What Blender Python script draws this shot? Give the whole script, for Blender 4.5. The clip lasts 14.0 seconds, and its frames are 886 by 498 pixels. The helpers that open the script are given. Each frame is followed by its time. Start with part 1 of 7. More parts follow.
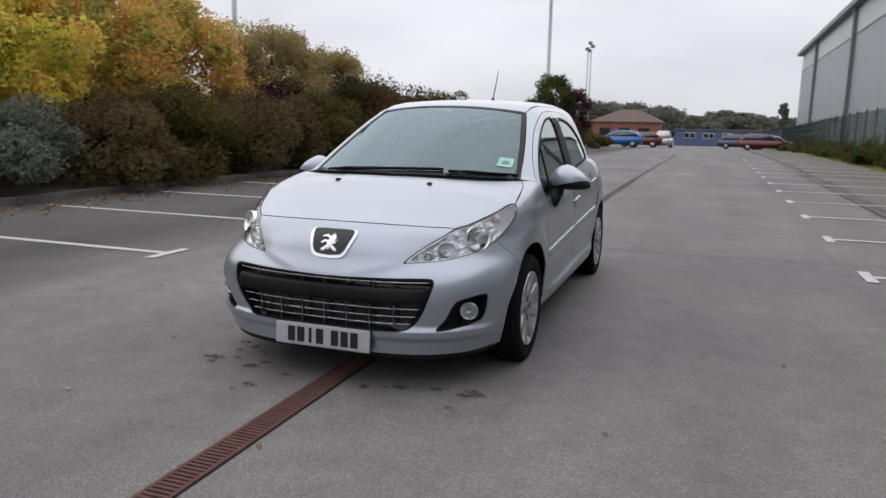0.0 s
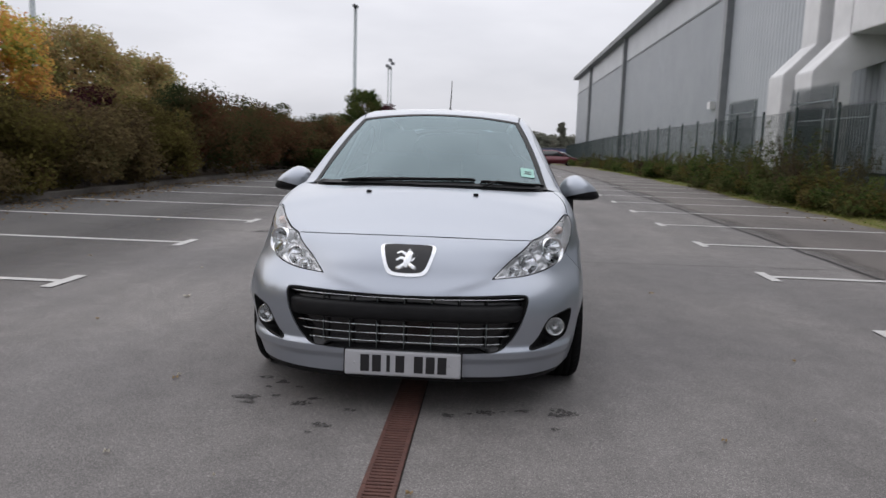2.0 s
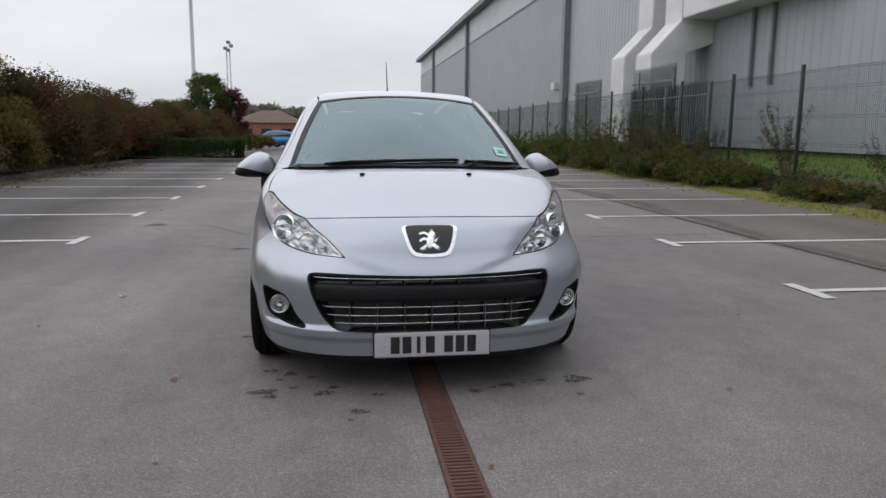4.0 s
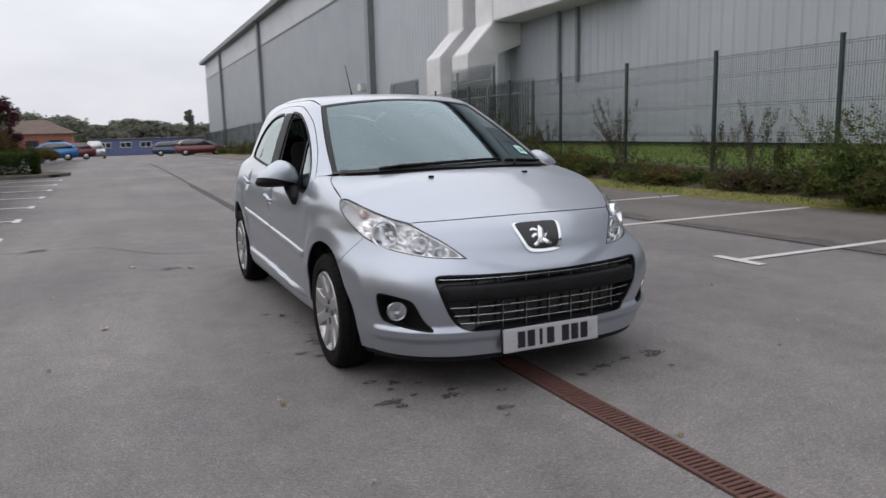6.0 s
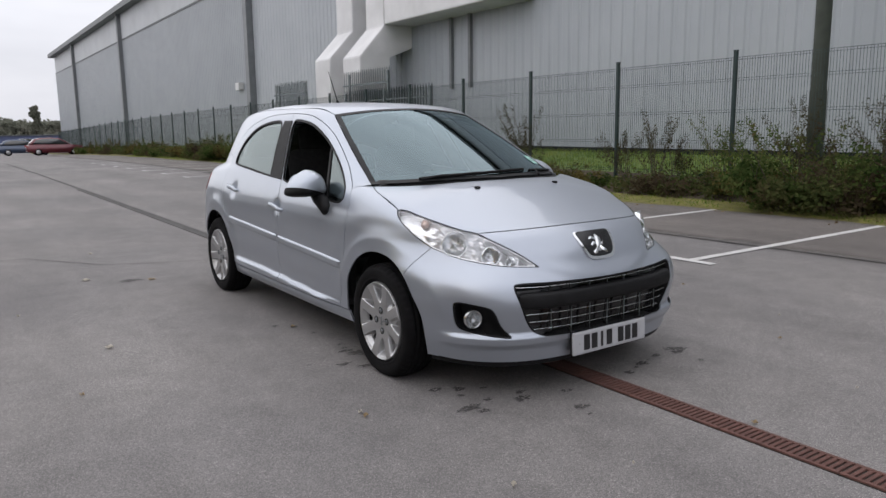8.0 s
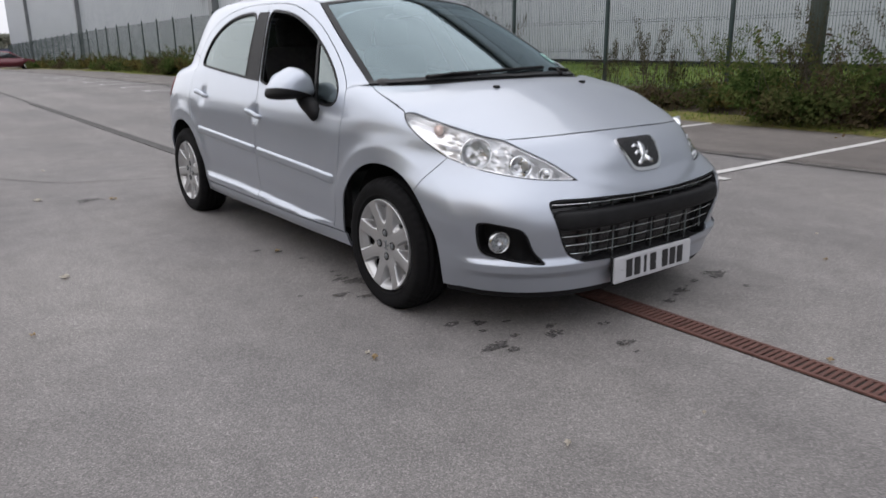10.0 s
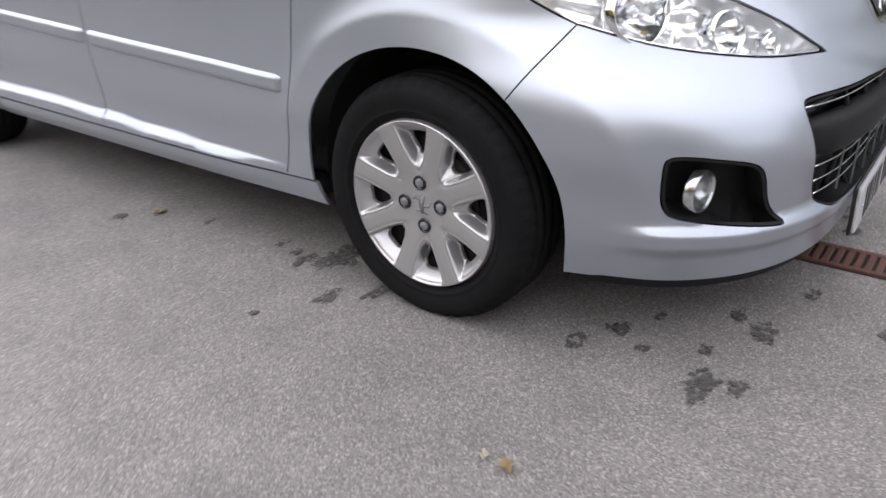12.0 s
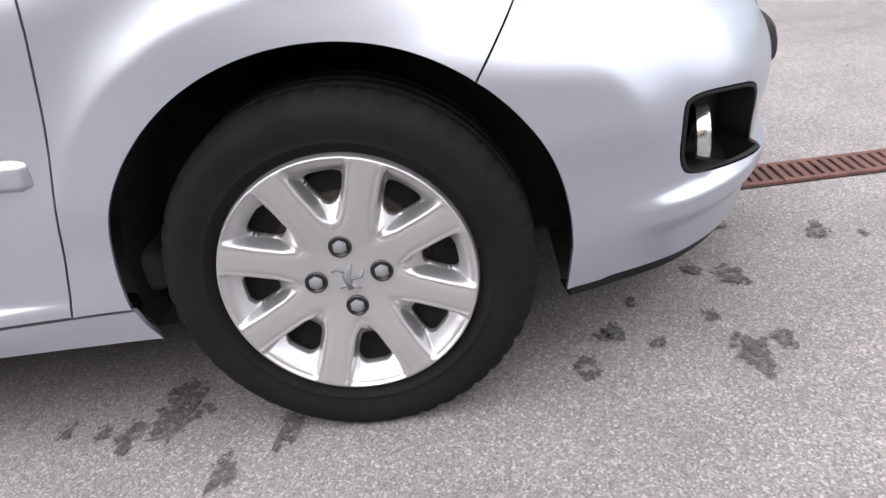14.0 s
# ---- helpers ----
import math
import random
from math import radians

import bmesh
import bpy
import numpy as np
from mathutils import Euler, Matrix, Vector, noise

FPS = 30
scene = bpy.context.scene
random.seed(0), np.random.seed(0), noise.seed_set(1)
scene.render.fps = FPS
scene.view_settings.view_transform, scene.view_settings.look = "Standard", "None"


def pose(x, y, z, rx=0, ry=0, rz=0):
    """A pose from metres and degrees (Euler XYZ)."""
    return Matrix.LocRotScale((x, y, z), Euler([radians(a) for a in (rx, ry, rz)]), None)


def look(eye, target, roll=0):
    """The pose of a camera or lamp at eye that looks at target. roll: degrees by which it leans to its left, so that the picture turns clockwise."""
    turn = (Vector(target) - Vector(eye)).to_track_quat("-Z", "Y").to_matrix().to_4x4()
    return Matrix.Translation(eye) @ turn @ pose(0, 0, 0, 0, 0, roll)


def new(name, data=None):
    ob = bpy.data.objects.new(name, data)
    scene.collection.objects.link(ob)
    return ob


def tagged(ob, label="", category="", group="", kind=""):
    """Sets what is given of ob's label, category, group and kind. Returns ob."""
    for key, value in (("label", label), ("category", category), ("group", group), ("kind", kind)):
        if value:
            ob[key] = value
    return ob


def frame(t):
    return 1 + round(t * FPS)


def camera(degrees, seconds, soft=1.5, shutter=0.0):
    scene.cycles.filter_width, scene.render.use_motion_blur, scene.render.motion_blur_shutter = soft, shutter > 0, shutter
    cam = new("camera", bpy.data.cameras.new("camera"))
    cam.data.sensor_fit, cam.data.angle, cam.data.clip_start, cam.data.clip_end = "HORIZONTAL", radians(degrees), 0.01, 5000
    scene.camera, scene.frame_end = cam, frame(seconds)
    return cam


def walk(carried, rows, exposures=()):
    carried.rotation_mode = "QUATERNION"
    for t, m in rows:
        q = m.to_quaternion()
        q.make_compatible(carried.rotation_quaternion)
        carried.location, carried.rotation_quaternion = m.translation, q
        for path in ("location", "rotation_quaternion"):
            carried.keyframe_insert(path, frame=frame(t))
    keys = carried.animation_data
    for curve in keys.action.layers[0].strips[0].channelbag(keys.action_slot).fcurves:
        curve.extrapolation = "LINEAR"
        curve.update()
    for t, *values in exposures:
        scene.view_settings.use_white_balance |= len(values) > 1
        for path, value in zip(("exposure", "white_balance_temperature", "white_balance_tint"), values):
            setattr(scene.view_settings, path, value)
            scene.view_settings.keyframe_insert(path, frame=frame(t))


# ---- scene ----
cam = camera(62.3, 14.0, shutter=0.45)
EXPOSURES = [(0, 0.12, 6500, 11), (2.5, 0.06, 6500, 11), (5, 0.1, 6500, 10.5), (7.2, 0.25, 6500, 11), (9.5, 0.33, 6500, 11), (10, 0.45, 6500, 11), (11, 0.64, 6520, 11.5), (12, 1.07, 6550, 12), (13, 1.50, 6560, 13), (14, 1.74, 6560, 13)]
PATH = [
    (0, (1.73, -3.902, 1.301), (1.064, -2.047, 0.96), 1.1),
    (0.5, (1.388, -3.934, 1.296), (0.852, -2.037, 0.956), 0.8),
    (1, (1.0, -4.032, 1.286), (0.632, -2.092, 0.971), 1.8),
    (1.5, (0.662, -3.969, 1.258), (0.408, -2.008, 0.955), -0.4),
    (2, (0.37, -3.96, 1.232), (0.241, -1.985, 0.944), 1.8),
    (2.5, (0.098, -4.026, 1.257), (0.134, -2.059, 0.898), 0.7),
    (2.7, (0.053, -4.015, 1.25), (0.123, -2.049, 0.892), 0.9),
    (4.8, (-0.919, -3.891, 1.195), (-0.474, -1.966, 0.882), -0.5),
    (5, (-1.068, -3.84, 1.219), (-0.577, -1.929, 0.893), -0.6),
    (5.5, (-1.439, -3.758, 1.212), (-0.785, -1.896, 0.888), -1.0),
    (6, (-1.822, -3.641, 1.214), (-1.009, -1.843, 0.889), -1.5),
    (6.5, (-2.135, -3.442, 1.237), (-1.221, -1.698, 0.885), -2.5),
    (7, (-2.412, -3.308, 1.269), (-1.38, -1.63, 0.921), -2.9),
    (7.2, (-2.504, -3.264, 1.291), (-1.433, -1.61, 0.947), -3.0),
    (9.3, (-2.75, -3.258, 1.265), (-1.599, -1.658, 0.924), 1.5),
    (9.5, (-2.711, -3.097, 1.23), (-1.557, -1.51, 0.84), 0.2),
    (10, (-2.54, -2.694, 1.164), (-1.383, -1.155, 0.62), -0.6),
    (10.5, (-2.383, -2.317, 1.096), (-1.272, -0.763, 0.504), 0.4),
    (11, (-2.279, -1.866, 1.065), (-1.107, -0.399, 0.378), -0.4),
    (11.5, (-2.161, -1.435, 1.008), (-0.89, -0.107, 0.219), -2.8),
    (12, (-2.063, -1.023, 0.965), (-0.656, 0.085, 0.074), -2.4),
    (12.5, (-1.964, -0.715, 0.931), (-0.415, 0.105, -0.034), -5.7),
    (13, (-1.852, -0.456, 0.861), (-0.209, 0.073, -0.15), -8.8),
    (13.5, (-1.833, -0.315, 0.819), (-0.079, -0.023, -0.096), -10.0),
    (14, (-1.853, -0.239, 0.823), (-0.067, -0.091, -0.063), -9.0),
]
walk(cam, [(t, look(eye, target, roll)) for t, eye, target, roll in PATH], exposures=EXPOSURES)

# world: an overcast sky over a faint clear one, and one broad sun
SUN_ELEV, SUN_ROT = radians(42), radians(250)
world = bpy.data.worlds.new("overcast_sky")
scene.world = world
world.use_nodes = True
wn, wl = world.node_tree.nodes, world.node_tree.links
wn.clear()
w_out = wn.new("ShaderNodeOutputWorld")
w_bg = wn.new("ShaderNodeBackground")
w_sky = wn.new("ShaderNodeTexSky")
w_sky.sky_type = "NISHITA"
w_sky.sun_disc = False
w_sky.sun_elevation, w_sky.sun_rotation = SUN_ELEV, SUN_ROT
w_sky.air_density, w_sky.dust_density = 1.0, 3.0
w_dim = wn.new("ShaderNodeMixRGB")
w_dim.blend_type = "MULTIPLY"
w_dim.inputs[0].default_value = 1.0
w_dim.inputs[2].default_value = (0.1, 0.1, 0.1, 1)
w_co = wn.new("ShaderNodeTexCoord")
w_map = wn.new("ShaderNodeMapping")
w_map.inputs["Scale"].default_value = (1.0, 1.0, 3.2)
w_noise = wn.new("ShaderNodeTexNoise")
w_noise.inputs["Scale"].default_value = 2.3
w_noise.inputs["Detail"].default_value = 5.0
w_noise.inputs["Roughness"].default_value = 0.5
w_ramp = wn.new("ShaderNodeValToRGB")
w_ramp.color_ramp.elements[0].position, w_ramp.color_ramp.elements[0].color = 0.33, (0.64, 0.65, 0.70, 1)
w_ramp.color_ramp.elements[1].position, w_ramp.color_ramp.elements[1].color = 0.68, (0.85, 0.855, 0.905, 1)
w_mix = wn.new("ShaderNodeMixRGB")
w_mix.inputs[0].default_value = 0.92
wl.new(w_sky.outputs[0], w_dim.inputs[1])
wl.new(w_co.outputs["Generated"], w_map.inputs[0])
wl.new(w_map.outputs[0], w_noise.inputs["Vector"])
wl.new(w_noise.outputs["Fac"], w_ramp.inputs[0])
wl.new(w_dim.outputs[0], w_mix.inputs[1])
wl.new(w_ramp.outputs[0], w_mix.inputs[2])
# an overcast sky is brighter overhead than at the horizon
w_sep = wn.new("ShaderNodeSeparateXYZ")
w_up = wn.new("ShaderNodeMath")
w_up.operation = "MULTIPLY_ADD"
w_up.inputs[1].default_value, w_up.inputs[2].default_value = 0.52, 1.0
w_up.use_clamp = False
w_pos = wn.new("ShaderNodeMath")
w_pos.operation = "MAXIMUM"
w_pos.inputs[1].default_value = 0.0
w_grad = wn.new("ShaderNodeVectorMath")
w_grad.operation = "SCALE"
wl.new(w_co.outputs["Generated"], w_sep.inputs[0])
wl.new(w_sep.outputs["Z"], w_pos.inputs[0])
wl.new(w_pos.outputs[0], w_up.inputs[0])
wl.new(w_mix.outputs[0], w_grad.inputs[0])
wl.new(w_up.outputs[0], w_grad.inputs["Scale"])
wl.new(w_grad.outputs[0], w_bg.inputs[0])
w_bg.inputs[1].default_value = 1.0
wl.new(w_bg.outputs[0], w_out.inputs[0])

sun = new("sun", bpy.data.lights.new("sun", "SUN"))
sun.data.energy, sun.data.angle, sun.data.color = 0.85, radians(120), (1.0, 0.97, 0.93)
sun.matrix_world = pose(0, 0, 30, 48, 0, 200)
scene.view_settings.exposure = 0.0


# materials
def material(name, c1, c2, scale=6.0, rough=0.6, metal=0.0, bump=0.0, bump_scale=60.0, coat=0.0, fine=0.25, detail=6.0, island=0.0, spec=0.5):
    """A surface whose colour wanders between c1 and c2 at a large scale and a fine one, with fine relief."""
    m = bpy.data.materials.new(name)
    m.use_nodes = True
    n, l = m.node_tree.nodes, m.node_tree.links
    b = n["Principled BSDF"]
    b.inputs["Metallic"].default_value = metal
    b.inputs["Coat Weight"].default_value = coat
    b.inputs["Coat Roughness"].default_value = 0.04
    b.inputs["Specular IOR Level"].default_value = spec
    co = n.new("ShaderNodeTexCoord")
    big = n.new("ShaderNodeTexNoise")
    big.inputs["Scale"].default_value, big.inputs["Detail"].default_value = scale, detail
    small = n.new("ShaderNodeTexNoise")
    small.inputs["Scale"].default_value, small.inputs["Detail"].default_value = bump_scale, 3.0
    for t in (big, small):
        l.new(co.outputs["Object"], t.inputs["Vector"])
    ramp = n.new("ShaderNodeValToRGB")
    ramp.color_ramp.elements[0].position, ramp.color_ramp.elements[1].position = 0.3, 0.7
    ramp.color_ramp.elements[0].color, ramp.color_ramp.elements[1].color = (*c1, 1), (*c2, 1)
    mixed = n.new("ShaderNodeMath")
    mixed.operation = "MULTIPLY_ADD"
    mixed.inputs[1].default_value = fine
    scaled = n.new("ShaderNodeMath")
    scaled.operation = "MULTIPLY"
    scaled.inputs[1].default_value = 1.0 - fine
    l.new(big.outputs["Fac"], scaled.inputs[0])
    l.new(small.outputs["Fac"], mixed.inputs[0])
    l.new(scaled.outputs[0], mixed.inputs[2])
    fac = mixed.outputs[0]
    if island:
        geo = n.new("ShaderNodeNewGeometry")
        per = n.new("ShaderNodeMath")
        per.operation = "MULTIPLY_ADD"
        per.inputs[1].default_value = island
        sub = n.new("ShaderNodeMath")
        sub.inputs[1].default_value = -island / 2
        l.new(geo.outputs["Random Per Island"], per.inputs[0])
        l.new(fac, sub.inputs[0])
        l.new(sub.outputs[0], per.inputs[2])
        fac = per.outputs[0]
    l.new(fac, ramp.inputs[0])
    l.new(ramp.outputs[0], b.inputs["Base Color"])
    r = n.new("ShaderNodeMapRange")
    r.inputs["To Min"].default_value, r.inputs["To Max"].default_value = rough * 0.85, min(1.0, rough * 1.15)
    l.new(small.outputs["Fac"], r.inputs["Value"])
    l.new(r.outputs[0], b.inputs["Roughness"])
    if bump:
        bp = n.new("ShaderNodeBump")
        bp.inputs["Strength"].default_value, bp.inputs["Distance"].default_value = bump, 0.01
        l.new(small.outputs["Fac"], bp.inputs["Height"])
        l.new(bp.outputs[0], b.inputs["Normal"])
    return m


def glass(name, tint, rough=0.02, clear=0.75, shine=(0.95, 0.97, 0.97)):
    """Thin glazing: part clear, part mirror."""
    m = bpy.data.materials.new(name)
    m.use_nodes = True
    n, l = m.node_tree.nodes, m.node_tree.links
    n.remove(n["Principled BSDF"])
    see = n.new("ShaderNodeBsdfTransparent")
    see.inputs[0].default_value = (*tint, 1)
    gloss = n.new("ShaderNodeBsdfGlossy")
    gloss.inputs["Roughness"].default_value = rough
    gloss.inputs["Color"].default_value = (*shine, 1)
    fres = n.new("ShaderNodeFresnel")
    fres.inputs["IOR"].default_value = 1.0 + clear
    mix = n.new("ShaderNodeMixShader")
    l.new(fres.outputs[0], mix.inputs[0])
    l.new(see.outputs[0], mix.inputs[1])
    l.new(gloss.outputs[0], mix.inputs[2])
    l.new(mix.outputs[0], n["Material Output"].inputs[0])
    return m


M = {
    "white_line": material("white_line_paint", (0.44, 0.43, 0.42), (0.66, 0.65, 0.63), 9, 0.75, bump=0.3, bump_scale=150, fine=0.5),
    "asphalt": None,
    "paint": material("silver_metallic_paint", (0.406, 0.438, 0.493), (0.428, 0.460, 0.515), 3.0, 0.36, 0.72, bump=0.0, bump_scale=500, coat=0.5, fine=0.5),
    "trim": material("black_plastic_trim", (0.007, 0.007, 0.0075), (0.013, 0.013, 0.014), 20, 0.55, bump=0.15, bump_scale=400, spec=0.20),
    "frit": material("black_screen_border", (0.006, 0.007, 0.008), (0.010, 0.011, 0.012), 10, 0.45, spec=0.2),
    "gloss_black": material("gloss_black_plastic", (0.008, 0.008, 0.009), (0.014, 0.014, 0.015), 10, 0.2),
    "chrome": material("chrome", (0.75, 0.76, 0.77), (0.85, 0.86, 0.87), 8, 0.09, 1.0),
    "reflector": material("lamp_reflector", (0.90, 0.90, 0.91), (0.95, 0.95, 0.96), 9, 0.14, 0.7, bump=0.04, bump_scale=40),
    "bowl": material("lamp_bowl_mirror", (0.86, 0.87, 0.88), (0.92, 0.93, 0.94), 25, 0.04, 1.0, bump=0.10, bump_scale=35),
    "fog_bowl": material("fog_lamp_bowl", (0.50, 0.51, 0.52), (0.72, 0.73, 0.74), 60, 0.16, 0.9, bump=0.2, bump_scale=70),
    "galv_dark": material("dull_galvanised_steel", (0.10, 0.12, 0.122), (0.20, 0.225, 0.23), 12, 0.55, 0.5),
    # near-black that paints deep shade into recesses the sky would still light
    "deep_shade": material("painted_shade_black", (0.003, 0.003, 0.003), (0.006, 0.006, 0.006), 9, 0.95),
    "lining": material("grey_headlining", (0.05, 0.052, 0.052), (0.07, 0.073, 0.073), 12, 0.95),
    "rubber": material("tyre_rubber", (0.005, 0.0048, 0.0052), (0.009, 0.0088, 0.0095), 15, 0.85, bump=0.2, bump_scale=220, spec=0.14),
    "cover": material("silver_wheel_cover", (0.44, 0.44, 0.445), (0.50, 0.50, 0.505), 6, 0.38, 0.78, bump=0.03, bump_scale=300, coat=0.3),
    "grate": material("dull_grey_iron", (0.06, 0.058, 0.058), (0.11, 0.105, 0.10), 14, 0.8, bump=0.4, bump_scale=120),
    "iron": material("dark_brake_iron", (0.012, 0.011, 0.011), (0.05, 0.035, 0.03), 18, 0.7, 0.4),
    "plate": material("white_number_plate", (0.43, 0.435, 0.455), (0.49, 0.495, 0.515), 12, 0.3, coat=0.3),
    "ink": material("black_plate_ink", (0.01, 0.01, 0.012), (0.016, 0.016, 0.018), 12, 0.4),
    "cloth": material("dark_seat_cloth", (0.012, 0.012, 0.013), (0.035, 0.034, 0.034), 30, 0.95, bump=0.3, bump_scale=300),
    "dash": material("dark_grey_dash", (0.02, 0.02, 0.021), (0.035, 0.035, 0.036), 20, 0.7, bump=0.2, bump_scale=300),
    "paper": material("pale_green_paper", (0.36, 0.66, 0.58), (0.44, 0.73, 0.65), 30, 0.6),
    "white_paper": material("white_paper", (0.70, 0.72, 0.72), (0.78, 0.79, 0.79), 30, 0.6),
    "amber": material("amber_bulb", (0.68, 0.52, 0.46), (0.76, 0.60, 0.54), 30, 0.3, 0.5),
    "tail": material("red_tail_lens", (0.18, 0.01, 0.01), (0.25, 0.015, 0.015), 30, 0.15, coat=0.8),
    "clad_rib": material("ribbed_cladding", (0.33, 0.355, 0.38), (0.385, 0.41, 0.435), 0.6, 0.45, bump=0.02),
    "clad_mid": material("grey_flashing", (0.14, 0.15, 0.16), (0.2, 0.21, 0.22), 2, 0.5),
    "drain_dark": material("drain_silt", (0.012, 0.010, 0.008), (0.03, 0.025, 0.02), 9, 0.95),
    "rust": material("rusted_iron", (0.060, 0.028, 0.024), (0.15, 0.068, 0.052), 14, 0.85, bump=0.5, bump_scale=120, fine=0.4),
    "clad": material("grey_cladding", (0.25, 0.272, 0.293), (0.30, 0.323, 0.345), 0.6, 0.45, bump=0.02),
    "clad_dark": material("dark_flashing", (0.07, 0.08, 0.085), (0.11, 0.12, 0.125), 2, 0.5),
    "clad_pale": material("pale_upper_cladding", (0.42, 0.44, 0.46), (0.50, 0.52, 0.54), 0.7, 0.45),
    "duct": material("pale_duct_metal", (0.55, 0.55, 0.55), (0.72, 0.72, 0.72), 1.2, 0.5, bump=0.03),
    "fence": material("dark_green_powder_coat", (0.008, 0.022, 0.022), (0.015, 0.036, 0.034), 8, 0.45),
    "pole": material("weathered_pole", (0.022, 0.028, 0.020), (0.044, 0.052, 0.038), 4, 0.8),
    "galv": material("galvanised_steel", (0.28, 0.31, 0.32), (0.42, 0.45, 0.46), 12, 0.45, 0.6),
    "kerb": material("concrete_kerb", (0.09, 0.08, 0.07), (0.17, 0.155, 0.14), 5, 0.85, bump=0.4, bump_scale=80),
    "kerb_pale": material("pale_concrete", (0.30, 0.30, 0.29), (0.42, 0.41, 0.40), 4, 0.85),
    "soil": material("leafy_soil", (0.022, 0.017, 0.012), (0.10, 0.072, 0.045), 5, 0.95, bump=0.8, bump_scale=40),
    "grass_ground": material("verge_turf", (0.08, 0.14, 0.022), (0.16, 0.22, 0.05), 2.5, 0.95, bump=0.8, bump_scale=45),
    "moss": material("moss_edge", (0.08, 0.078, 0.025), (0.22, 0.20, 0.045), 7, 0.95, bump=0.8, bump_scale=60),
    "bark": material("grey_brown_bark", (0.035, 0.026, 0.018), (0.10, 0.08, 0.06), 12, 0.9, bump=0.6, bump_scale=60),
}


def asphalt(name, dark=1.0, ragged=0.0, fade=None, warm=0.0):
    """Worn tarmac: stone chips of varied grey in a darker binder, broad stains and tyre wear."""
    m = bpy.data.materials.new(name)
    m.use_nodes = True
    n, l = m.node_tree.nodes, m.node_tree.links
    b = n["Principled BSDF"]
    co = n.new("ShaderNodeTexCoord")
    chips = n.new("ShaderNodeTexVoronoi")
    chips.inputs["Scale"].default_value = 250.0
    fine = n.new("ShaderNodeTexVoronoi")
    fine.inputs["Scale"].default_value = 520.0
    big = n.new("ShaderNodeTexNoise")
    big.inputs["Scale"].default_value, big.inputs["Detail"].default_value = 0.45, 8.0
    mid = n.new("ShaderNodeTexNoise")
    mid.inputs["Scale"].default_value, mid.inputs["Detail"].default_value = 5.0, 6.0
    stretch = n.new("ShaderNodeMapping")
    stretch.inputs["Scale"].default_value = (1.6, 0.22, 1.0)
    lanes = n.new("ShaderNodeTexNoise")
    lanes.inputs["Scale"].default_value, lanes.inputs["Detail"].default_value = 0.8, 4.0
    l.new(co.outputs["Object"], stretch.inputs[0])
    l.new(stretch.outputs[0], lanes.inputs["Vector"])
    for t in (chips, fine, big, mid):
        l.new(co.outputs["Object"], t.inputs["Vector"])
    stone = n.new("ShaderNodeValToRGB")
    e = stone.color_ramp.elements
    e[0].position, e[0].color = 0.0, (0.075 * dark, 0.072 * dark, 0.071 * dark, 1)
    e[1].position, e[1].color = 1.0, (0.44 * dark, 0.414 * dark, 0.402 * dark, 1)
    for p, v in ((0.40, 0.16), (0.80, 0.235)):
        k = e.new(p)
        k.color = (v * dark, v * 0.945 * dark, v * 0.922 * dark, 1)
    grey = n.new("ShaderNodeSeparateColor")
    l.new(chips.outputs["Color"], grey.inputs[0])
    l.new(grey.outputs[0], stone.inputs[0])
    stone2 = n.new("ShaderNodeValToRGB")
    stone2.color_ramp.elements[0].color = (0.11 * dark, 0.106 * dark, 0.106 * dark, 1)
    stone2.color_ramp.elements[1].color = (0.31 * dark, 0.290 * dark, 0.280 * dark, 1)
    grey2 = n.new("ShaderNodeSeparateColor")
    l.new(fine.outputs["Color"], grey2.inputs[0])
    l.new(grey2.outputs[1], stone2.inputs[0])
    both = n.new("ShaderNodeMixRGB")
    both.inputs[0].default_value = 0.4
    l.new(stone.outputs[0], both.inputs[1])
    l.new(stone2.outputs[0], both.inputs[2])
    tone = n.new("ShaderNodeValToRGB")
    tone.color_ramp.elements[0].position, tone.color_ramp.elements[0].color = 0.32, (0.80 + warm, 0.80, 0.81 - warm, 1)
    tone.color_ramp.elements[1].position, tone.color_ramp.elements[1].color = 0.66, (1.08 + warm, 1.07, 1.05 - warm, 1)
    l.new(big.outputs["Fac"], tone.inputs[0])
    tone2 = n.new("ShaderNodeValToRGB")
    tone2.color_ramp.elements[0].position, tone2.color_ramp.elements[0].color = 0.35, (0.86, 0.86, 0.86, 1)
    tone2.color_ramp.elements[1].position, tone2.color_ramp.elements[1].color = 0.62, (1.05, 1.05, 1.05, 1)
    l.new(lanes.outputs["Fac"], tone2.inputs[0])
    tone3 = n.new("ShaderNodeValToRGB")
    tone3.color_ramp.elements[0].position, tone3.color_ramp.elements[0].color = 0.3, (0.88, 0.88, 0.88, 1)
    tone3.color_ramp.elements[1].position, tone3.color_ramp.elements[1].color = 0.6, (1.04, 1.04, 1.04, 1)
    l.new(mid.outputs["Fac"], tone3.inputs[0])
    last = both.outputs[0]
    for tn in (tone, tone2, tone3):
        mu = n.new("ShaderNodeMixRGB")
        mu.blend_type, mu.inputs[0].default_value = "MULTIPLY", 1.0
        l.new(last, mu.inputs[1])
        l.new(tn.outputs[0], mu.inputs[2])
        last = mu.outputs[0]
    l.new(last, b.inputs["Base Color"])
    b.inputs["Roughness"].default_value = 0.82
    bp = n.new("ShaderNodeBump")
    bp.inputs["Strength"].default_value, bp.inputs["Distance"].default_value = 0.35, 0.003
    l.new(chips.outputs["Distance"], bp.inputs["Height"])
    bp.invert = True
    l.new(bp.outputs[0], b.inputs["Normal"])
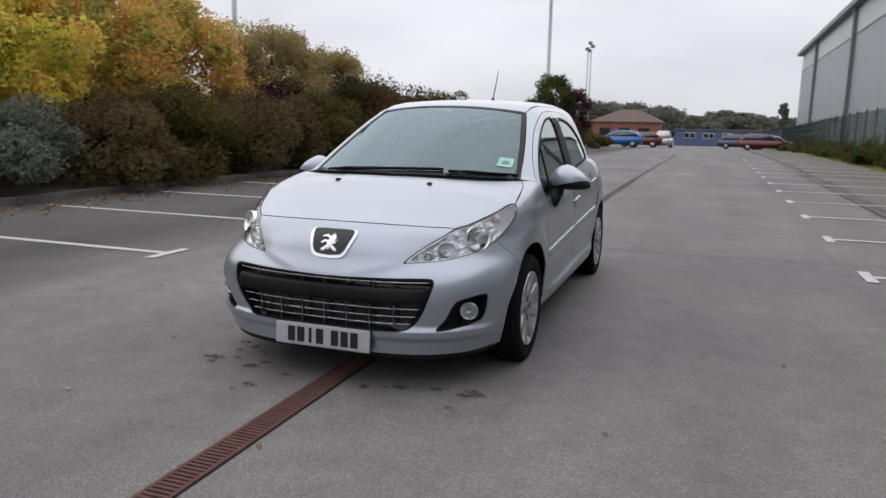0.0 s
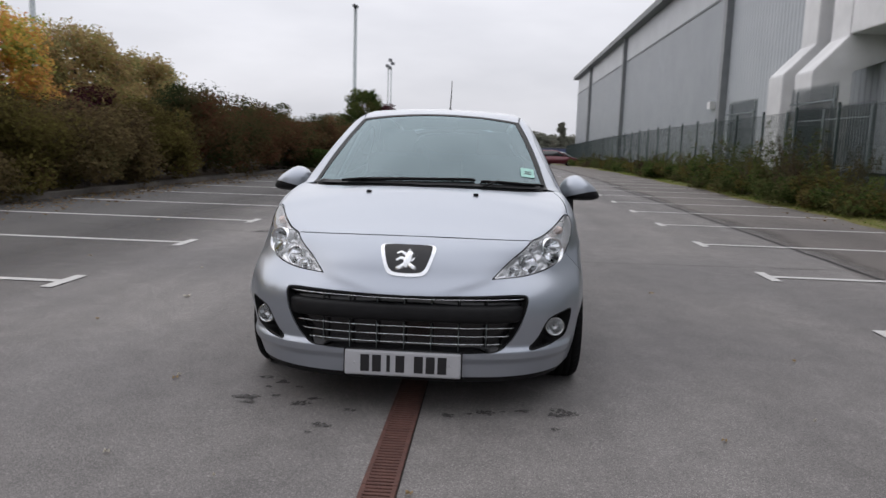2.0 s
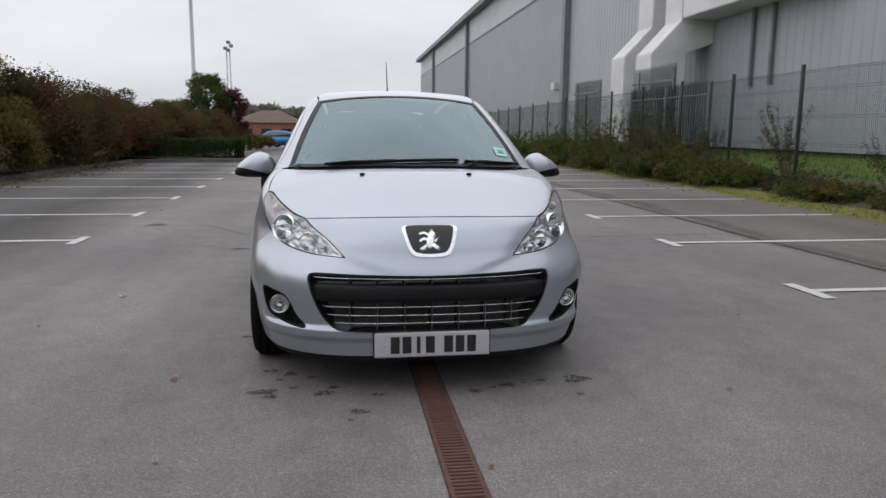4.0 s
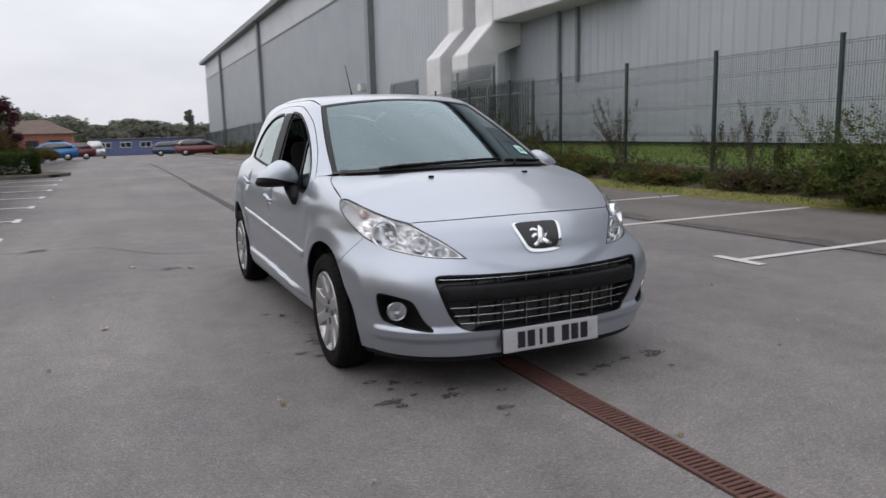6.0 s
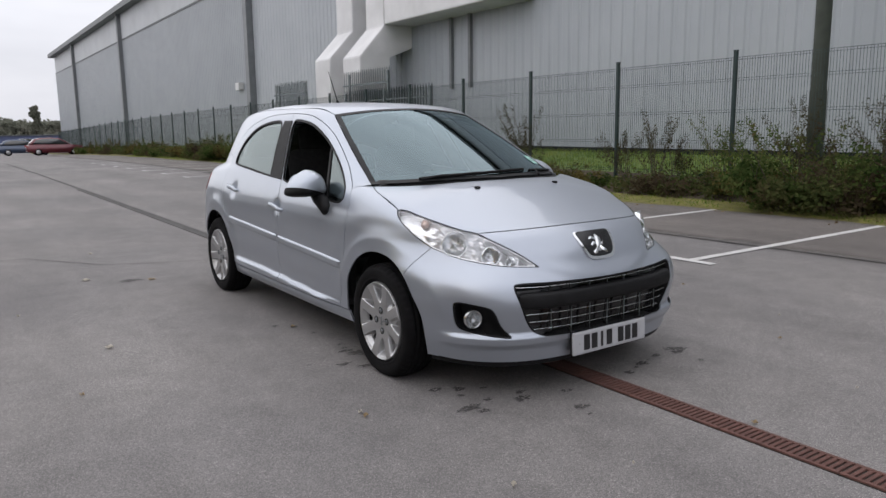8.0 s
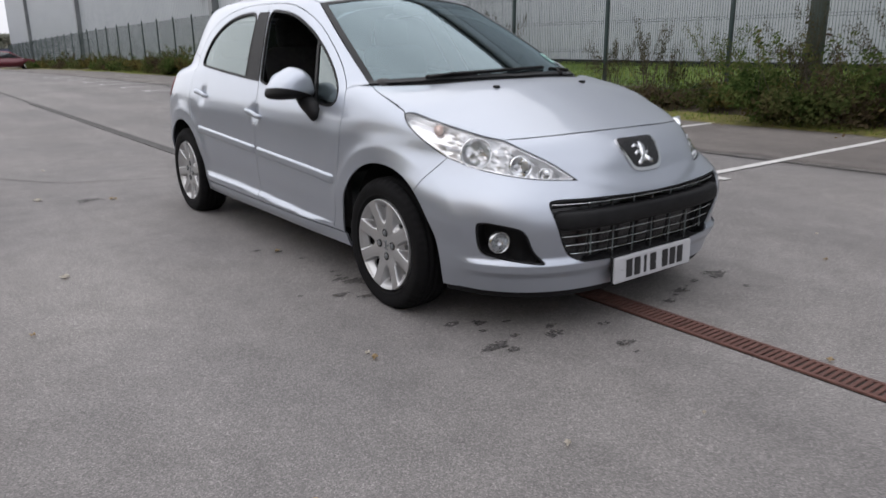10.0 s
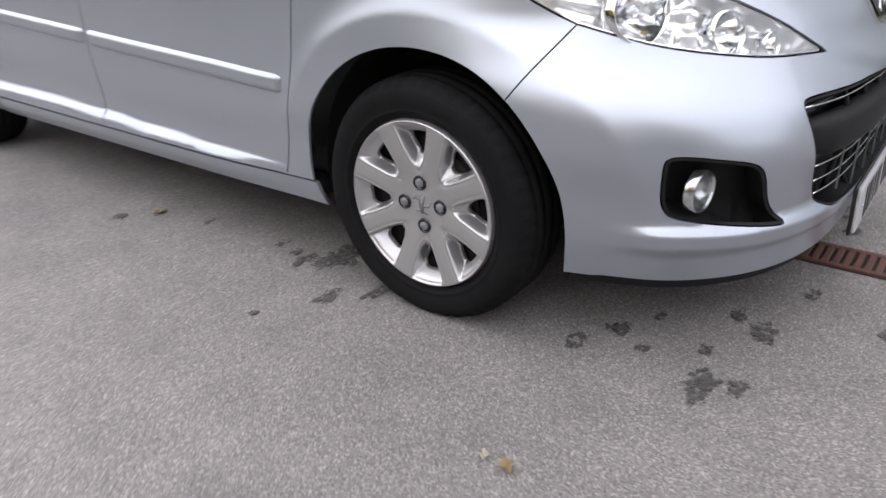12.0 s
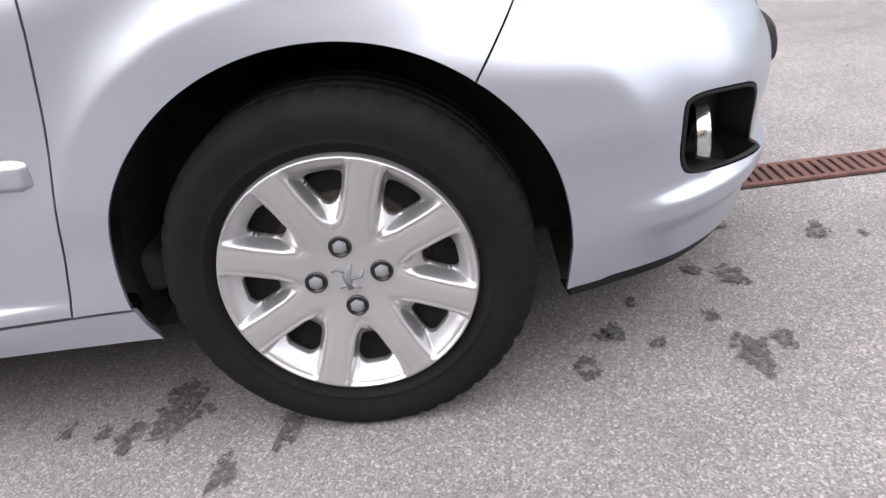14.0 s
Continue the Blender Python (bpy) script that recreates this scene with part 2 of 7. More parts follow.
    if fade:
        sep, wob = n.new("ShaderNodeSeparateXYZ"), n.new("ShaderNodeMath")
        wob.operation = "MULTIPLY_ADD"
        wob.inputs[1].default_value = 0.9
        l.new(co.outputs["Object"], sep.inputs[0])
        l.new(big.outputs["Fac"], wob.inputs[0])
        l.new(sep.outputs["X"], wob.inputs[2])
        edge = n.new("ShaderNodeMapRange")
        edge.inputs["From Min"].default_value, edge.inputs["From Max"].default_value = fade[0] + 0.45, fade[1] + 0.45
        l.new(wob.outputs[0], edge.inputs["Value"])
        clear, mx = n.new("ShaderNodeBsdfTransparent"), n.new("ShaderNodeMixShader")
        l.new(edge.outputs[0], mx.inputs[0])
        l.new(clear.outputs[0], mx.inputs[1])
        l.new(b.outputs[0], mx.inputs[2])
        l.new(mx.outputs[0], n["Material Output"].inputs[0])
    if ragged:
        blot = n.new("ShaderNodeTexNoise")
        blot.inputs["Scale"].default_value, blot.inputs["Detail"].default_value = 60.0, 8.0
        l.new(co.outputs["Object"], blot.inputs["Vector"])
        cut = n.new("ShaderNodeMapRange")
        cut.inputs["From Min"].default_value, cut.inputs["From Max"].default_value = ragged, ragged + 0.22
        l.new(blot.outputs["Fac"], cut.inputs["Value"])
        clear, mx = n.new("ShaderNodeBsdfTransparent"), n.new("ShaderNodeMixShader")
        l.new(cut.outputs[0], mx.inputs[0])
        l.new(clear.outputs[0], mx.inputs[1])
        l.new(b.outputs[0], mx.inputs[2])
        l.new(mx.outputs[0], n["Material Output"].inputs[0])
    return m


M["screen"] = glass("windscreen_glass", (0.22, 0.32, 0.33), 0.02, 1.30, (0.76, 0.94, 1.0))
M["side_glass"] = glass("side_window_glass", (0.22, 0.28, 0.28), 0.02, 1.5, (0.86, 0.96, 0.95))
M["dim_glass"] = glass("tinted_rear_glass", (0.05, 0.06, 0.06), 0.02, 0.8)
M["lens"] = glass("clear_lamp_lens", (0.97, 0.975, 0.98), 0.03, 0.50)
M["joint"] = material("bitumen_joint", (0.012, 0.0115, 0.011), (0.03, 0.028, 0.027), 14, 0.8, bump=0.3, bump_scale=90)
M["asphalt"] = asphalt("worn_tarmac", 0.92)
M["asphalt_bay"] = asphalt("darker_bay_tarmac", 0.44, fade=(-2.9, -5.2))
M["asphalt_edge"] = asphalt("brownish_bay_tarmac", 0.70, fade=(4.2, 4.7), warm=0.05)
M["asphalt_wet"] = asphalt("damp_tarmac", 0.34, 0.38)
M["asphalt_dark"] = asphalt("tarmac_patch", 0.45, 0.36)


# geometry helpers
def part(name, bm, mat, parent=None, label=""):
    """Links a bmesh as one mesh object, under a thing or a part."""
    me = bpy.data.meshes.new(name)
    bm.to_mesh(me)
    bm.free()
    me.materials.append(mat)
    ob = new(name, me)
    ob.parent = parent
    if label:
        ob["label"] = label
    return ob


def mesh_part(name, verts, faces, mat, parent=None, label="", smooth=False):
    me = bpy.data.meshes.new(name)
    me.from_pydata([tuple(v) for v in verts], [], [tuple(f) for f in faces])
    me.materials.append(mat)
    if smooth:
        me.polygons.foreach_set("use_smooth", [True] * len(me.polygons))
    me.update()
    ob = new(name, me)
    ob.parent = parent
    if label:
        ob["label"] = label
    return ob


def empty(name, m=None):
    ob = new(name)
    if m is not None:
        ob.matrix_world = m
    return ob


def box_bm(x0, x1, y0, y1, z0, z1, bevel=0.0, bm=None, segments=2):
    own = bm or bmesh.new()
    made = bmesh.ops.create_cube(own, size=1.0)["verts"]
    for v in made:
        v.co = Vector(((x0 + x1) / 2 + v.co.x * (x1 - x0), (y0 + y1) / 2 + v.co.y * (y1 - y0), (z0 + z1) / 2 + v.co.z * (z1 - z0)))
    if bevel:
        edges = list({e for v in made for e in v.link_edges})
        bmesh.ops.bevel(own, geom=edges, offset=bevel, segments=segments, affect="EDGES", profile=0.5)
    return own


def tube_bm(points, radii, sides=8, bm=None, cap=True):
    """A round tube through points, with a radius at each."""
    own = bm or bmesh.new()
    pts = [Vector(p) for p in points]
    if not isinstance(radii, (list, tuple)):
        radii = [radii] * len(pts)
    rings = []
    for i, p in enumerate(pts):
        d = (pts[min(i + 1, len(pts) - 1)] - pts[max(i - 1, 0)]).normalized()
        a = d.orthogonal().normalized() if i == 0 else (rings_a - d * rings_a.dot(d)).normalized()
        rings_a = a
        c = d.cross(a)
        rings.append([own.verts.new(p + (a * math.cos(k * math.tau / sides) + c * math.sin(k * math.tau / sides)) * radii[i]) for k in range(sides)])
    for r, s in zip(rings, rings[1:]):
        for k in range(sides):
            own.faces.new((r[k], r[(k + 1) % sides], s[(k + 1) % sides], s[k]))
    if cap:
        own.faces.new(rings[0][::-1])
        own.faces.new(rings[-1])
    for fc in own.faces:
        fc.smooth = True
    return own


def fall(y):
    """Height of the tarmac: level near the car, falling gently away behind it."""
    if y < 10:
        return 0.0
    if y < 67:
        return -0.64 * ((y - 10) / 57) ** 2
    return -0.64 - 0.02 * (min(y, 125) - 67)


# ground sheet
gxs = [-900, -300, -100, -40, -20, -8, 0, 8, 20, 40, 100, 300, 900]
gys = [-900, -300, -100, -40, -20, -10, 0, 6, 10, *range(12, 68, 4), 67, 90, 125, 150, 300, 900, 2500]
gv = [(x, y, fall(y)) for y in gys for x in gxs]
gf = [(j * 13 + i, j * 13 + i + 1, j * 13 + i + 14, j * 13 + i + 13) for j in range(len(gys) - 1) for i in range(12)]
ground = tagged(mesh_part("ground", gv, gf, M["asphalt"], smooth=True), "worn grey tarmac of a car park with stains", "ground", kind="structure")


def strip(name, pts_in, pts_out, mat, label, category="verge"):
    """A ground strip between two polylines of equal length."""
    k = len(pts_in)
    ob = mesh_part(name, [*pts_in, *pts_out], [(i, i + 1, k + i + 1, k + i) for i in range(k - 1)], mat, smooth=True)
    return tagged(ob, label, category, kind="structure")


def fence_x(y):
    return 8.5 + 0.01 * y


def wall_x(y):
    return 12.42 + 0.01 * y


def verge_x(y):
    return 6.85 + 0.006 * y + 0.12 * math.sin(y * 0.7)


vy = [-40 + 0.8 * i for i in range(180)]
strip("moss_verge", [(verge_x(y) + 0.06 * math.sin(y * 5.1), y, fall(y) + 0.008) for y in vy], [(verge_x(y) + 0.75, y, fall(y) + 0.06) for y in vy], M["moss"], "yellow-green mossy edge of the tarmac")
strip("weedy_verge", [(verge_x(y) + 0.75, y, fall(y) + 0.06) for y in vy], [(fence_x(y) + 0.3, y, fall(y) + 0.33) for y in vy], M["soil"], "bare soil verge with weeds below the fence")
strip("grass_bank", [(fence_x(y) + 0.3, y, fall(y) + 0.33) for y in vy], [(wall_x(y) + 0.5, y, fall(y) + 0.58) for y in vy], M["grass_ground"], "mown grass bank between fence and warehouse", "grass")


# darker tarmac of the bays
bay_y = [y for y in gys if -100 < y < 68]
strip("bay_tarmac", [(-2.6, y, fall(y) + 0.004) for y in bay_y], [(-7.9, y, fall(y) + 0.004) for y in bay_y], M["asphalt_bay"], "darker tarmac of parking bays beside planted bed", "tarmac")
strip("bay_tarmac", [(7.6, y, fall(y) + 0.004) for y in bay_y], [(3.6 - 0.006 * y, y, fall(y) + 0.004) for y in bay_y], M["asphalt_edge"], "darker brownish tarmac of bays beside mossy verge", "tarmac")


# white bay lines with end ticks, on both sides of the aisle
def bay_line(x_in, x_out, y, tick):
    bm = bmesh.new()
    k = 24
    s = 1 if x_out > x_in else -1
    x_st = x_in + s * 0.05
    for i in range(k):
        a, b = x_st + (x_out - x_st) * i / k, x_st + (x_out - x_st) * (i + 1) / k
        w = [0.047 + 0.006 * noise.noise((a * 3, y, s)) for s in (0.0, 5.0)]
        w2 = [0.047 + 0.006 * noise.noise((b * 3, y, s)) for s in (0.0, 5.0)]
        quad = [(a, y - w[0]), (b, y - w2[0]), (b, y + w2[1]), (a, y + w[1])]
        bm.faces.new([bm.verts.new((px, py, fall(py) + 0.008)) for px, py in quad])
    t0 = x_in - s * 0.05
    bm.faces.new([bm.verts.new((px, py, fall(py) + 0.008)) for px, py in ((t0, y - tick), (t0 + s * 0.10, y - tick), (t0 + s * 0.10, y + tick), (t0, y + tick))])
    bmesh.ops.remove_doubles(bm, verts=bm.verts, dist=0.0005)
    bmesh.ops.recalc_face_normals(bm, faces=bm.faces)
    ob = part("bay_line", bm, M["white_line"])
    return tagged(ob, "worn white painted bay line with short end tick", "road marking", "bay lines", "structure")


for k in range(14):
    y = 1.05 + 2.4 * k
    bay_line(3.14, 7.0 + 0.006 * y, y, 0.26)
for k in range(-2, 9):
    bay_line(-3.12, -7.3, 1.75 + 2.4 * k, 0.26)

# drain channel with a rusty slotted grating
drain_pit = part("drain_channel", box_bm(-0.060, 0.078, -14, 15, -0.12, 0.003), M["drain_dark"])
tagged(drain_pit, "dark channel of a line drain set in tarmac", "drain", kind="structure")
slot = bmesh.new()
for sx in (-0.048, 0.066):
    box_bm(sx - 0.009, sx + 0.009, 0, 0.498, 0.0, 0.010, 0.002, slot, 1)
for k in range(19):
    yy = 0.499 * (k + 0.5) / 19
    box_bm(-0.041, 0.059, yy - 0.0085, yy + 0.0085, 0.0, 0.009, 0.002, slot, 1)
grate_me = bpy.data.meshes.new("grating")
slot.to_mesh(grate_me)
slot.free()
grate_me.materials.append(M["rust"])
grate_far = grate_me.copy()
grate_far.materials[0] = M["grate"]
for k in range(54):
    y = -12.0 + 0.5 * k
    old = y < 2.6
    ob = tagged(new("drain_grating", grate_me if old else grate_far), "rusty red-brown slotted cast iron drain grating" if old else "dull grey slotted cast iron drain grating", "drain grating", "drain gratings")
    ob.matrix_world = pose(0.0015 * math.sin(k * 7.1), y, 0.001 + fall(y + 0.25))

# warehouse with profiled cladding
EAVE, BAND = 12.15, 9.65
W_Y0, W_Y1 = -60.0, 119.5
warehouse = tagged(empty("warehouse"), "large grey metal-clad warehouse with dark eaves gutter", "building")


def wall_strip(name, z0, z1, mat, y0, y1, pitch, depth, label=""):
    """Trapezoid-profiled sheeting along the warehouse wall."""
    vs, fs = [], []
    y = y0
    prof = []
    while y < y1:
        prof += [(y, 0.0), (y + pitch * 0.55, 0.0), (y + pitch * 0.65, depth), (y + pitch * 0.9, depth)]
        y += pitch
    for yy, d in prof:
        vs += [(wall_x(yy) + d, yy, z0), (wall_x(yy) + d, yy, z1)]
    fs = [(2 * i, 2 * i + 1, 2 * i + 3, 2 * i + 2) for i in range(len(prof) - 1)]
    return mesh_part(name, vs, fs, mat, warehouse, label)


wall_strip("cladding", -2.0, BAND, M["clad"], 38.3, W_Y1, 0.33, 0.02)
wall_strip("cladding", -0.5, BAND, M["clad_rib"], W_Y0, 38.3, 0.40, 0.024, "pale ribbed wall sheeting")
wall_strip("upper_cladding", BAND + 0.12, EAVE, M["clad_pale"], W_Y0, W_Y1, 0.33, 0.02)
vx0, vx1 = wall_x(W_Y0), wall_x(W_Y1)
D = 60.0
mesh_part("wall", [(vx0 + 0.1, W_Y0, -2), (vx1 + 0.1, W_Y1, -2), (vx1 + D, W_Y1, -2), (vx0 + D, W_Y0, -2), (vx0 + 0.1, W_Y0, EAVE), (vx1 + 0.1, W_Y1, EAVE), (vx1 + D, W_Y1, EAVE), (vx0 + D, W_Y0, EAVE)],
          [(0, 1, 5, 4), (1, 2, 6, 5), (2, 3, 7, 6), (3, 0, 4, 7)], M["clad"], warehouse)
mesh_part("roof", [(vx0 - 0.7, W_Y0 - 1, EAVE + 0.1), (vx1 - 0.7, W_Y1 + 1, EAVE + 0.1), (vx1 + D / 2, W_Y1 + 1, EAVE + 4), (vx0 + D / 2, W_Y0 - 1, EAVE + 4), (vx1 + D + 1, W_Y1 + 1, EAVE + 0.1), (vx0 + D + 1, W_Y0 - 1, EAVE + 0.1)],
          [(0, 1, 2, 3), (3, 2, 4, 5)], M["clad_dark"], warehouse)


def along_wall(name, y0, y1, z0, z1, d0, d1, mat, label=""):
    """A bar fixed along the wall between two heights, d0 to d1 out from it."""
    vs = [(wall_x(y) - d, y, z) for y in (y0, y1) for d, z in ((d0, z0), (d1, z0), (d1, z1), (d0, z1))]
    return mesh_part(name, vs, [(0, 1, 5, 4), (1, 2, 6, 5), (2, 3, 7, 6), (3, 0, 4, 7), (3, 2, 1, 0), (4, 5, 6, 7)], mat, warehouse, label)


along_wall("gutter", W_Y0 - 1, W_Y1 + 1, EAVE - 0.15, EAVE + 0.32, -0.05, 0.75, M["clad_dark"], "dark overhanging eaves gutter")
along_wall("flashing", W_Y0, W_Y1, BAND, BAND + 0.12, -0.02, 0.05, M["clad_dark"])
along_wall("plinth", W_Y0, 38, 0.35, 0.68, -0.05, 0.06, M["trim"])
along_wall("footing", W_Y0, 38, 0.28, 0.346, -0.05, 0.14, M["kerb_pale"])
for y in (37.8, 72.3, 101.0, -2.0, -40.0):
    along_wall("downpipe", y - 0.28, y + 0.28, -2.0, EAVE - 0.15, -0.03, 0.35, M["clad_mid"])
for y in (18.1, 17.0):
    along_wall("downpipe", y - 0.06, y + 0.06, 2.6, 9.0, 0.0, 0.12, M["clad_mid"])
along_wall("lamp_box", 39.5, 40.1, 3.6, 4.0, 0.0, 0.3, M["duct"], "small pale wall lamp")


# two pale ducts that come down the wall, step outwards and drop again
def wall_duct(y0, y1, out_top, out_low, z_bend, z_foot, z_end):
    bm = bmesh.new()
    rings = []
    for back, out, z in ((0.0, out_top, 9.5), (0.0, out_top, z_bend), (out_low - 1.25, out_low, z_foot), (out_low - 1.25, out_low, z_end)):
        rings.append([bm.verts.new(c) for c in ((wall_x(y0) - out, y0, z), (wall_x(y1) - out, y1, z), (wall_x(y1) - back, y1, z - (0.75 if 0 < z - z_foot < 2 else 0)), (wall_x(y0) - back, y0, z - (0.75 if 0 < z - z_foot < 2 else 0)))])
    for r, q in zip(rings, rings[1:]):
        for i in range(4):
            bm.faces.new((r[i], r[(i + 1) % 4], q[(i + 1) % 4], q[i]))
    bm.faces.new(rings[-1][::-1])
    bmesh.ops.recalc_face_normals(bm, faces=bm.faces)
    bmesh.ops.bevel(bm, geom=bm.edges[:], offset=0.03, segments=2, affect="EDGES")
    return tagged(part("wall_duct", bm, M["duct"]), "pale grey square duct stepping out from warehouse wall", "duct", "wall ducts")


wall_duct(23.2, 24.6, 1.22, 2.26, 5.05, 3.95, 0.5)
wall_duct(20.75, 22.15, 1.20, 2.24, 4.97, 3.85, 0.5)
hood = bmesh.new()
box_bm(wall_x(18) - 1.2, wall_x(18) + 0.1, 13.8, 20.7, 5.0, 9.0, 0.05, hood)
tagged(part("wall_hood", hood, M["duct"]), "pale grey plant housing on warehouse wall", "plant housing")

# mesh fence of dark green posts and welded wire panels
post_bm = box_bm(-0.03, 0.03, -0.03, 0.03, -0.4, 2.14, 0.006)
box_bm(-0.034, 0.034, -0.034, 0.034, 2.14, 2.165, 0.004, post_bm, 1)
pan, rails = bmesh.new(), bmesh.new()
SPAN = 2.60
for k in range(54):
    yy = 0.04 + (SPAN - 0.08) * k / 53
    box_bm(-0.0022, 0.0022, yy - 0.0025, yy + 0.0025, 0.03, 2.05, 0.0, pan)
for z in (0.06, 0.10, 0.62, 0.66, 1.14, 1.18, 1.66, 1.70, 2.00, 2.04):
    box_bm(-0.007, -0.001, 0.03, SPAN - 0.03, z - 0.003, z + 0.003, 0.0, pan)
fence = tagged(empty("mesh_fence"), "dark green steel mesh security fence along verge", "fence")
post_ob = part("post", post_bm, M["fence"], fence)
wire_ob = tagged(part("wire_mesh", pan, M["fence"], fence), kind="stuff")
for k in range(-6, 33):
    y = 4.3 + SPAN * k
    zz = fall(y) + 0.33
    turn = math.degrees(math.atan2(fall(y + SPAN) - fall(y), SPAN))
    for ob, m in ((post_ob, pose(fence_x(y), y, zz)), (wire_ob, pose(fence_x(y), y, zz, turn))):
        if k > -6:
            ob = ob.copy()
            scene.collection.objects.link(ob)
        ob.matrix_world = m

# galvanised palisade fence round a compound by the wall
pale_bm = bmesh.new()
prof = [(-0.034, 0.012), (-0.018, -0.012), (0.018, -0.012), (0.034, 0.012)]
lo = [pale_bm.verts.new((px, py, 0.05)) for px, py in prof]
hi = [pale_bm.verts.new((px, py, 2.3)) for px, py in prof]
for i in range(3):
    pale_bm.faces.new((lo[i], lo[i + 1], hi[i + 1], hi[i]))
tips = [pale_bm.verts.new((t, 0.0, 2.44)) for t in (-0.026, 0.0, 0.026)]
pale_bm.faces.new((hi[0], hi[1], tips[0]))
pale_bm.faces.new((hi[1], hi[2], tips[1]))
pale_bm.faces.new((hi[2], hi[3], tips[2]))
bmesh.ops.solidify(pale_bm, geom=pale_bm.faces[:], thickness=0.003)


def palisade(x0, y0, x1, y1, z, top, pales):
    """A run of palisade fencing with rails and pales."""
    run = math.hypot(x1 - x0, y1 - y0)
    th = tagged(empty("palisade_fence", pose(x0, y0, z, 0, 0, math.degrees(math.atan2(y1 - y0, x1 - x0)))), "galvanised steel palisade security fence with pointed pales", "fence", "palisade fences")
    th.scale = (1, 1, top / 2.44)
    for h in (0.45, 1.95):
        part("rail", box_bm(0, run, 0.016, 0.056, h, h + 0.05, 0.004), M["galv_dark"], th)
    k = 0
    while k * 0.155 < run:
        ob = new("pale", pales)
        ob.parent = th
        ob.location = (k * 0.155, 0, 0)
        k += 1
    for k in range(int(run / 2.7) + 1):
        part("post", box_bm(k * 2.7 - 0.05, k * 2.7 + 0.05, 0.06, 0.10, -0.3, 2.3, 0.004), M["galv_dark"], th)


pale_mesh = bpy.data.meshes.new("pale")
pale_bm.to_mesh(pale_mesh)
pale_bm.free()
pale_mesh.materials.append(M["galv_dark"])
pale_light = pale_mesh.copy()
pale_light.materials[0] = M["galv"]
palisade(9.75, 15.2, 9.75, 20.9, 0.42, 2.2, pale_mesh)
palisade(10.2, 18.4, 10.2, 21.7, 0.46, 2.9, pale_light)
palisade(10.2, 25.0, 10.2, 28.4, 0.40, 2.9, pale_light)


# lighting columns
def light_column(x, y, h, r0, r1, label, mat="galv"):
    th = tagged(empty("street_lamp", pose(x, y, fall(y))), label, "street lamp", "lighting columns")
    part("pole", tube_bm([(0, 0, -0.1), (0, 0, h * 0.2), (0, 0, h * 0.2 + 0.05), (0, 0, h)], [r0, r0 * 0.96, max(r1, r0 * 0.75), r1], 12), M[mat], th)
    head = box_bm(-0.22, 0.22, -0.35, 0.35, h - 0.05, h + 0.12, 0.05)
    part("lamp_head", head, M["clad_mid"], th)
    for s in (-1, 1):
        part("bracket", box_bm(-0.05, 0.05, s * 0.35, s * 0.75, h - 0.02, h + 0.10, 0.02), M["clad_mid"], th)
    return th


light_column(-12.4, 16.0, 9.0, 0.11, 0.07, "tall grey galvanised lighting column behind shrubs")
light_column(-11.9, 60.0, 12.9, 0.22, 0.14, "tall grey galvanised lighting column beside car park")
light_column(-14.9, 25.0, 3.9, 0.06, 0.04, "slim grey galvanised lighting column behind shrubs")
light_column(10.0, 3.65, 9.0, 0.15, 0.13, "stout grey lighting column behind mesh fence", "pole")
tower = tagged(empty("floodlight_mast", pose(-12.9, 88, fall(88))), "twin-pole floodlight mast far behind car park", "floodlight")
for s in (-0.22, 0.22):
    part("pole", tube_bm([(s, 0, 0), (s * 0.8, 0, 11.3)], 0.07, 8), M["galv"], tower)
for s, z in ((-0.3, 11.4), (0.35, 11.7), (0.05, 12.1), (0.0, 11.2)):
    part("floodlight", box_bm(s - 0.22, s + 0.22, -0.2, 0.2, z - 0.18, z + 0.18, 0.04), M["clad_mid"], tower)

# kerbs of the planted beds beside the bays
def kerb_run(pts, name="kerb"):
    for (ax, ay), (bx, by) in zip(pts, pts[1:]):
        n = max(1, int(math.hypot(bx - ax, by - ay) / 0.915))
        ang = math.degrees(math.atan2(by - ay, bx - ax))
        for i in range(n):
            t = (i + 0.5) / n
            x, y = ax + (bx - ax) * t, ay + (by - ay) * t
            ob = new(name, kerb_mesh)
            ob.matrix_world = pose(x, y, fall(y) + 0.004 * math.sin(i * 3.3), 0, 0, ang) @ Matrix.Diagonal((math.hypot(bx - ax, by - ay) / n / 0.914, 1, 1, 1))
            ob.parent = kerb_root


kerb_root = tagged(empty("kerb_edging"), "weathered concrete kerb stones round planted bed", "kerb", kind="structure")
kb = box_bm(-0.455, 0.455, -0.0625, 0.0625, -0.1, 0.11, 0.012)
kerb_mesh = bpy.data.meshes.new("kerb_stone")
kb.to_mesh(kerb_mesh)
kb.free()
kerb_mesh.materials.append(M["kerb"])
kerb_run([(-7.75, -20), (-7.75, 3), (-7.85, 6), (-7.6, 12), (-7.3, 22.3), (-3.6, 23.2), (-3.0, 24.2), (-3.6, 25.6), (-7.3, 26)], "kerb_stone")
strip("planted_bed", [(-7.8, y, fall(y) + 0.10) for y in (-20, 0, 6, 12, 18, 22.4)], [(-30, y, fall(y) + 0.5) for y in (-20, 0, 6, 12, 18, 22.4)], M["soil"], "dark leafy soil of planted bed", "planting bed")
strip("planted_bed", [(-3.2, y, fall(y) + 0.09) for y in (23.2, 24.2, 25.6)], [(-30, y, fall(y) + 0.5) for y in (22.4, 24.2, 25.6)], M["soil"], "dark leafy soil of planted island", "planting bed")
